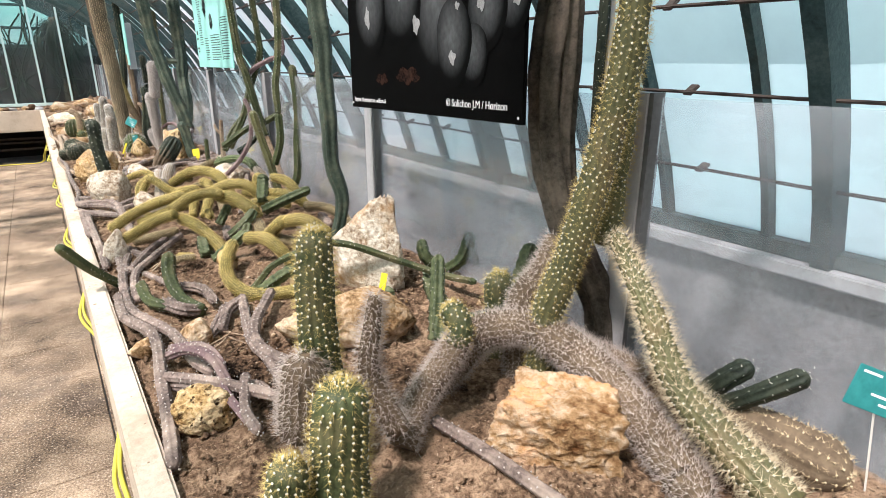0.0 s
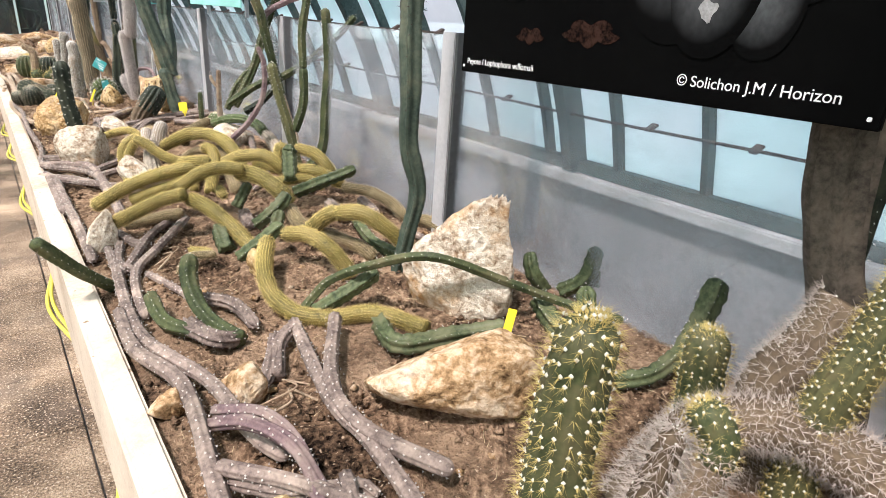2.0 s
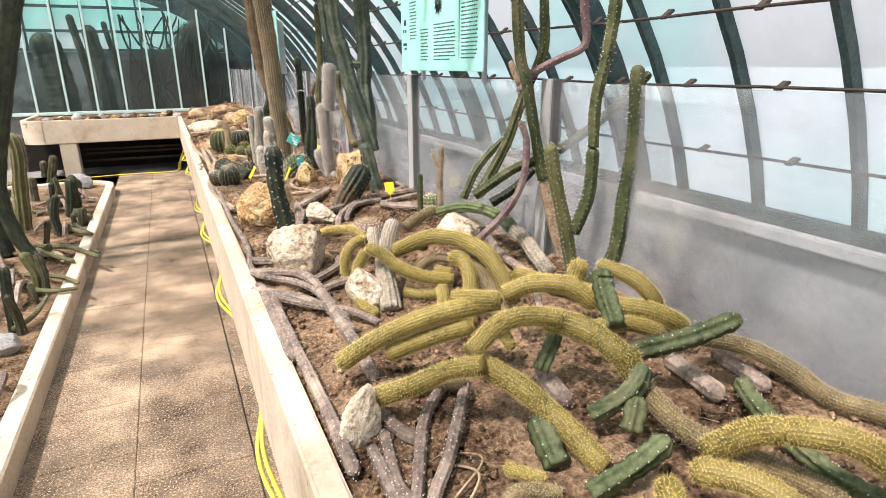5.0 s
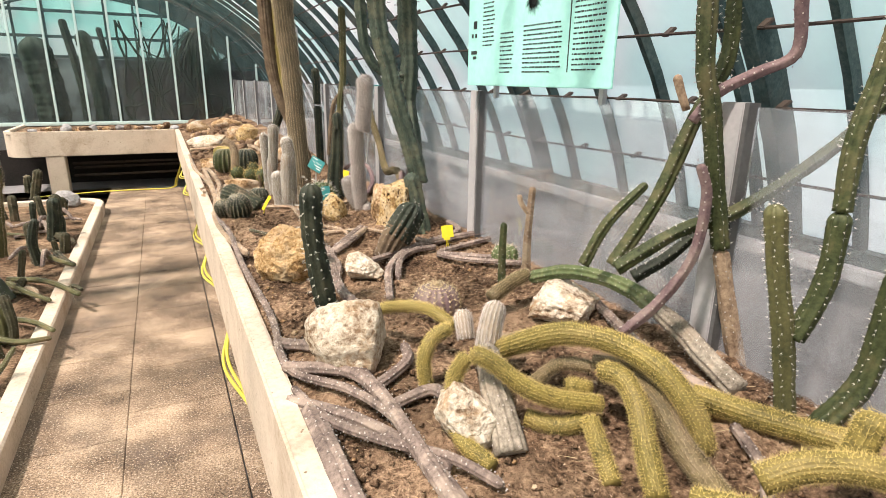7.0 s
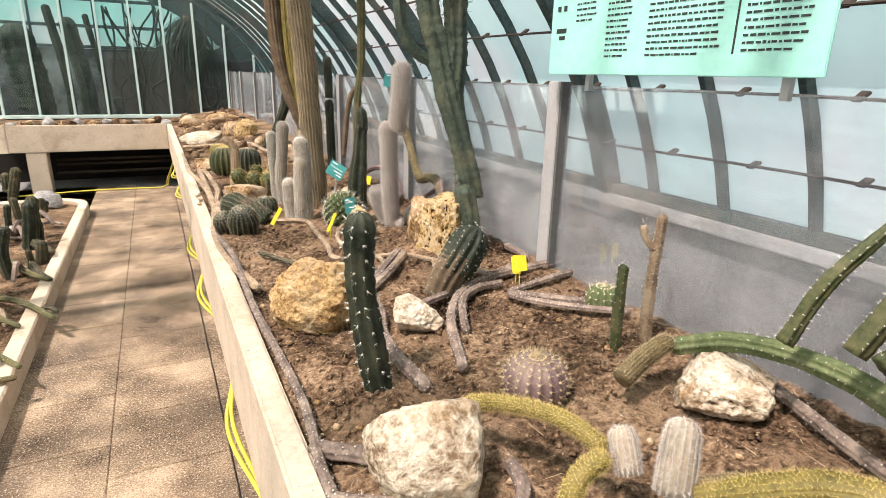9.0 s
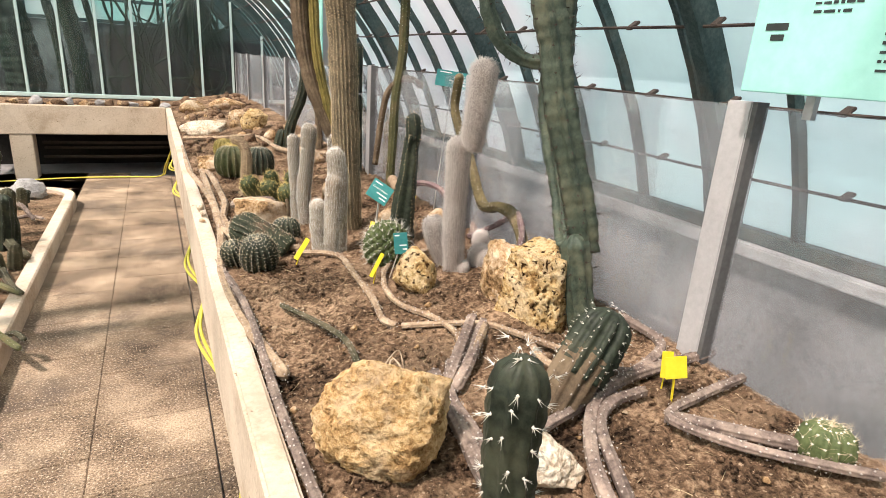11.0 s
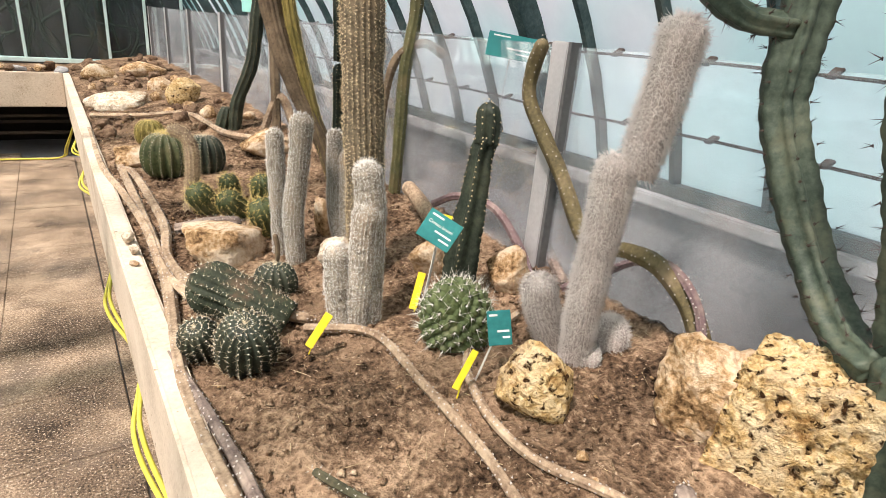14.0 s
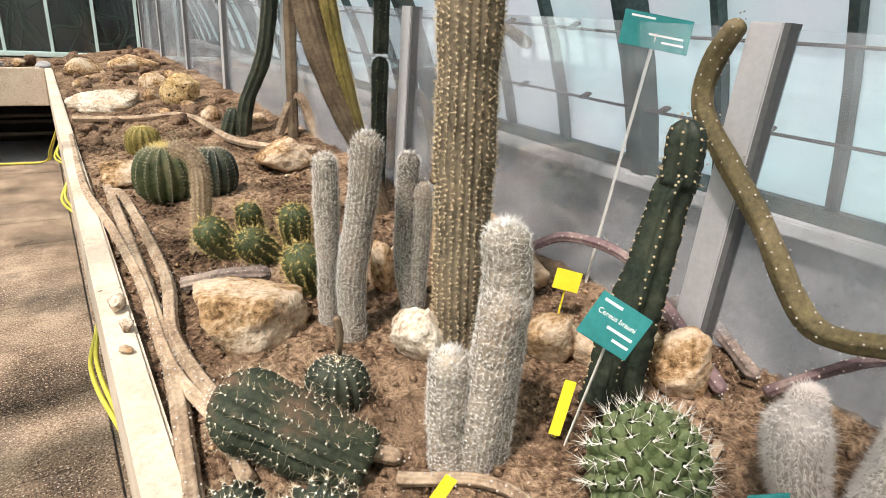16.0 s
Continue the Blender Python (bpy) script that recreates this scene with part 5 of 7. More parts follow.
p = plant("climbing_cactus", None, "green jointed climbing columns with white areoles beside the screen", "cactus")
stem(p, [(1.042, 3.812, 0.992), (1.006, 3.830, 1.191), (0.967, 3.849, 1.361), (0.942, 3.861, 1.492)], (0.0234, 0.0221), S_OLIVE, 7, 0.25, 'white', scale=0.65)
stem(p, [(1.028, 3.819, 1.191), (1.065, 3.801, 1.324), (1.068, 3.799, 1.479)], (0.0212, 0.0221), S_GREEN, 6, 0.28, 'white', scale=0.65)
stem(p, [(1.068, 3.799, 1.479), (1.066, 3.801, 1.623), (1.088, 3.790, 1.773), (1.100, 3.784, 1.940), (1.100, 3.781, 2.250)], (0.0186, 0.0197), S_GREEN, 6, 0.28, 'white', scale=0.65)
stem(p, [(1.046, 3.738, 1.014), (1.111, 3.707, 1.132), (1.128, 3.698, 1.349), (1.140, 3.693, 1.523), (1.128, 3.698, 1.733)], (0.0259, 0.0227), S_GREEN, 6, 0.28, 'white', scale=0.65)
settle(p)
p = plant("creeping_cactus", None, "corky grey cactus stem creeping along the planter rim", "cactus")
stem(p, [(0.042, 6.837, 0.910), (0.087, 6.311, 0.925), (0.081, 5.676, 0.924), (0.096, 5.043, 0.926), (0.077, 4.651, 0.923), (0.193, 4.418, 0.946), (0.250, 4.239, 0.952), (0.261, 4.068, 0.954), (0.272, 3.909, 0.945)], (0.0120, 0.0120), S_GREY, 7, 0.22, 'corky')
stem(p, [(0.069, 4.537, 0.913), (0.111, 4.339, 0.927), (0.202, 4.187, 0.937), (0.306, 4.051, 0.949), (0.364, 3.936, 0.945)], (0.0117, 0.0117), S_GREY, 7, 0.22, 'corky')
stem(p, [(0.104, 4.264, 0.916), (0.071, 4.059, 0.913)], (0.0146, 0.0146), S_GREY, 7, 0.22, 'corky')
stem(p, [(0.466, 5.683, 0.956), (0.377, 5.173, 0.956), (0.384, 4.915, 0.947)], (0.0188, 0.0188), S_GREY, 7, 0.22, 'corky')
stem(p, [(0.849, 5.274, 0.998), (1.007, 5.083, 1.016), (1.070, 5.007, 1.023)], (0.0160, 0.0160), S_GREY, 7, 0.22, 'corky')
stem(p, [(0.501, 4.946, 0.960), (0.621, 5.248, 0.983), (0.813, 5.410, 1.004), (1.170, 5.415, 1.034)], (0.0159, 0.0159), S_GREY, 7, 0.22, 'corky')
stem(p, [(0.477, 5.624, 0.958), (0.709, 5.915, 0.983)], (0.0181, 0.0181), S_GREY, 7, 0.22, 'corky')
stem(p, [(0.254, 4.416, 0.933), (0.379, 4.484, 0.957), (0.410, 4.582, 0.960)], (0.0155, 0.0155), S_GREY, 7, 0.22, 'corky')
stem(p, [(0.265, 4.318, 0.934), (0.374, 4.318, 0.956), (0.400, 4.270, 0.959)], (0.0160, 0.0160), S_GREY, 7, 0.22, 'corky')
stem(p, [(1.075, 4.551, 1.033), (0.976, 4.231, 1.022), (0.943, 4.035, 1.019), (0.951, 3.875, 1.010)], (0.0147, 0.0147), S_GREY, 7, 0.22, 'corky')
stem(p, [(0.891, 3.826, 1.003), (0.825, 3.709, 0.996), (0.756, 3.647, 0.988)], (0.0117, 0.0117), S_GREY, 7, 0.22, 'corky')
settle(p)
p = plant("withered_cactus", None, "withered shrunken grey-green cactus pieces lying on the soil", "cactus")
stem(p, [(0.383, 2.498, 0.957), (0.331, 2.406, 0.951), (0.292, 2.344, 0.937)], (0.0195, 0.0156), S_GREY, 7, 0.40, 'corky', knob=0.06)
stem(p, [(0.220, 2.698, 0.939), (0.253, 2.569, 0.953), (0.311, 2.560, 0.939)], (0.0252, 0.0202), S_GREY, 7, 0.40, 'corky', knob=0.06)
stem(p, [(0.299, 2.808, 0.948), (0.352, 2.717, 0.954), (0.366, 2.588, 0.945)], (0.0203, 0.0163), S_GREY, 7, 0.40, 'corky', knob=0.06)
stem(p, [(0.138, 2.112, 0.930), (0.211, 2.010, 0.948), (0.308, 1.967, 0.949), (0.330, 1.927, 0.941)], (0.0151, 0.0121), S_GREY, 7, 0.40, 'corky', knob=0.06)
settle(p)
p = plant("creeping_cactus", None, "purplish thin cactus stem arching over grey ones", "cactus")
stem(p, [(0.154, 2.271, 0.942), (0.194, 2.169, 0.996), (0.230, 2.059, 1.010), (0.245, 1.993, 0.972), (0.245, 1.940, 0.942)], (0.0146, 0.0138), S_PINK, 6, 0.30, 'corky')
settle(p)

# clearing with barrel cacti
p = plant("leaning_barrel_cactus", None, "leaning ribbed barrel cactus, dark green crown over brown corky body", "cactus")
stem(p, [(0.650, 5.417, 0.957), (0.706, 5.426, 1.050), (0.766, 5.433, 1.120)], (0.0560, 0.0620), S_BROWN, 12, 0.25, 'corky', tip=False)
stem(p, [(0.713, 5.426, 1.045), (0.766, 5.433, 1.120), (0.815, 5.440, 1.190)], (0.0660, 0.0740), S_DARK, 12, 0.27, 'white', scale=0.8)
settle(p)
stone((0.904, 5.852, 0.974), (0.245, 0.160, 0.250), -73, R_TUFA, 15, "big square ochre tufa block riddled with holes", holes=0.9, sharp=1.0, rough=0.10, fine=5, boxy=True)
stone((0.875, 5.988, 0.971), (0.212, 0.169, 0.220), -58, R_BROWN, 16, "rough brown earthy lump behind the square block", sharp=0.5, rough=0.4, fine=4)
stone((0.652, 6.229, 0.947), (0.181, 0.144, 0.167), -53, R_TUFA, 17, "rounded ochre limestone lump", sharp=0.4, rough=0.25, holes=0.2)
p = plant("blue_columnar_cactus", None, "massive blue-green columnar cactus with dark thorns and a side arm", "cactus")
stem(p, [(0.972, 5.712, 0.972), (0.972, 5.712, 0.995), (0.946, 5.729, 1.127), (0.927, 5.742, 1.240), (0.920, 5.746, 1.283)], (0.0444, 0.0419), S_BLUE, 7, 0.28, 'thorn')
stem(p, [(0.971, 5.751, 1.224), (0.943, 5.769, 1.353), (0.909, 5.791, 1.480), (0.865, 5.820, 1.646), (0.837, 5.839, 1.801), (0.801, 5.862, 1.977), (0.772, 5.881, 2.450)], (0.0471, 0.0463), S_BLUE, 6, 0.42, 'thorn')
stem(p, [(0.930, 5.778, 1.236), (0.985, 5.860, 1.250), (1.036, 5.979, 1.374), (1.045, 6.080, 1.560), (1.049, 6.104, 1.654), (1.061, 6.109, 1.807), (1.057, 6.122, 1.948), (1.054, 6.130, 2.250)], (0.0369, 0.0545), S_BLUE, 6, 0.42, 'thorn')
stem(p, [(1.037, 6.115, 1.743), (0.961, 6.165, 1.752), (0.896, 6.208, 1.801), (0.863, 6.229, 1.868), (0.845, 6.241, 1.963), (0.817, 6.259, 2.450)], (0.0252, 0.0332), S_BLUE, 5, 0.36, 'thorn')
settle(p)
p = plant("old_man_cactus", None, "white woolly old man cactus with a tall kinked stem and offsets", "cactus")
stem(p, [(0.838, 6.300, 0.960), (0.816, 6.286, 1.135), (0.803, 6.265, 1.321), (0.791, 6.248, 1.490)], (0.0310, 0.0350), S_FUR, 26, 0.03, 'fur')
stem(p, [(0.826, 6.229, 1.449), (0.831, 6.221, 1.525), (0.838, 6.210, 1.610), (0.843, 6.200, 1.745)], (0.0310, 0.0390), S_FUR, 26, 0.03, 'fur', scale=1.15, crown=T_FUR)
stem(p, [(0.847, 6.379, 0.982), (0.807, 6.400, 1.081), (0.787, 6.411, 1.169)], (0.0330, 0.0390), S_FUR, 26, 0.03, 'fur')
ball(p, (0.949, 6.301, 0.982), 0.0442, 0.0884, S_FUR, 24, 0.04, "fur", lean=(0.000, 0.000), scale=1.00)
ball(p, (0.853, 6.276, 0.973), 0.0296, 0.0592, S_FUR, 20, 0.04, "wool", lean=(0.000, 0.000), scale=1.00)
ball(p, (1.054, 6.485, 0.994), 0.0304, 0.0729, S_FUR, 20, 0.04, "fur", lean=(0.000, 0.000), scale=1.00)
settle(p)
p = plant("tubercle_cactus", None, "round bright green cactus of spiral tubercles with white spines", "cactus")
tubercles(p, (0.655, 6.535, 0.947), 0.092, 0.174, S_BRIGHT)
settle(p)
p = plant("dark_column_cactus", None, "dark green ribbed column with white-flecked edges", "cactus")
stem(p, [(0.791, 6.717, 0.967), (0.794, 6.715, 1.134), (0.806, 6.707, 1.275), (0.812, 6.702, 1.392), (0.821, 6.696, 1.432)], (0.0615, 0.0315), S_DARK, 5, 0.50, 'edge', tip=False)
stem(p, [(0.818, 6.698, 1.418), (0.818, 6.698, 1.461), (0.813, 6.702, 1.525)], (0.0316, 0.0321), S_DARK, 7, 0.30, 'edge')
settle(p)
p = plant("woolly_column_cactus", None, "three short ribbed columns wrapped in white wool", "cactus")
stem(p, [(0.451, 6.766, 0.915), (0.442, 6.773, 1.031), (0.438, 6.776, 1.161)], (0.0330, 0.0311), S_WOOL, 22, 0.07, 'wool', crown=T_WOOL)
stem(p, [(0.486, 6.743, 0.922), (0.491, 6.739, 1.074), (0.495, 6.737, 1.205), (0.502, 6.731, 1.278)], (0.0333, 0.0343), S_WOOL, 22, 0.07, 'wool', crown=T_WOOL)
stem(p, [(0.517, 6.744, 0.926), (0.518, 6.744, 1.103), (0.513, 6.747, 1.274), (0.501, 6.756, 1.373)], (0.0310, 0.0372), S_WOOL, 22, 0.07, 'wool', crown=T_WOOL)
settle(p)
p = plant("giant_column_cactus", None, "tall thick columnar cactus with dense brown bristles on many ribs", "cactus")
stem(p, [(0.656, 7.031, 0.937), (0.647, 7.038, 1.125), (0.636, 7.046, 1.371), (0.627, 7.052, 1.584), (0.620, 7.057, 1.769), (0.608, 7.066, 1.954), (0.596, 7.074, 2.141), (0.590, 7.078, 2.450)], (0.0560, 0.0623), S_GIANT, 22, 0.14, 'dense', step=0.03)
settle(p)
p = plant("barrel_cactus", None, "pair of dark green barrel cacti with white spine clusters", "cactus")
ball(p, (0.200, 6.737, 0.897), 0.0729, 0.1457, S_DARK, 18, 0.22, "barrel", lean=(-0.020, -0.060), scale=1.00)
ball(p, (0.124, 6.846, 0.890), 0.0515, 0.1031, S_DARK, 16, 0.22, "barrel", lean=(-0.030, -0.050), scale=1.00)
settle(p)
p = plant("barrel_cactus", None, "tipped dark green barrel cactus with a russet old base", "cactus")
stem(p, [(0.330, 6.845, 0.925), (0.285, 6.880, 0.950), (0.236, 6.934, 0.970), (0.185, 6.985, 0.990), (0.129, 7.033, 1.008)], (0.0560, 0.0760), S_TIPPED, 18, 0.22, 'barrel', swell=0.08)
settle(p)
p = plant("barrel_cactus", None, "small round dark green ribbed barrel cactus", "cactus")
ball(p, (0.356, 7.019, 0.915), 0.0636, 0.1081, S_DARK, 15, 0.22, "barrel", lean=(0.000, 0.000), scale=1.00)
stem(p, [(0.374, 7.056, 1.016), (0.373, 7.046, 1.066), (0.365, 7.047, 1.105)], (0.0069, 0.0069), S_BROWN, 6, 0.10, None)
settle(p)
p = plant("white_column_cactus", None, "slender columns covered with short white wool", "cactus")
stem(p, [(0.466, 7.310, 0.918), (0.462, 7.312, 1.109), (0.458, 7.315, 1.252), (0.455, 7.317, 1.353)], (0.0217, 0.0271), S_WOOL, 20, 0.07, 'wool')
stem(p, [(0.494, 7.232, 0.922), (0.487, 7.237, 1.091), (0.503, 7.225, 1.268), (0.511, 7.220, 1.417)], (0.0301, 0.0319), S_WOOL, 20, 0.07, 'wool')
stem(p, [(0.502, 7.351, 0.922), (0.500, 7.353, 1.051), (0.523, 7.336, 1.139)], (0.0168, 0.0187), S_WOOL, 14, 0.10, 'wool')
settle(p)
p = plant("white_column_cactus", None, "two short pale woolly columns beside the giant column", "cactus")
stem(p, [(0.661, 7.243, 0.938), (0.639, 7.259, 1.077), (0.636, 7.261, 1.209), (0.637, 7.260, 1.358)], (0.0201, 0.0244), S_WOOL, 20, 0.07, 'wool')
stem(p, [(0.671, 7.246, 0.939), (0.668, 7.248, 1.107), (0.671, 7.246, 1.188), (0.663, 7.252, 1.294)], (0.0216, 0.0288), S_WOOL, 20, 0.07, 'wool')
settle(p)
p = plant("clustered_cactus", None, "cluster of short leaning green cacti with yellow spines", "cactus")
stem(p, [(0.373, 7.850, 0.925), (0.289, 7.824, 1.046)], (0.0462, 0.0527), S_GREEN, 12, 0.16, 'straw')
stem(p, [(0.473, 7.956, 0.936), (0.437, 7.884, 1.062)], (0.0398, 0.0441), S_GREEN, 12, 0.16, 'straw')
stem(p, [(0.467, 7.764, 0.935), (0.371, 7.702, 1.035)], (0.0449, 0.0541), S_GREEN, 12, 0.16, 'straw')
stem(p, [(0.563, 7.789, 0.946), (0.534, 7.740, 1.093)], (0.0416, 0.0496), S_GREEN, 12, 0.16, 'straw')
stem(p, [(0.499, 7.493, 0.939), (0.438, 7.453, 1.082)], (0.0435, 0.0582), S_GREEN, 13, 0.16, 'straw')
settle(p)
p = plant("barrel_cactus", None, "big ribbed green barrel cactus with a golden crown", "cactus")
ball(p, (0.309, 8.522, 0.909), 0.1177, 0.2119, S_GREEN, 16, 0.24, "barrel", lean=(0.000, 0.000), scale=1.00, crown=T_GOLD)
settle(p)
p = plant("barrel_cactus", None, "blue-grey ribbed barrel cactus beside a green one", "cactus")
ball(p, (0.473, 8.481, 0.926), 0.0993, 0.1887, S_DARK, 16, 0.24, "barrel", lean=(0.000, 0.000), scale=1.00)
settle(p)
p = plant("barrel_cactus", None, "small golden-spined barrel cactus", "cactus")
ball(p, (0.334, 9.273, 0.911), 0.0818, 0.1473, S_GOLD, 14, 0.20, "gold", lean=(0.000, 0.000), scale=1.00)
settle(p)
p = plant("brown_column_cactus", None, "short brown cactus column with a bent tip", "cactus")
stem(p, [(0.302, 7.927, 0.907), (0.313, 7.919, 1.063), (0.315, 7.917, 1.170), (0.294, 7.932, 1.225), (0.246, 7.967, 1.244)], (0.0301, 0.0243), S_TAN, 12, 0.10, 'dense')
settle(p)
p = plant("lying_cactus", None, "small grey ribbed stem lying behind a stone", "cactus")
stem(p, [(0.203, 7.678, 0.927), (0.301, 7.621, 0.958), (0.406, 7.566, 0.970)], (0.0236, 0.0236), S_GREY, 9, 0.25, 'dots')
settle(p)
stone((0.286, 7.396, 0.906), (0.312, 0.250, 0.131), -14, R_BROWN, 18, "orange-stained limestone boulder beside lying stems", sharp=0.6, rough=0.3, fine=3)
stone((0.578, 7.065, 0.939), (0.145, 0.116, 0.128), -34, R_PALE, 19, "pale angular limestone at the foot of the giant column", sharp=0.6, rough=0.3, fine=3)
stone((0.654, 7.380, 0.947), (0.080, 0.064, 0.154), -29, R_BROWN, 20, "ochre limestone behind woolly columns", sharp=0.6, rough=0.3, fine=3)
stone((0.795, 6.909, 0.962), (0.136, 0.108, 0.126), -48, R_BROWN, 21, "rough limestone behind the woolly columns", sharp=0.6, rough=0.3, fine=3)
stone((0.867, 6.839, 0.970), (0.102, 0.082, 0.090), -53, R_BROWN, 22, "ochre limestone behind the dark column", sharp=0.6, rough=0.3, fine=3)
stone((0.934, 6.684, 0.978), (0.142, 0.114, 0.151), -61, R_BROWN, 23, "broken brown limestone at the foot of the dark column", sharp=0.6, rough=0.3, fine=3)
stone((0.188, 8.792, 0.896), (0.202, 0.161, 0.116), -5, R_BROWN, 24, "low pale limestone beside barrel cactus", sharp=0.6, rough=0.3, fine=3)
stone((0.817, 8.639, 0.965), (0.303, 0.243, 0.158), -19, R_BROWN, 25, "limestone with a round hole", sharp=0.6, rough=0.3, fine=3)
stone((0.758, 10.465, 0.958), (0.305, 0.244, 0.234), -10, R_TUFA, 26, "rust-coloured upright tufa stone", sharp=0.6, rough=0.3, fine=3)
stone((0.304, 10.689, 0.908), (0.476, 0.381, 0.141), -4, R_PALE, 27, "flat pale stones in the far bed", sharp=0.6, rough=0.3, fine=3)
stone((0.713, 11.369, 0.953), (0.239, 0.191, 0.147), -8, R_BROWN, 28, "small pale stone in the far bed", sharp=0.6, rough=0.3, fine=3)
stone((0.307, 12.693, 0.909), (0.336, 0.269, 0.172), -3, R_BROWN, 29, "dark lava stone in the far bed", sharp=0.6, rough=0.3, fine=3)
stone((0.687, 12.457, 0.951), (0.501, 0.401, 0.191), -7, R_BROWN, 30, "brown lava stone in the far bed", sharp=0.6, rough=0.3, fine=3)
stone((0.507, 7.399, 0.931), (0.077, 0.062, 0.034), -23, R_BROWN, 31, "small orange stone on the soil", sharp=0.6, rough=0.3, fine=3)
p = plant("wavy_stem", None, "bare brown-olive wavy cactus stem leaning against a post", "cactus")
stem(p, [(0.985, 6.06, 1.04), (1.03, 6.16, 1.14), (1.06, 6.28, 1.195), (1.070, 6.388, 1.197), (1.070, 6.465, 1.174), (1.075, 6.524, 1.171), (1.075, 6.578, 1.216), (1.080, 6.665, 1.321), (1.080, 6.763, 1.420), (1.080, 6.848, 1.518), (1.080, 6.848, 1.606), (1.070, 6.806, 1.686)], (0.0233, 0.0209), S_OLDSTEM, 6, 0.15, 'corky')
settle(p)
p = plant("creeping_cactus", None, "brown corky stem arching over the tufa block", "cactus")
stem(p, [(1.028, 6.549, 1.028), (1.113, 6.487, 1.087), (1.139, 6.405, 1.150), (1.069, 6.257, 1.203), (1.018, 6.144, 1.167), (0.974, 6.087, 1.112), (0.923, 6.042, 1.086)], (0.0112, 0.0112), S_PINK, 6, 0.25, 'corky')
stem(p, [(0.994, 7.196, 1.094), (1.053, 7.122, 1.141), (1.097, 6.971, 1.136), (1.074, 6.800, 1.063), (0.963, 6.594, 1.021)], (0.0138, 0.0138), S_PINK, 6, 0.25, 'corky')
stem(p, [(1.142, 6.848, 1.061), (1.189, 6.794, 1.046), (1.074, 6.590, 1.023)], (0.0169, 0.0169), S_GREY, 6, 0.25, 'corky')
stem(p, [(0.960, 7.104, 1.041), (1.003, 7.358, 1.095), (0.989, 7.408, 1.114)], (0.0284, 0.0284), S_TAN, 8, 0.10, None)
settle(p)
p = plant("background_cactus", None, "dark brown and green columns rising behind the giant cactus", "cactus")
stem(p, [(0.920, 7.881, 0.974), (0.851, 7.931, 1.209), (0.776, 7.984, 1.384), (0.707, 8.033, 1.611), (0.669, 8.060, 1.845), (0.654, 8.071, 2.133), (0.649, 8.075, 2.450)], (0.0315, 0.0621), S_BROWN, 14, 0.22, 'thorn', scale=0.5)
stem(p, [(0.910, 7.888, 0.985), (0.841, 7.937, 1.255), (0.787, 7.976, 1.494), (0.745, 8.006, 1.736), (0.730, 8.017, 2.017), (0.723, 8.022, 2.450)], (0.0266, 0.0286), S_GOLD, 9, 0.25, 'gold')
settle(p)
p = plant("segmented_column", None, "tall dark green jointed column behind the giant cactus", "cactus")
stem(p, [(1.073, 8.221, 0.979), (1.070, 8.223, 1.215), (1.068, 8.225, 1.499)], (0.0333, 0.0329), S_DARK, 8, 0.20, 'edge')
stem(p, [(1.067, 8.225, 1.509), (1.067, 8.225, 1.641), (1.063, 8.228, 1.814)], (0.0306, 0.0332), S_DARK, 8, 0.20, 'edge')
settle(p)
p = plant("bent_column", None, "dark green cactus column with an elbow near the screen", "cactus")
stem(p, [(0.836, 9.341, 0.967), (0.860, 9.325, 1.166), (0.938, 9.269, 1.402), (0.975, 9.242, 1.682), (0.998, 9.226, 1.973), (0.998, 9.218, 2.450)], (0.0417, 0.0405), S_DARK, 8, 0.20, 'edge')
stem(p, [(0.765, 9.392, 0.959), (0.802, 9.366, 1.127)], (0.0487, 0.0410), S_DARK, 8, 0.20, 'edge')
settle(p)
p = plant("thin_column", None, "thin olive column leaning in front of the screen", "cactus")
stem(p, [(1.097, 7.670, 0.993), (1.104, 7.664, 1.254), (1.110, 7.660, 1.515), (1.134, 7.643, 1.718), (1.140, 7.639, 1.924), (1.140, 7.637, 2.250)], (0.0259, 0.0282), S_OLIVE, 8, 0.20, 'dots')
stem(p, [(1.021, 7.724, 1.129), (1.055, 7.699, 1.467), (1.094, 7.671, 1.585), (1.170, 7.617, 1.633), (1.242, 7.566, 1.590)], (0.0184, 0.0192), S_BROWN, 6, 0.15, 'corky')
settle(p)
p = plant("arching_dead_cactus", None, "brown arching dead stems against the screen", "cactus")
stem(p, [(0.972, 9.192, 0.992), (1.063, 9.127, 1.224), (1.147, 9.068, 1.025), (1.197, 9.032, 0.844)], (0.0244, 0.0279), S_TAN, 6, 0.20, 'corky')
stem(p, [(1.047, 9.139, 0.984), (1.042, 9.142, 1.420), (1.038, 9.145, 1.837)], (0.0275, 0.0329), S_BROWN, 6, 0.20, None)
stem(p, [(1.601, 9.058, 0.808), (1.612, 9.049, 1.234), (1.744, 8.956, 1.216), (1.819, 8.902, 0.831)], (0.0302, 0.0268), S_BROWN, 6, 0.20, 'corky')
settle(p)
p = plant("ball_cactus", None, "pale green round cactus with long spines near the screen", "cactus")
ball(p, (1.043, 5.038, 0.992), 0.0552, 0.0884, S_BRIGHT, 14, 0.20, "barrel", lean=(0.000, 0.000), scale=1.50)
settle(p)
p = plant("creeping_cactus", None, "bare tan cactus stems winding over the soil", "cactus")
stem(p, [(0.127, 8.835, 0.919), (0.120, 7.805, 0.918), (0.103, 7.253, 0.916), (0.047, 6.717, 0.910), (0.059, 6.294, 0.912), (0.094, 6.055, 0.915), (0.122, 5.859, 0.918)], (0.0182, 0.0182), S_TAN, 6, 0.25, 'corky')
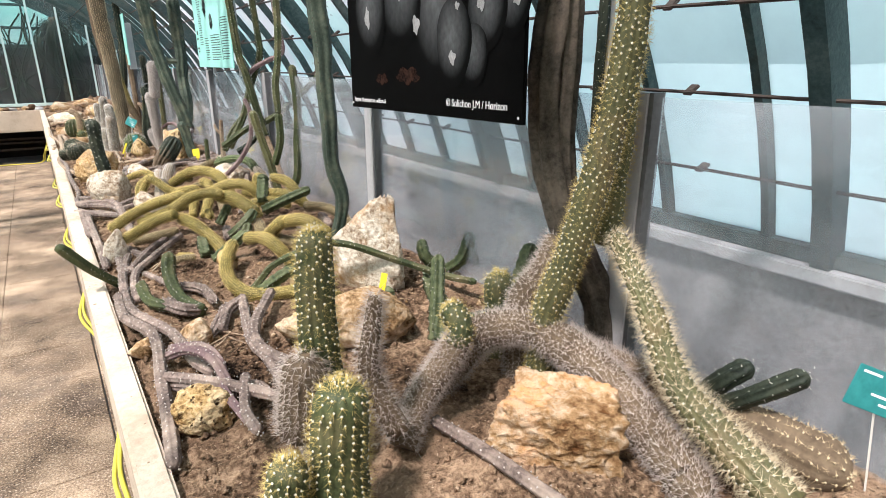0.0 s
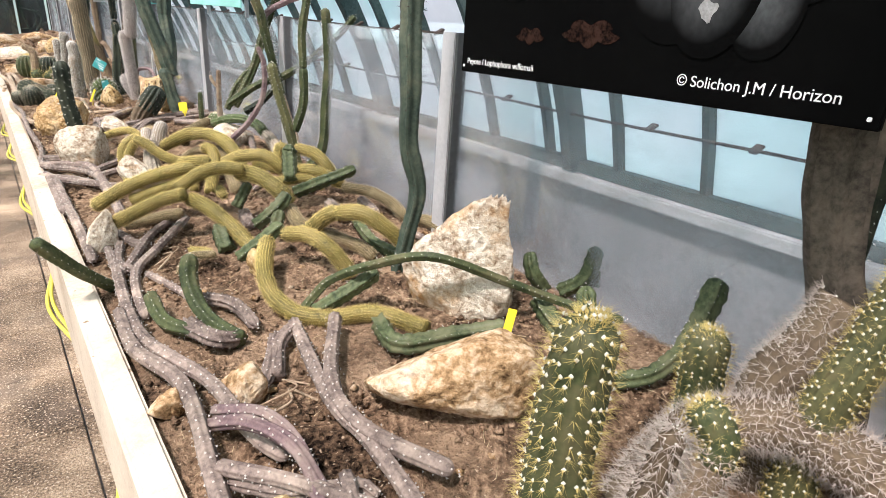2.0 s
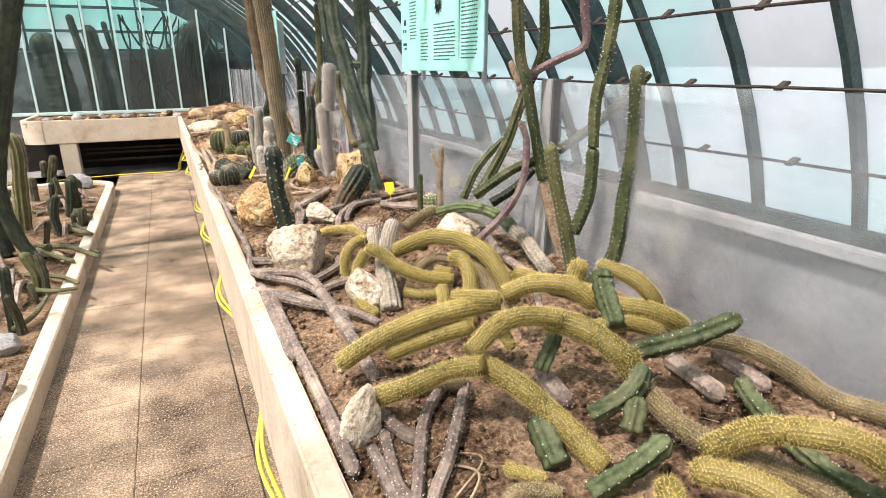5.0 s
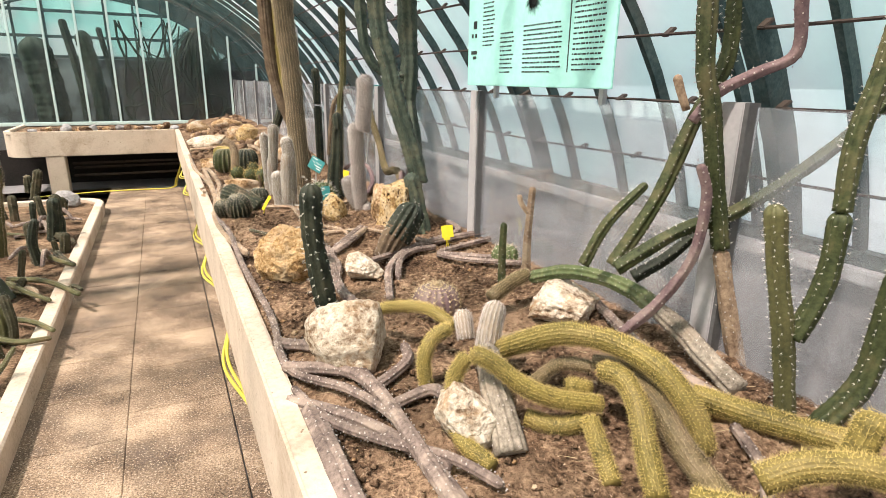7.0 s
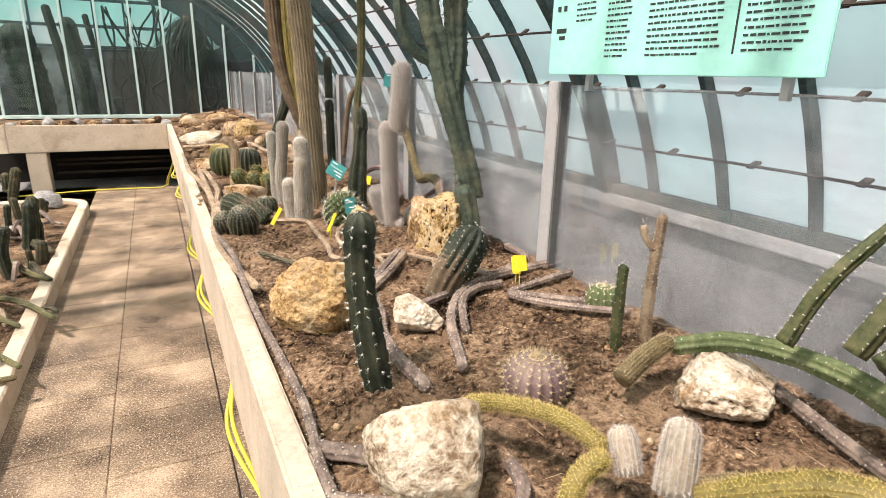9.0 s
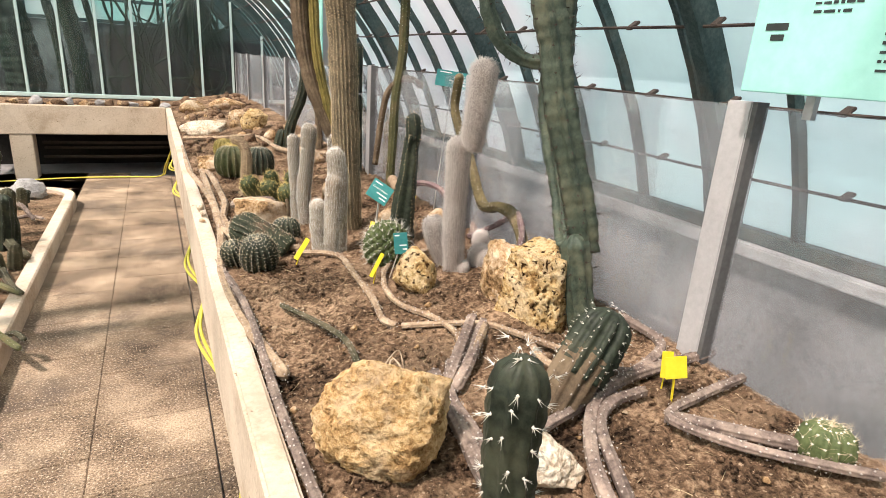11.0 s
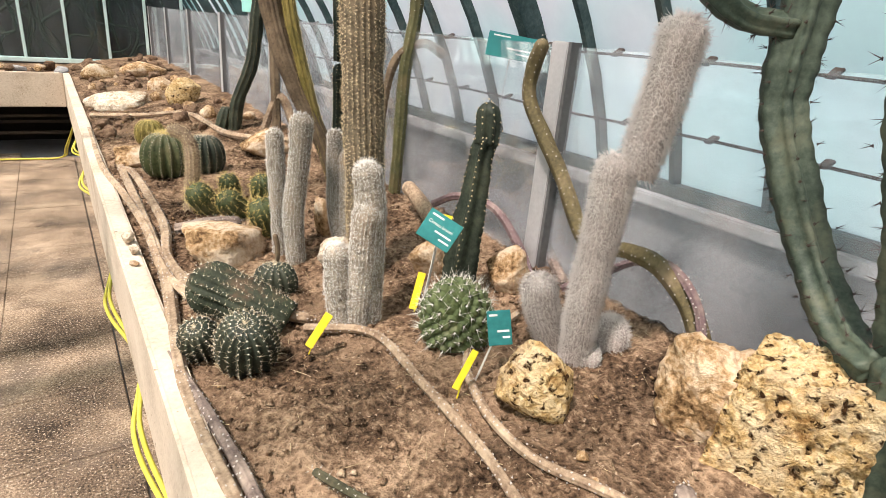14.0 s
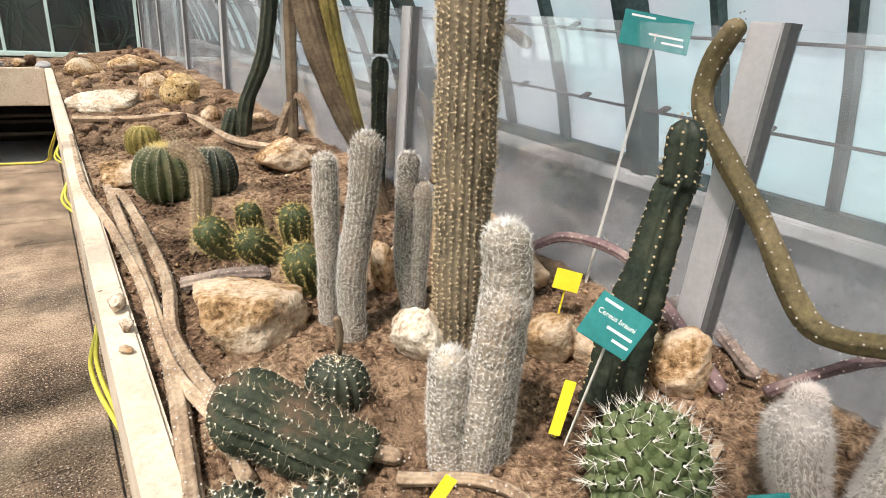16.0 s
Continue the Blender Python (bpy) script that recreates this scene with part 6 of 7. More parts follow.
stem(p, [(0.352, 6.773, 0.944), (0.486, 6.652, 0.958), (0.486, 6.402, 0.958), (0.476, 6.180, 0.957), (0.455, 6.035, 0.955), (0.476, 5.978, 0.957)], (0.0107, 0.0107), S_TAN, 6, 0.25, 'corky')
stem(p, [(0.849, 6.525, 0.998), (0.643, 6.455, 0.976), (0.555, 6.294, 0.966), (0.540, 6.118, 0.964), (0.601, 5.958, 0.971), (0.612, 5.842, 0.972), (0.574, 5.733, 0.968)], (0.0093, 0.0093), S_TAN, 6, 0.25, 'corky')
stem(p, [(0.490, 5.966, 0.959), (0.616, 5.911, 0.973), (0.716, 5.852, 0.984), (0.776, 5.736, 0.990), (0.845, 5.575, 0.998)], (0.0091, 0.0091), S_TAN, 6, 0.25, 'corky')
stem(p, [(0.703, 5.832, 0.992), (0.596, 5.709, 0.981), (0.538, 5.644, 0.964)], (0.0128, 0.0128), S_TAN, 6, 0.25, 'corky')
stem(p, [(0.786, 5.731, 0.991), (0.752, 5.624, 0.988), (0.754, 5.560, 0.988)], (0.0104, 0.0104), S_TAN, 6, 0.25, 'corky')
stem(p, [(0.289, 6.911, 0.937), (0.380, 6.808, 0.947)], (0.0147, 0.0147), S_TAN, 6, 0.25, 'corky')
stem(p, [(0.578, 5.361, 0.979), (0.789, 5.406, 1.002), (1.051, 5.486, 1.031), (1.099, 5.690, 1.026)], (0.0139, 0.0139), S_GREY, 6, 0.25, 'corky')
stem(p, [(1.116, 5.285, 1.038), (0.968, 5.282, 1.021), (0.845, 5.257, 1.008), (0.894, 5.131, 1.013), (0.979, 5.020, 1.023), (1.061, 4.932, 1.032)], (0.0111, 0.0111), S_GREY, 6, 0.25, 'corky')
stem(p, [(0.879, 5.368, 1.002), (0.776, 5.362, 1.000), (0.696, 5.312, 0.992), (0.637, 5.203, 0.985), (0.603, 5.117, 0.971)], (0.0135, 0.0135), S_GREY, 6, 0.25, 'corky')
stem(p, [(0.716, 5.866, 0.984), (0.585, 5.697, 0.979), (0.474, 5.580, 0.967)], (0.0166, 0.0166), S_GREY, 6, 0.25, 'corky')
stem(p, [(0.527, 5.716, 0.963), (0.458, 5.562, 0.965), (0.438, 5.388, 0.963), (0.387, 5.232, 0.948)], (0.0118, 0.0118), S_GREY, 6, 0.25, 'corky')
stem(p, [(0.859, 5.530, 1.000), (0.899, 5.447, 1.004), (1.012, 5.445, 1.016)], (0.0124, 0.0124), S_GREY, 6, 0.25, 'corky')
stem(p, [(0.300, 5.767, 0.938), (0.316, 5.958, 0.940), (0.269, 6.121, 0.935), (0.194, 6.302, 0.926)], (0.0101, 0.0074), S_LOW, 6, 0.25, 'dots')
stem(p, [(0.151, 6.908, 0.922), (0.140, 7.079, 0.930), (0.104, 7.314, 0.926), (0.109, 7.742, 0.927), (0.085, 8.243, 0.924), (0.047, 8.774, 0.920), (0.053, 9.869, 0.911)], (0.0144, 0.0144), S_TAN, 6, 0.25, 'corky')
stem(p, [(0.161, 6.976, 0.923), (0.161, 7.083, 0.933), (0.131, 7.399, 0.929), (0.172, 7.778, 0.934), (0.160, 8.528, 0.933), (0.114, 8.641, 0.928)], (0.0165, 0.0165), S_TAN, 6, 0.25, 'corky')
stem(p, [(0.094, 10.376, 0.915), (0.375, 10.099, 0.956), (0.681, 10.023, 0.980), (0.749, 9.139, 0.997), (1.013, 8.738, 1.026)], (0.0187, 0.0187), S_TAN, 6, 0.25, 'corky')
settle(p)

# crumbs of stone on the planter rim
for k, (x, y, w) in enumerate(((0.040, 7.62, 0.075), (0.045, 7.50, 0.060), (0.030, 7.40, 0.040))):
    stone((x, y, 0.921), (w, w * 0.6, w * 0.5), 80 + 25 * k, R_PALE, 60 + k, "small pale limestone crumb lying on the planter rim", fine=2, sharp=0.8, sink=0.02)

# ---- boards, labels, hose, debris ----
M_BLACK = surface("black_board", [(0.0008, 0.0008, 0.0008), (0.002, 0.002, 0.002)], 3, 40, 0.6, 0.0)
M_BLACK.node_tree.nodes["Principled BSDF"].inputs["Specular IOR Level"].default_value = 0.03
M_TEXT = surface("white_print", [(0.75, 0.75, 0.75), (0.85, 0.85, 0.85)], 3, 40, 0.6, 0.0)
M_INK = surface("dark_print", [(0.02, 0.03, 0.03), (0.04, 0.05, 0.05)], 3, 40, 0.6, 0.0)
M_AQUA = surface("aqua_board", [(0.30, 0.66, 0.60), (0.38, 0.76, 0.70)], 1.5, 30, 0.35, 0.02)
M_YELLOW = surface("yellow_plastic", [(0.78, 0.62, 0.02), (0.88, 0.74, 0.05)], 8, 60, 0.45, 0.05)
M_TEAL = surface("blue_green_plastic", [(0.025, 0.18, 0.185), (0.045, 0.26, 0.26)], 8, 60, 0.35, 0.05)
M_STAKE = surface("pale_stake", [(0.55, 0.52, 0.48), (0.70, 0.68, 0.62)], 8, 60, 0.6, 0.1)
R_GREY = surface("grey_limestone", [(0.16, 0.15, 0.15), (0.34, 0.33, 0.33), (0.48, 0.47, 0.46)], 9, 60, 0.9, 0.9, depth=0.012)


def lobe_print(n, l, p):
    """Printed grey of one rounded cactus body: pale at its upper middle, dark at its rim."""
    co = n.new("ShaderNodeTexCoord").outputs["Object"]
    mp = n.new("ShaderNodeMapping")
    mp.inputs["Location"].default_value = (0.1, -0.2, 0)
    l.new(co, mp.inputs["Vector"])
    d = n.new("ShaderNodeVectorMath")
    d.operation = "LENGTH"
    l.new(mp.outputs[0], d.inputs[0])
    g = ramp(n, l, d.outputs["Value"], [(0.0, (0.095, 0.10, 0.103)), (0.6, (0.045, 0.047, 0.049)), (1.0, (0.002, 0.002, 0.002))])
    fine = node(n, "ShaderNodeTexNoise", Scale=5.0, Detail=4.0)
    l.new(co, fine.inputs["Vector"])
    c = mixc(n, l, 0.45, g, ramp(n, l, fine.outputs[0], [(0.35, (0.3, 0.3, 0.3)), (0.65, (1, 1, 1))]), "MULTIPLY")
    l.new(c, p.inputs["Base Color"])
    p.inputs["Roughness"].default_value = 0.6
    p.inputs["Specular IOR Level"].default_value = 0.03


M_TUFT = surface("pale_grey_print", [(0.16, 0.16, 0.16), (0.34, 0.34, 0.34)], 60, 200, 0.6, 0.0, spec=0.03)
M_LOBE = shader("grey_photo_print", lobe_print)
M_RUST = surface("rusty_print", [(0.002, 0.001, 0.001), (0.030, 0.015, 0.011)], 40, 120, 0.6, 0.0, spec=0.03, low=0.46, high=0.62)


def lettering(name, text, size, m, material, parent):
    """Raised flat letters in Blender's own font."""
    cu = bpy.data.curves.new(name, "FONT")
    cu.body, cu.size, cu.extrude = text, size, 0.0003
    tmp = bpy.data.objects.new(name, cu)
    scene.collection.objects.link(tmp)
    me = bpy.data.meshes.new_from_object(tmp)
    bpy.data.objects.remove(tmp)
    me.materials.append(material)
    ob = new(name, me)
    ob.parent = parent
    ob.matrix_parent_inverse = parent.matrix_basis.inverted()
    ob.matrix_basis = m
    return ob


# photo board: local x towards the viewer's right, local y up
board_m = Matrix.Translation((0.852, 2.420, 1.606)) @ Matrix(((-0.052, 0, -0.9986, 0), (-0.9986, 0, 0.052, 0), (0, 1, 0, 0), (0, 0, 0, 1))) @ pose(0, 0, 0, 0, 0, 1.1)
board = thing("photo_board", board_m.translation, "black photo board with a grey cactus picture and white captions", "board")


def onboard(ob, m=board_m, parent=None):
    ob.parent = parent or board
    ob.matrix_parent_inverse = (parent or board).matrix_basis.inverted()
    ob.matrix_basis = m
    return ob


onboard(block("panel", 0, 0.90, 0, 0.62, -0.010, 0.0, M_BLACK, bevel=0.002))
LOBES = ((0.684, 0.326, 0.160, 0.125), (0.861, 0.272, 0.120, 0.195), (0.766, 0.242, 0.146, 0.186), (0.566, 0.261, 0.232, 0.346),
         (0.373, 0.300, 0.222, 0.247), (0.176, 0.285, 0.205, 0.260), (0.720, 0.144, 0.112, 0.140), (0.634, 0.175, 0.154, 0.208))
for k, (cx, cy, w, hh) in enumerate(LOBES):
    seg = 36
    vs = [(math.cos(a) * (1 + 0.05 * math.sin(3 * a + k)), math.sin(a), 0) for a in np.linspace(0, 2 * math.pi, seg, endpoint=False)] + [(0, 0, 0)]
    lob = raw("picture_body", vs, [(i, (i + 1) % seg, seg) for i in range(seg)], M_LOBE)
    onboard(lob, board_m @ Matrix.Translation((cx, cy, 0.0012 + 0.0002 * k)) @ Matrix.Diagonal((w / 2, hh / 2, 1, 1)))
for cx, cy, w, hh in ((0.398, 0.100, 0.125, 0.041), (0.236, 0.090, 0.074, 0.028)):
    vs = [(cx + 0.5 * w * math.cos(a) * (1 + 0.22 * math.sin(5 * a + cx * 40)), cy + 0.5 * hh * math.sin(a) * (1 + 0.3 * math.sin(7 * a)), 0.0012) for a in np.linspace(0, 2 * math.pi, 40, endpoint=False)] + [(cx, cy, 0.0012)]
    onboard(raw("picture_stone", vs, [(i, (i + 1) % 40, 40) for i in range(40)], M_RUST))
for cx, cy, w, hh in ((0.361, 0.314, 0.031, 0.039), (0.156, 0.266, 0.033, 0.058), (0.455, 0.227, 0.035, 0.045), (0.573, 0.296, 0.022, 0.035), (0.631, 0.141, 0.029, 0.032), (0.653, 0.256, 0.018, 0.017), (0.749, 0.258, 0.025, 0.041), (0.876, 0.253, 0.035, 0.030), (0.696, 0.309, 0.049, 0.041), (0.659, 0.312, 0.025, 0.020)):
    vs = [(cx + 0.5 * w * math.cos(a) * (1 + 0.3 * math.sin(3 * a + cx * 30)), cy + 0.5 * hh * math.sin(a) * (1 + 0.25 * math.sin(4 * a)), 0.0036) for a in np.linspace(0, 2 * math.pi, 18, endpoint=False)] + [(cx, cy, 0.0036)]
    onboard(raw("picture_tuft", vs, [(i, (i + 1) % 18, 18) for i in range(18)], M_TUFT))
lettering("caption", "Peyote / Lophophora williamsii", 0.0185, board_m @ pose(0.026, 0.020, 0.002), M_TEXT, board)
lettering("credit", "© Solichon J.M / Horizon", 0.0245, board_m @ pose(0.60, 0.028, 0.002), M_TEXT, board)
for x, y in ((0.012, 0.014), (0.886, 0.014)):
    onboard(block("screw", x - 0.003, x + 0.003, y - 0.003, y + 0.003, 0.0, 0.003, M_TEXT, bevel=0.001))
for x in (0.06, 0.84):
    onboard(block("hanger", x - 0.008, x + 0.008, 0.50, 0.55, -0.30, -0.010, M_ALU))
    onboard(block("upright", x - 0.008, x + 0.008, 0.06, 0.55, -0.31, -0.295, M_ALU))

# aqua information board
sign_m = Matrix.Translation((1.046, 5.412, 1.708)) @ Matrix(((0, 0, -1, 0), (-1, 0, 0, 0), (0, 1, 0, 0), (0, 0, 0, 1)))
sign = thing("information_board", sign_m.translation, "aqua information board with dark printed columns of text", "sign")


def onsign(ob):
    return onboard(ob, sign_m, sign)


onsign(block("panel", 0, 0.912, 0, 0.60, -0.008, 0.0, M_AQUA, bevel=0.002))
rnd = random.Random(5)
rows = bmesh.new()
for x0, x1, y0, y1 in ((0.125, 0.215, 0.155, 0.56), (0.265, 0.36, 0.05, 0.195), (0.425, 0.655, 0.05, 0.215), (0.715, 0.865, 0.055, 0.31)):
    y = y0
    while y < y1:
        x = x0
        while x < x1 - 0.01:
            w = min(rnd.uniform(0.004, 0.022), x1 - x)
            box(rows, x, x + w, y, y + 0.0046 + rnd.uniform(0, 0.0012), 0.0005, 0.0011)
            x += w + rnd.uniform(0.003, 0.0055)
            if y < y0 + 0.01 and x > x0 + 0.7 * (x1 - x0):
                break
        y += 0.0158
tagged(onsign(part("print", rows, M_INK, None)), kind="stuff")
onsign(block("divider", 0.692, 0.697, 0.05, 0.30, 0.0005, 0.0012, M_INK))
for cx, cy, n, r in ((0.475, 0.300, 90, 0.060), (0.33, 0.40, 60, 0.085)):
    a = np.linspace(0, 2 * math.pi, n, endpoint=False)
    roots = np.stack([cx + 0.006 * np.cos(a), cy + 0.006 * np.sin(a), np.full(n, 0.0008)], 1)
    ways = np.stack([np.cos(a), np.sin(a), 0 * a], 1)
    nv, nf = needles(roots, ways, r * RNG.uniform(0.5, 1.0, n), 0.0016)
    onsign(quick("plant_drawing", nv, nf, M_INK, None, smooth=False))
for x, y, w, h in ((0.045, 0.225, 0.03, 0.03), (0.03, 0.19, 0.016, 0.016), (0.06, 0.19, 0.016, 0.016), (0.03, 0.125, 0.05, 0.014), (0.045, 0.105, 0.03, 0.012)):
    onsign(block("emblem", x, x + w, y, y + h, 0.0005, 0.0012, M_INK, bevel=0.0002))
for x in (0.12, 0.79):
    onsign(block("bracket", x - 0.01, x + 0.01, -0.05, 0.5, -0.085, -0.068, M_ALU))
    onsign(block("bracket_arm", x - 0.01, x + 0.01, 0.30, 0.33, -0.068, -0.008, M_ALU))
far_m = Matrix.Translation((1.02, 9.75, 1.70)) @ Matrix(((0, 0, -1, 0), (-1, 0, 0, 0), (0, 1, 0, 0), (0, 0, 0, 1)))
far_sign = thing("information_board", far_m.translation, "small aqua board fixed above the screen far along", "sign")
onboard(block("panel", 0, 0.80, 0, 0.60, -0.008, 0.0, M_AQUA, bevel=0.002), far_m, far_sign)
for x in (0.12, 0.68):
    onboard(block("bracket", x - 0.01, x + 0.01, -0.05, 0.5, -0.09, -0.008, M_ALU), far_m, far_sign)


def plant_label(foot, head, w, h, az, roll, material, label, text):
    """A label plate on a thin stake."""
    ob = thing("plant_label", foot, label, "plant label")
    a, b = Vector(foot), Vector(head)
    d = b - a
    m = Matrix.Translation(a) @ d.to_track_quat("Z", "Y").to_matrix().to_4x4()
    thin = material is M_YELLOW
    half = 0.009 if d.length > 0.4 else 0.0045
    s = block("stake", -half, half, -0.0015, 0.0015, 0, d.length, M_YELLOW if thin else M_STAKE, bevel=0.0006)
    s.parent, s.matrix_basis = ob, Matrix.Translation(-a) @ m
    pm = Matrix.Translation(b - a) @ pose(0, 0, 0, 0, 0, az) @ pose(0, 0, 0, 78, 0, 0) @ pose(0, 0, 0, 0, 0, roll)
    p = block("plate", -w / 2, w / 2, -h / 2, h / 2, 0.002, 0.0045, material, bevel=0.001)
    p.parent, p.matrix_basis = ob, pm
    if text is not None:
        for y, x0, x1 in ((0.34, -0.4, -0.05), (-0.12, -0.1, 0.4), (-0.30, 0.1, 0.42)):
            q = block("print_line", x0 * w, x1 * w, y * h, y * h + h * 0.06, 0.0046, 0.005, M_TEXT)
            q.parent, q.matrix_basis = p, Matrix.Identity(4)
    if text:
        t = lettering("lettering", text, w * 0.13, Matrix.Identity(4), M_TEXT, p)
        t.matrix_parent_inverse = Matrix.Identity(4)
        t.matrix_basis = Matrix.Translation((-w * 0.40, h * 0.08, 0.005))
    return ob


# yellow hose slung under the rim
hose = thing("garden_hose", (-0.03, 6, 0.3), "yellow garden hose slung in loops below the planter rim", "hose")
for off in (0.0, 0.02):
    pts = []
    y = 1.2
    while y < 12.6:
        low = max(math.exp(-((y - c) / (0.22 if y > c else 0.5)) ** 2) for c in (2.5, 4.1, 5.75, 7.2, 8.2, 10.3, 11.5))
        pts.append((0.040 - (0.058 + off) * low, y, 0.530 - 0.075 * low - off * (0.5 + 0.6 * low)))
        y += 0.11
    pts += [(-0.05 - off, 12.85, 0.2), (-0.12 - off, 13.08 - off, 0.03), (-0.5, 13.12 - off, 0.018), (-1.1, 13.14 - off, 0.018), (-1.9, 13.0 - off, 0.018)]
    path = spline(pts, 0.05)
    h = raw("hose_run", *sweep(path, [0.0080] * len(path), 10), M_HOSE, smooth=True)
    h.parent = hose
    h.matrix_parent_inverse = hose.matrix_basis.inverted()

# lumps, grit and straw on the soil
def scatter_stuff():
    g = np.random.default_rng(3)
    n = 16000
    x, y = g.uniform(0.08, 1.10, n), g.uniform(0.7, 10.5, n)
    z = np.array([ground_height(a, b) for a, b in zip(x, y)])
    s = 0.0025 + 0.011 * g.random(n) ** 4
    oct_v = np.array(((1, 0, 0), (-1, 0, 0), (0, 1, 0), (0, -1, 0), (0, 0, 0.8), (0, 0, -0.8)))
    oct_f = np.array(((0, 2, 4), (2, 1, 4), (1, 3, 4), (3, 0, 4), (2, 0, 5), (1, 2, 5), (3, 1, 5), (0, 3, 5)))
    v = oct_v[None] * s[:, None, None] * g.uniform(0.6, 1.4, (n, 6, 1)) + np.stack([x, y, z + 0.008], 1)[:, None]
    f = oct_f[None] + 6 * np.arange(n)[:, None, None]
    tagged(quick("soil_lumps", v.reshape(-1, 3), f.reshape(-1, 3), M_SOIL, None, "brown soil lumps strewn over the bed", smooth=False), category="soil", kind="stuff")
    n = 900
    x, y = g.uniform(0.1, 1.08, n), g.uniform(0.7, 9.5, n)
    z = np.array([ground_height(a, b) for a, b in zip(x, y)]) + 0.012
    a = g.uniform(0, 2 * math.pi, n)
    w = np.stack([np.cos(a), np.sin(a), g.uniform(-0.1, 0.25, n)], 1)
    v, f = needles(np.stack([x, y, z], 1), w, g.uniform(0.015, 0.06, n), 0.0009)
    tagged(quick("dry_straw", v, f, T_TAN, None, "dry straw and dead spines on the soil", smooth=False), category="straw", kind="stuff")
    n = 700
    x, y = g.uniform(0.1, 1.08, n), g.uniform(0.7, 10.5, n)
    z = np.array([ground_height(a, b) for a, b in zip(x, y)]) + 0.008
    s = 0.003 + 0.012 * g.random(n) ** 3
    v = oct_v[None] * s[:, None, None] * g.uniform(0.6, 1.4, (n, 6, 1)) + np.stack([x, y, z], 1)[:, None]
    f = oct_f[None] + 6 * np.arange(n)[:, None, None]
    tagged(quick("pale_grit", v.reshape(-1, 3), f.reshape(-1, 3), R_BROWN, None, "small stone chips scattered over the soil", smooth=False), category="gravel", kind="stuff")


scatter_stuff()

R_LAVA = surface("brown_lava_stone", [(0.03, 0.018, 0.012), (0.13, 0.08, 0.05), (0.30, 0.20, 0.13)], 11, 60, 0.95, 1.0, depth=0.015)
# stones and low plants of the cross bed
for k in range(22):
    r = random.Random(k)
    stone((-2.0 + 0.095 * k, Y1 + 0.18 + r.uniform(0, 0.5), 0.885), (r.uniform(0.08, 0.2), r.uniform(0.08, 0.16), r.uniform(0.05, 0.12)), r.uniform(0, 180),
          (R_LAVA, R_GREY, R_LAVA, R_BROWN)[k % 4], 200 + k, "rough brown and grey stone in the cross bed", fine=2, rough=0.5, sharp=0.9)
for k in range(90):
    r = random.Random(500 + k)
    x, y = r.uniform(0.13, 1.02), r.uniform(9.3, 14.3)
    s = r.uniform(0.04, 0.12)
    stone((x, y, ground_height(x, y) - 0.005), (s * r.uniform(0.9, 1.5), s, s * r.uniform(0.5, 0.9)), r.uniform(0, 180),
          (R_LAVA, R_LAVA, R_BROWN, R_LAVA, R_LAVA, R_LAVA)[k % 6], 300 + k, "rough brown lava stone at the end of the bed", fine=2, rough=0.45, sharp=0.85)

# house beyond the partition
L_DARK = skin("dark_leaf", (0.035, 0.05, 0.03), (0.012, 0.02, 0.012))
palm = thing("yucca_tree", (0.55, 15.5, 0.0), "dark yucca with drooping strap leaves behind the partition", "tree")
trunk_path = spline([(0, 0, 0), (0.05, 0.02, 1.4), (0, 0, 2.6)], 0.1)
raw("trunk", *sweep(trunk_path, np.linspace(0.09, 0.07, len(trunk_path)), 10), S_BROWN, palm, smooth=True)
lv, lf = [], []
r = np.random.default_rng(11)
for k in range(520):
    a, out_, up_ = r.uniform(0, 2 * math.pi), r.uniform(0.1, 0.9), r.uniform(-0.1, 0.1)
    c = np.array((0, 0, 2.6 + r.uniform(-0.3, 0.0)))
    d = np.array((math.cos(a), math.sin(a) * 0.5, 0))
    sd = np.array((-math.sin(a), math.cos(a), 0)) * 0.015
    b = len(lv)
    drop = r.uniform(0.4, 1.1)
    for i in range(6):
        t = i / 5
        p = c + d * out_ * t + np.array((0, 0, up_ * t - drop * t * t))
        lv += [p - sd * (1 - 0.8 * t), p + sd * (1 - 0.8 * t)]
    lf += [(b + 2 * i, b + 2 * i + 1, b + 2 * i + 3, b + 2 * i + 2) for i in range(5)]
tagged(quick("leaf_crown", lv, lf, L_DARK, palm), kind="stuff")
for k, (x, y, hgt, wd) in enumerate(((-1.95, 15.7, 2.35, 0.26), (-1.5, 16.2, 2.7, 0.07), (-1.2, 15.9, 2.5, 0.13), (-0.95, 16.4, 2.6, 0.05))):
    pl = plant("dark_column_plant", None, "dark tall column plant behind the partition glass")
    stem(pl, [(x, y, 0), (x + 0.05, y, hgt * 0.5), (x - 0.12, y, hgt)], wd, L_DARK, 8, 0.2)
    settle(pl)
for k, pts in enumerate(([(0.05, 15.2, 0.9), (-0.15, 15.15, 1.5), (0.1, 15.2, 2.2), (0.05, 15.2, 2.7)], [(0.3, 15.2, 0.9), (0.45, 15.1, 1.3), (0.2, 15.2, 1.9), (0.3, 15.2, 2.6)],
                         [(0.75, 15.2, 1.9), (0.9, 15.1, 1.2), (0.6, 15.15, 1.05), (0.35, 15.2, 1.4)], [(0.9, 15.2, 0.9), (1.0, 15.15, 1.4), (0.8, 15.2, 2.0), (0.85, 15.2, 2.6)], [(-0.2, 15.2, 0.9), (-0.1, 15.2, 1.5), (-0.3, 15.2, 2.4)])):
    pl = plant("hanging_vine", None, "thin dark bare vine hanging behind the partition", "vine")
    stem(pl, pts, 0.012, L_DARK, 5, 0.1)
    settle(pl)

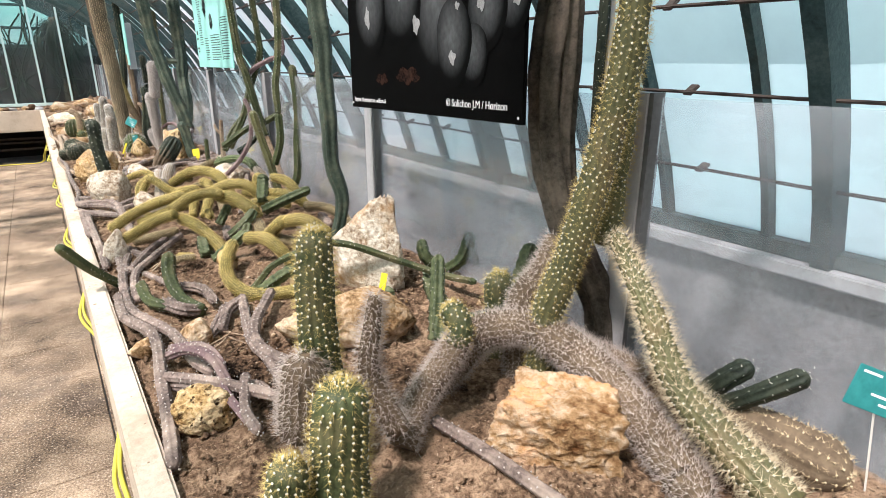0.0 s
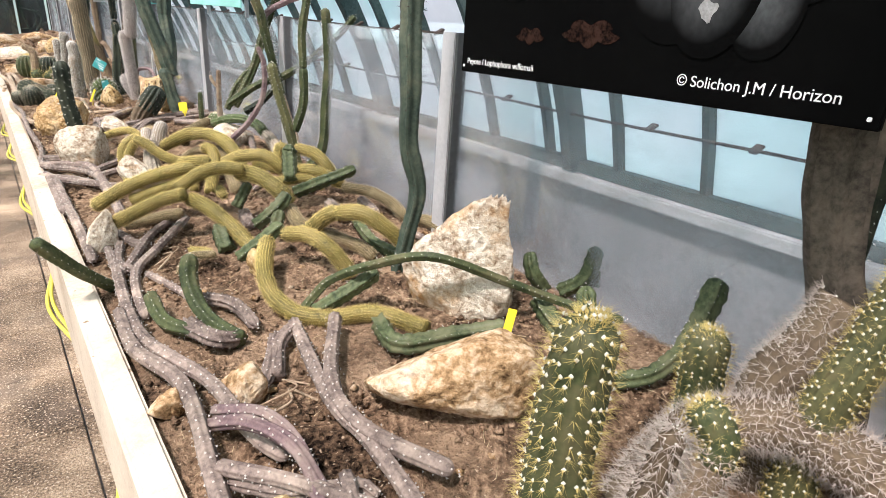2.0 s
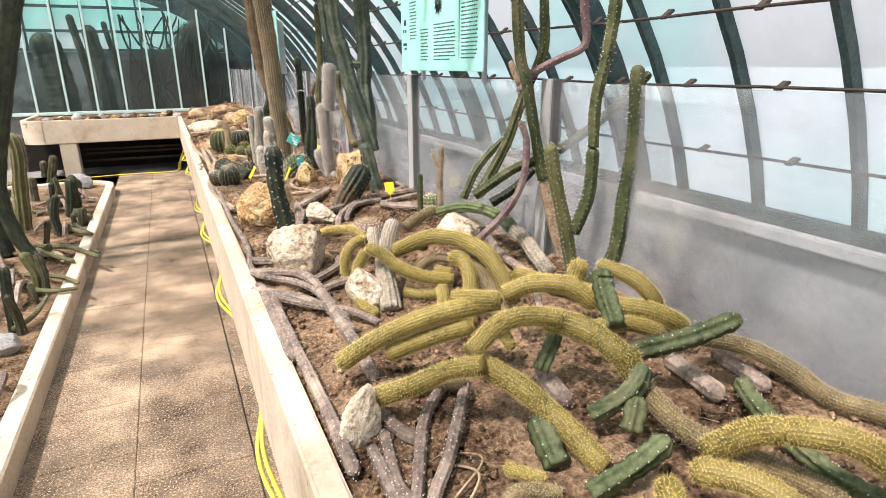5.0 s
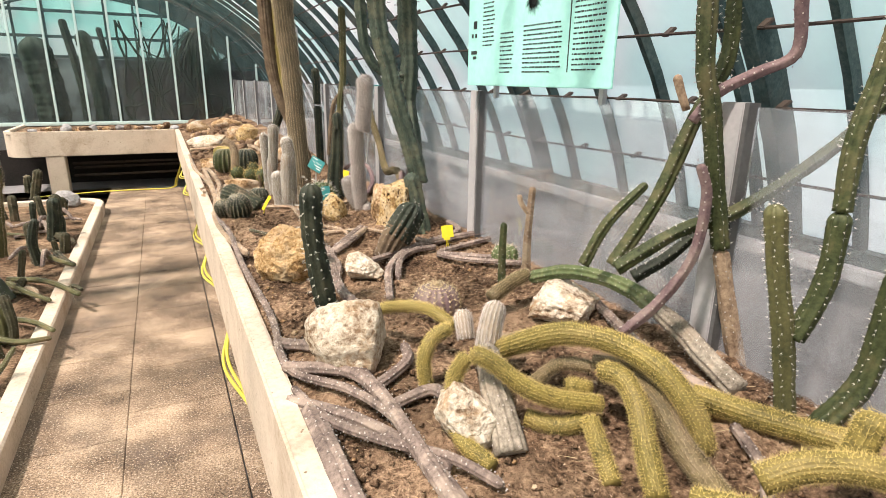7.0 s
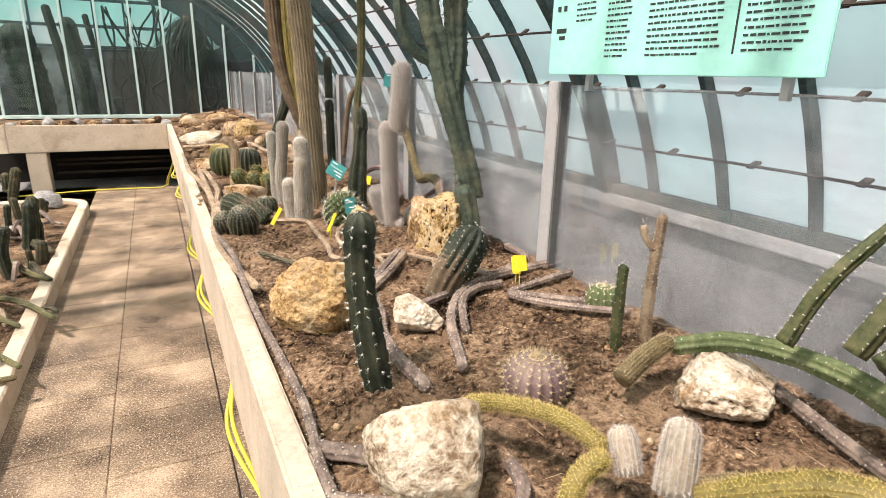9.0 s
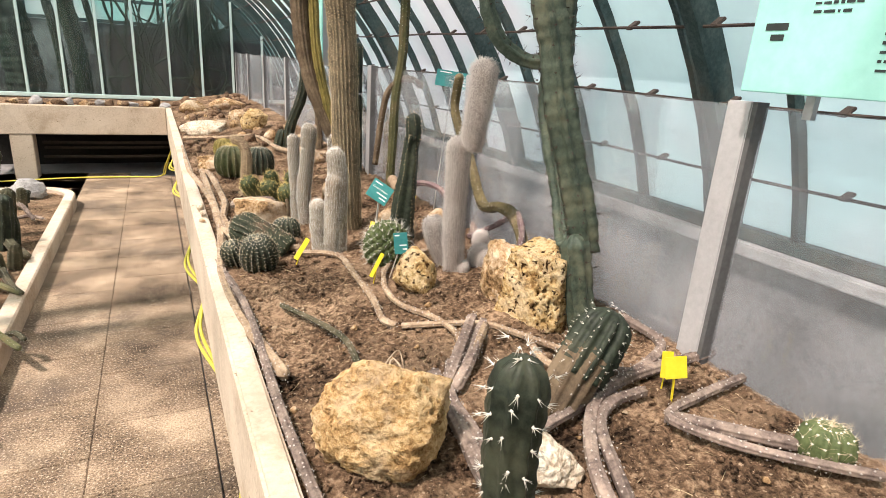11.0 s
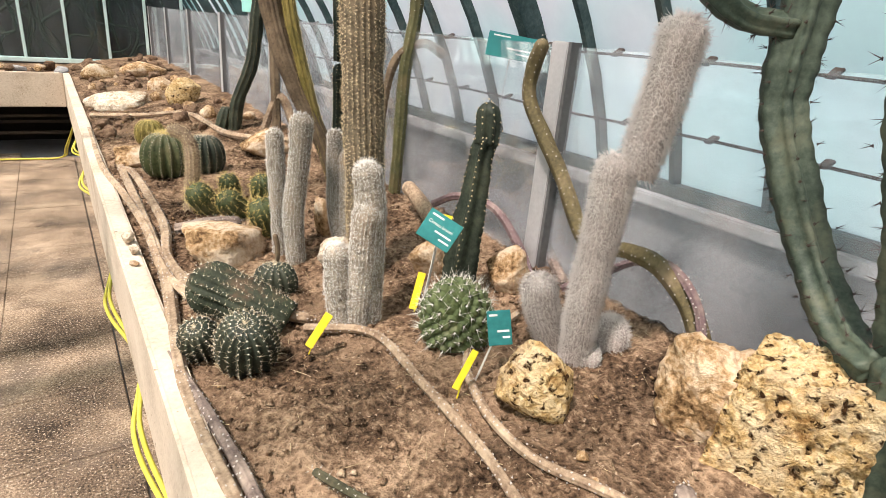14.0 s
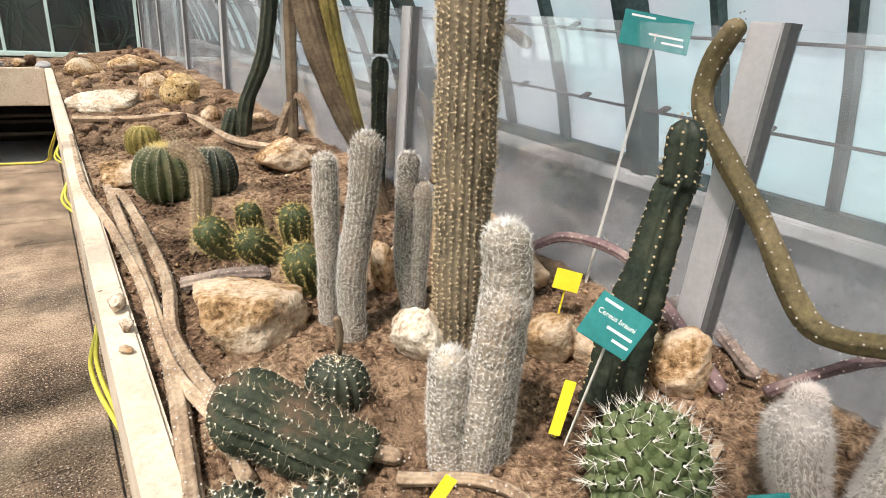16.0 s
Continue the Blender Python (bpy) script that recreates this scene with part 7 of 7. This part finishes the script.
for k in range(14):
    r = random.Random(70 + k)
    x, y = r.uniform(-0.9, 1.2), r.uniform(14.95, 15.5)
    pl = plant("hanging_vine", None, "thin dark bare vine looping behind the partition", "vine")
    stem(pl, [(x, y, 0.9), (x + r.uniform(-0.2, 0.2), y, 1.1 + r.uniform(0, 0.3)), (x + r.uniform(-0.5, 0.5), y, 1.5 + r.uniform(-0.3, 0.4)), (x + r.uniform(-0.3, 0.3), y, 2.2), (x + r.uniform(-0.2, 0.2), y, 2.65)],
         r.uniform(0.010, 0.020), L_DARK, 5, 0.1)
    settle(pl)

# dry wiry roots
for k, pts in enumerate(([(0.26, 2.25, 0.93), (0.30, 2.22, 0.97), (0.33, 2.3, 0.94), (0.37, 2.24, 0.93)], [(0.24, 3.1, 0.93), (0.3, 3.15, 0.96), (0.28, 3.25, 0.92)], [(0.36, 5.75, 0.93), (0.40, 5.8, 0.95), (0.41, 5.7, 0.93)])):
    rt = plant("dry_root", None, "thin dry pale root curling on the soil", "root")
    stem(rt, pts, 0.0022, S_TAN, 5, 0.05)
    stem(rt, [(p[0] + 0.03 * (i % 2), p[1] + 0.04, p[2]) for i, p in enumerate(pts)], 0.0016, S_TAN, 5, 0.05)
    settle(rt)

# tangle of stems in the low bed
for k in range(34):
    r = random.Random(900 + k)
    x, y = r.uniform(-1.95, -1.2), r.uniform(5.2, 11.2)
    if k % 3:
        a, ln = r.uniform(-2.4, -0.6), r.uniform(0.3, 0.7)
        tc = plant("trailing_low_cactus", None, "grey-green stem trailing through the low bed", "cactus", "stems trailing in the low bed")
        stem(tc, [(x, y, 0.11), (x + 0.5 * ln * math.cos(a) * 0.5, y + 0.5 * ln * math.sin(a), 0.15 + r.uniform(0, 0.10)), (min(x + ln * math.cos(a) * 0.5, -1.12), y + ln * math.sin(a), 0.15)],
             (r.uniform(0.018, 0.03), 0.016), (S_OLIVE, S_GREY, S_TAN)[k % 3 if k % 2 else 1], 6, 0.22, "dots")
    else:
        tc = plant("low_bed_cactus", None, "short dark cactus column in the low bed", "cactus", "short columns in the low bed")
        h = r.uniform(0.2, 0.5)
        stem(tc, [(x, y, 0.09), (x + r.uniform(-0.03, 0.03), y, 0.1 + 0.5 * h), (x + r.uniform(-0.06, 0.06), y + r.uniform(-0.05, 0.05), 0.1 + h)], r.uniform(0.03, 0.05), (S_DARK, S_OLIVE)[k % 2], 8, 0.22, "dots")
    settle(tc)

# plant labels
plant_label((0.927, 5.323, 0.967), (0.919, 5.327, 1.081), 0.052, 0.054, -27, 8, M_YELLOW, "yellow plastic plant label stuck in the soil", None)
plant_label((0.320, 6.684, 0.900), (0.348, 6.664, 0.993), 0.020, 0.098, -36, -28, M_YELLOW, "yellow plastic plant label stuck in the soil", None)
plant_label((0.530, 6.345, 0.923), (0.542, 6.336, 1.021), 0.015, 0.096, -36, -22, M_YELLOW, "yellow plastic plant label stuck in the soil", None)
plant_label((0.639, 6.711, 0.935), (0.645, 6.708, 1.023), 0.021, 0.105, -36, -10, M_YELLOW, "yellow plastic plant label stuck in the soil", None)
plant_label((0.931, 7.007, 0.967), (0.939, 7.001, 1.089), 0.063, 0.050, -35, -10, M_YELLOW, "yellow plastic plant label stuck in the soil", None)
plant_label((0.745, 2.072, 0.955), (0.748, 2.062, 1.090), 0.020, 0.088, -38, -10, M_YELLOW, "yellow plastic plant label stuck in the soil", None)
plant_label((0.937, 5.369, 0.968), (0.938, 5.368, 1.063), 0.028, 0.067, -26, 0, M_YELLOW, "yellow plastic plant label stuck in the soil", None)
plant_label((0.648, 6.690, 0.950), (0.661, 6.650, 1.214), 0.094, 0.078, -36, -28, M_TEAL, "blue-green plant label on a white stake", 'Cereus brauni')
plant_label((0.605, 6.381, 0.932), (0.640, 6.356, 1.089), 0.052, 0.079, -36, 10, M_TEAL, "blue-green plant label on a white stake", '')
plant_label((1.119, 7.094, 0.988), (1.165, 7.061, 1.654), 0.163, 0.077, -35, -6, M_TEAL, "blue-green plant label on a tall slanting white pole", '')

plant_label((1.090, 0.870, 0.985), (1.085, 0.893, 1.205), 0.095, 0.075, -40, -20, M_TEAL, "blue-green plant label beside the screen", '')

# plants of the low bed
p = plant("low_bed_column", None, "tall dark cactus columns in the low bed beside the path", "cactus")
stem(p, [(-1.346, 8.086, 0.100), (-1.471, 8.145, 0.382), (-1.514, 8.165, 0.796), (-1.326, 8.076, 1.514), (-1.134, 7.985, 2.168), (-0.978, 7.911, 2.766)], (0.0521, 0.0938), S_DARK, 6, 0.25, 'dots')
stem(p, [(-1.651, 8.466, 0.100), (-1.704, 8.491, 0.597), (-1.532, 8.410, 1.505), (-1.286, 8.294, 2.609)], (0.0812, 0.0974), S_DARK, 6, 0.25, 'dots')
settle(p)
p = plant("low_bed_column", None, "spiny olive column in the low bed beside the path", "cactus")
stem(p, [(-1.666, 9.425, 0.100), (-1.613, 9.401, 0.589), (-1.573, 9.382, 0.890), (-1.592, 9.390, 1.095)], (0.0684, 0.0622), S_OLIVE, 9, 0.25, 'spiny')
settle(p)
p = plant("low_bed_cactus", None, "short green cactus column standing in the low bed", "cactus", "short columns in the low bed")
stem(p, [(-1.322, 9.074, 0.100), (-1.330, 9.078, 0.287), (-1.338, 9.082, 0.470)], (0.0394, 0.0394), S_LOW, 8, 0.25, 'dots')
settle(p)
p = plant("low_bed_cactus", None, "short green cactus column standing in the low bed", "cactus", "short columns in the low bed")
stem(p, [(-1.320, 10.222, 0.100), (-1.294, 10.210, 0.314), (-1.269, 10.198, 0.523)], (0.0562, 0.0562), S_LOW, 8, 0.25, 'dots')
settle(p)
p = plant("low_bed_cactus", None, "short green cactus column standing in the low bed", "cactus", "short columns in the low bed")
stem(p, [(-1.139, 9.373, 0.100), (-1.126, 9.367, 0.198), (-1.113, 9.361, 0.296)], (0.0447, 0.0447), S_LOW, 8, 0.25, 'dots')
settle(p)
p = plant("low_bed_cactus", None, "short green cactus column standing in the low bed", "cactus", "short columns in the low bed")
stem(p, [(-1.833, 12.319, 0.100), (-1.779, 12.293, 0.306), (-1.725, 12.268, 0.509)], (0.0559, 0.0559), S_LOW, 8, 0.25, 'dots')
settle(p)
p = plant("low_bed_cactus", None, "short green cactus column standing in the low bed", "cactus", "short columns in the low bed")
stem(p, [(-1.514, 10.854, 0.100), (-1.534, 10.863, 0.252), (-1.554, 10.873, 0.402)], (0.0374, 0.0374), S_LOW, 8, 0.25, 'dots')
settle(p)
p = plant("low_bed_cactus", None, "short green cactus column standing in the low bed", "cactus", "short columns in the low bed")
stem(p, [(-1.366, 8.633, 0.100), (-1.337, 8.620, 0.226), (-1.308, 8.606, 0.351)], (0.0255, 0.0255), S_LOW, 8, 0.25, 'dots')
settle(p)
p = plant("low_bed_cactus", None, "short green cactus column standing in the low bed", "cactus", "short columns in the low bed")
stem(p, [(-1.821, 11.011, 0.100), (-1.815, 11.008, 0.252), (-1.810, 11.006, 0.402)], (0.0450, 0.0450), S_LOW, 8, 0.25, 'dots')
settle(p)
p = plant("low_bed_cactus", None, "short green cactus column standing in the low bed", "cactus", "short columns in the low bed")
stem(p, [(-1.372, 11.176, 0.100), (-1.365, 11.172, 0.211), (-1.357, 11.169, 0.320)], (0.0430, 0.0430), S_LOW, 8, 0.25, 'dots')
settle(p)
p = plant("low_bed_cactus", None, "short green cactus column standing in the low bed", "cactus", "short columns in the low bed")
stem(p, [(-1.989, 12.924, 0.100), (-1.982, 12.921, 0.227), (-1.976, 12.918, 0.353)], (0.0543, 0.0543), S_LOW, 8, 0.25, 'dots')
settle(p)
p = plant("trailing_low_cactus", None, "grey-green stem trailing over the low kerb", "cactus", "stems trailing over the kerb")
stem(p, [(-1.477, 9.642, 0.130), (-1.143, 8.878, 0.170), (-0.983, 8.671, 0.165)], (0.0267, 0.0187), S_OLIVE, 6, 0.20, 'dots')
settle(p)
p = plant("trailing_low_cactus", None, "grey-green stem trailing over the low kerb", "cactus", "stems trailing over the kerb")
stem(p, [(-1.430, 8.556, 0.130), (-1.128, 8.258, 0.170), (-0.862, 7.846, 0.165)], (0.0244, 0.0171), S_OLIVE, 6, 0.20, 'dots')
settle(p)
p = plant("trailing_low_cactus", None, "grey-green stem trailing over the low kerb", "cactus", "stems trailing over the kerb")
stem(p, [(-1.366, 7.689, 0.130), (-1.096, 7.397, 0.170), (-0.935, 7.180, 0.165)], (0.0212, 0.0148), S_OLIVE, 6, 0.20, 'dots')
settle(p)
p = plant("trailing_low_cactus", None, "grey-green stem trailing over the low kerb", "cactus", "stems trailing over the kerb")
stem(p, [(-1.357, 7.377, 0.130), (-1.114, 7.069, 0.170), (-0.932, 7.062, 0.165)], (0.0221, 0.0155), S_OLIVE, 6, 0.20, 'dots')
settle(p)
p = plant("trailing_low_cactus", None, "grey-green stem trailing over the low kerb", "cactus", "stems trailing over the kerb")
stem(p, [(-1.234, 6.513, 0.130), (-1.128, 6.634, 0.170), (-1.112, 6.987, 0.165)], (0.0182, 0.0127), S_OLIVE, 6, 0.20, 'dots')
settle(p)
p = plant("trailing_low_cactus", None, "grey-green stem trailing over the low kerb", "cactus", "stems trailing over the kerb")
stem(p, [(-1.413, 8.443, 0.130), (-1.188, 7.992, 0.170), (-1.035, 7.785, 0.165)], (0.0233, 0.0163), S_OLIVE, 6, 0.20, 'dots')
settle(p)
p = plant("trailing_low_cactus", None, "grey-green stem trailing over the low kerb", "cactus", "stems trailing over the kerb")
stem(p, [(-1.376, 10.213, 0.130), (-1.170, 9.644, 0.170), (-1.060, 9.423, 0.165)], (0.0476, 0.0333), S_LOW, 6, 0.20, 'dots')
settle(p)
p = plant("trailing_low_cactus", None, "grey-green stem trailing over the low kerb", "cactus", "stems trailing over the kerb")
stem(p, [(-0.994, 8.084, 0.130), (-0.919, 8.047, 0.170), (-0.855, 7.951, 0.165)], (0.0186, 0.0130), S_LOW, 6, 0.20, 'dots')
settle(p)
p = plant("trailing_low_cactus", None, "grey-green stem trailing over the low kerb", "cactus", "stems trailing over the kerb")
stem(p, [(-1.227, 9.379, 0.130), (-1.062, 8.825, 0.170), (-0.977, 8.662, 0.165)], (0.0258, 0.0181), S_LOW, 6, 0.20, 'dots')
settle(p)
p = plant("low_bed_column", None, "green ribbed column in the low bed near the kerb", "cactus")
stem(p, [(-1.294, 9.895, 0.100), (-1.258, 9.877, 0.336), (-1.238, 9.867, 0.542)], (0.0676, 0.0586), S_DARK, 8, 0.25, 'dots')
settle(p)
stone((-1.243, 6.243, 0.09), (0.222, 0.177, 0.133), 20, R_GREY, 32, "grey angular stone in the low bed", sharp=0.9, fine=3)
stone((-1.332, 11.683, 0.09), (0.292, 0.233, 0.175), 20, R_GREY, 33, "grey angular stone in the low bed", sharp=0.9, fine=3)
stone((-1.430, 11.701, 0.09), (0.358, 0.286, 0.215), 20, R_GREY, 34, "grey angular stone in the low bed", sharp=0.9, fine=3)
p = plant("low_bed_cactus", None, "short green cactus column standing in the low bed", "cactus", "short columns in the low bed")
stem(p, [(-1.374, 6.119, 0.080), (-1.395, 6.119, 0.174), (-1.426, 6.111, 0.287)], (0.0307, 0.0276), S_LOW, 8, 0.25, 'dots')
settle(p)
p = plant("low_bed_cactus", None, "short green cactus column standing in the low bed", "cactus", "short columns in the low bed")
stem(p, [(-1.877, 6.832, 0.080), (-1.890, 6.832, 0.189), (-1.916, 6.800, 0.318)], (0.0194, 0.0291), S_LOW, 8, 0.25, 'dots')
settle(p)
p = plant("low_bed_cactus", None, "short green cactus column standing in the low bed", "cactus", "short columns in the low bed")
stem(p, [(-1.937, 10.340, 0.080), (-1.956, 10.340, 0.218), (-1.960, 10.350, 0.376)], (0.0277, 0.0283), S_DARK, 8, 0.25, 'dots')
settle(p)
p = plant("low_bed_cactus", None, "short green cactus column standing in the low bed", "cactus", "short columns in the low bed")
stem(p, [(-1.986, 6.020, 0.080), (-1.976, 6.020, 0.197), (-1.985, 5.995, 0.333)], (0.0236, 0.0191), S_LOW, 8, 0.25, 'dots')
settle(p)
p = plant("low_bed_cactus", None, "short green cactus column standing in the low bed", "cactus", "short columns in the low bed")
stem(p, [(-2.038, 10.693, 0.080), (-2.050, 10.693, 0.190), (-1.989, 10.699, 0.320)], (0.0301, 0.0282), S_LOW, 8, 0.25, 'dots')
settle(p)
p = plant("low_bed_cactus", None, "short green cactus column standing in the low bed", "cactus", "short columns in the low bed")
stem(p, [(-1.633, 7.984, 0.080), (-1.637, 7.984, 0.196), (-1.674, 7.968, 0.332)], (0.0290, 0.0185), S_DARK, 8, 0.25, 'dots')
settle(p)
p = plant("low_bed_cactus", None, "short green cactus column standing in the low bed", "cactus", "short columns in the low bed")
stem(p, [(-1.194, 9.258, 0.080), (-1.192, 9.258, 0.161), (-1.197, 9.246, 0.262)], (0.0320, 0.0203), S_LOW, 8, 0.25, 'dots')
settle(p)
p = plant("low_bed_cactus", None, "short green cactus column standing in the low bed", "cactus", "short columns in the low bed")
stem(p, [(-1.542, 6.716, 0.080), (-1.556, 6.716, 0.200), (-1.559, 6.736, 0.339)], (0.0211, 0.0247), S_LOW, 8, 0.25, 'dots')
settle(p)
p = plant("low_bed_cactus", None, "short green cactus column standing in the low bed", "cactus", "short columns in the low bed")
stem(p, [(-2.009, 6.106, 0.080), (-2.025, 6.106, 0.137), (-1.977, 6.115, 0.214)], (0.0198, 0.0220), S_DARK, 8, 0.25, 'dots')
settle(p)
p = plant("low_bed_cactus", None, "short green cactus column standing in the low bed", "cactus", "short columns in the low bed")
stem(p, [(-1.319, 8.254, 0.080), (-1.307, 8.254, 0.135), (-1.271, 8.290, 0.209)], (0.0278, 0.0295), S_LOW, 8, 0.25, 'dots')
settle(p)
p = plant("low_bed_cactus", None, "short green cactus column standing in the low bed", "cactus", "short columns in the low bed")
stem(p, [(-1.167, 7.234, 0.080), (-1.151, 7.234, 0.236), (-1.178, 7.269, 0.413)], (0.0259, 0.0278), S_LOW, 8, 0.25, 'dots')
settle(p)
p = plant("low_bed_cactus", None, "short green cactus column standing in the low bed", "cactus", "short columns in the low bed")
stem(p, [(-1.429, 6.648, 0.080), (-1.451, 6.648, 0.179), (-1.443, 6.685, 0.298)], (0.0213, 0.0181), S_DARK, 8, 0.25, 'dots')
settle(p)
p = plant("low_bed_cactus", None, "short green cactus column standing in the low bed", "cactus", "short columns in the low bed")
stem(p, [(-1.193, 6.517, 0.080), (-1.201, 6.517, 0.216), (-1.218, 6.485, 0.372)], (0.0317, 0.0231), S_LOW, 8, 0.25, 'dots')
settle(p)
p = plant("low_bed_cactus", None, "short green cactus column standing in the low bed", "cactus", "short columns in the low bed")
stem(p, [(-1.348, 5.856, 0.080), (-1.367, 5.856, 0.136), (-1.326, 5.828, 0.212)], (0.0167, 0.0239), S_LOW, 8, 0.25, 'dots')
settle(p)
p = plant("low_bed_cactus", None, "short green cactus column standing in the low bed", "cactus", "short columns in the low bed")
stem(p, [(-1.387, 11.486, 0.080), (-1.385, 11.486, 0.143), (-1.354, 11.479, 0.227)], (0.0318, 0.0237), S_DARK, 8, 0.25, 'dots')
settle(p)
p = plant("low_bed_cactus", None, "short green cactus column standing in the low bed", "cactus", "short columns in the low bed")
stem(p, [(-1.380, 7.964, 0.080), (-1.384, 7.964, 0.134), (-1.410, 7.995, 0.208)], (0.0293, 0.0240), S_LOW, 8, 0.25, 'dots')
settle(p)
p = plant("low_bed_cactus", None, "short green cactus column standing in the low bed", "cactus", "short columns in the low bed")
stem(p, [(-1.180, 7.026, 0.080), (-1.198, 7.026, 0.157), (-1.212, 7.056, 0.253)], (0.0183, 0.0186), S_LOW, 8, 0.25, 'dots')
settle(p)
p = plant("low_bed_cactus", None, "short green cactus column standing in the low bed", "cactus", "short columns in the low bed")
stem(p, [(-2.032, 8.892, 0.080), (-2.037, 8.892, 0.239), (-1.984, 8.904, 0.418)], (0.0287, 0.0269), S_DARK, 8, 0.25, 'dots')
settle(p)
p = plant("low_bed_cactus", None, "short green cactus column standing in the low bed", "cactus", "short columns in the low bed")
stem(p, [(-1.620, 6.057, 0.080), (-1.597, 6.057, 0.153), (-1.572, 6.091, 0.246)], (0.0214, 0.0259), S_LOW, 8, 0.25, 'dots')
settle(p)
p = plant("low_bed_cactus", None, "short green cactus column standing in the low bed", "cactus", "short columns in the low bed")
stem(p, [(-1.910, 9.355, 0.080), (-1.908, 9.355, 0.220), (-1.891, 9.370, 0.379)], (0.0203, 0.0291), S_LOW, 8, 0.25, 'dots')
settle(p)
p = plant("low_bed_cactus", None, "short green cactus column standing in the low bed", "cactus", "short columns in the low bed")
stem(p, [(-2.058, 5.946, 0.080), (-2.031, 5.946, 0.237), (-2.038, 5.910, 0.414)], (0.0304, 0.0195), S_DARK, 8, 0.25, 'dots')
settle(p)
p = plant("low_bed_cactus", None, "short green cactus column standing in the low bed", "cactus", "short columns in the low bed")
stem(p, [(-2.070, 9.503, 0.080), (-2.090, 9.503, 0.137), (-2.054, 9.509, 0.213)], (0.0279, 0.0291), S_LOW, 8, 0.25, 'dots')
settle(p)
p = plant("trailing_low_cactus", None, "grey-green stem lying on the low bed", "cactus", "stems lying in the low bed")
stem(p, [(-1.579, 5.282, 0.120), (-1.379, 5.071, 0.140), (-1.229, 4.991, 0.130)], (0.0180, 0.0130), S_OLIVE, 6, 0.20, 'corky')
settle(p)
p = plant("trailing_low_cactus", None, "grey-green stem lying on the low bed", "cactus", "stems lying in the low bed")
stem(p, [(-1.477, 10.555, 0.120), (-1.277, 10.747, 0.140), (-1.127, 10.667, 0.130)], (0.0180, 0.0130), S_GREY, 6, 0.20, 'corky')
settle(p)
p = plant("trailing_low_cactus", None, "grey-green stem lying on the low bed", "cactus", "stems lying in the low bed")
stem(p, [(-1.875, 10.328, 0.120), (-1.675, 10.139, 0.140), (-1.525, 10.059, 0.130)], (0.0180, 0.0130), S_OLIVE, 6, 0.20, 'corky')
settle(p)
p = plant("trailing_low_cactus", None, "grey-green stem lying on the low bed", "cactus", "stems lying in the low bed")
stem(p, [(-1.745, 10.612, 0.120), (-1.545, 10.762, 0.140), (-1.395, 10.682, 0.130)], (0.0180, 0.0130), S_GREY, 6, 0.20, 'corky')
settle(p)
p = plant("trailing_low_cactus", None, "grey-green stem lying on the low bed", "cactus", "stems lying in the low bed")
stem(p, [(-1.806, 7.395, 0.120), (-1.606, 7.199, 0.140), (-1.456, 7.119, 0.130)], (0.0180, 0.0130), S_OLIVE, 6, 0.20, 'corky')
settle(p)
p = plant("trailing_low_cactus", None, "grey-green stem lying on the low bed", "cactus", "stems lying in the low bed")
stem(p, [(-1.857, 8.128, 0.120), (-1.657, 8.115, 0.140), (-1.507, 8.035, 0.130)], (0.0180, 0.0130), S_GREY, 6, 0.20, 'corky')
settle(p)
p = plant("trailing_low_cactus", None, "grey-green stem lying on the low bed", "cactus", "stems lying in the low bed")
stem(p, [(-1.483, 5.319, 0.120), (-1.283, 5.272, 0.140), (-1.133, 5.192, 0.130)], (0.0180, 0.0130), S_OLIVE, 6, 0.20, 'corky')
settle(p)
p = plant("trailing_low_cactus", None, "grey-green stem lying on the low bed", "cactus", "stems lying in the low bed")
stem(p, [(-1.714, 10.725, 0.120), (-1.514, 10.671, 0.140), (-1.364, 10.591, 0.130)], (0.0180, 0.0130), S_GREY, 6, 0.20, 'corky')
settle(p)
p = plant("trailing_low_cactus", None, "grey-green stem lying on the low bed", "cactus", "stems lying in the low bed")
stem(p, [(-1.539, 7.540, 0.120), (-1.339, 7.407, 0.140), (-1.189, 7.327, 0.130)], (0.0180, 0.0130), S_OLIVE, 6, 0.20, 'corky')
settle(p)
p = plant("trailing_low_cactus", None, "grey-green stem lying on the low bed", "cactus", "stems lying in the low bed")
stem(p, [(-1.731, 5.287, 0.120), (-1.531, 5.119, 0.140), (-1.381, 5.039, 0.130)], (0.0180, 0.0130), S_GREY, 6, 0.20, 'corky')
settle(p)
p = plant("trailing_low_cactus", None, "grey-green stem lying on the low bed", "cactus", "stems lying in the low bed")
stem(p, [(-1.884, 5.625, 0.120), (-1.684, 5.603, 0.140), (-1.534, 5.523, 0.130)], (0.0180, 0.0130), S_OLIVE, 6, 0.20, 'corky')
settle(p)
p = plant("trailing_low_cactus", None, "grey-green stem lying on the low bed", "cactus", "stems lying in the low bed")
stem(p, [(-1.661, 10.074, 0.120), (-1.461, 10.168, 0.140), (-1.311, 10.088, 0.130)], (0.0180, 0.0130), S_GREY, 6, 0.20, 'corky')
settle(p)
p = plant("trailing_low_cactus", None, "grey-green stem lying on the low bed", "cactus", "stems lying in the low bed")
stem(p, [(-1.587, 8.446, 0.120), (-1.387, 8.213, 0.140), (-1.237, 8.133, 0.130)], (0.0180, 0.0130), S_OLIVE, 6, 0.20, 'corky')
settle(p)
p = plant("trailing_low_cactus", None, "grey-green stem lying on the low bed", "cactus", "stems lying in the low bed")
stem(p, [(-1.518, 5.854, 0.120), (-1.318, 5.794, 0.140), (-1.168, 5.714, 0.130)], (0.0180, 0.0130), S_GREY, 6, 0.20, 'corky')
settle(p)
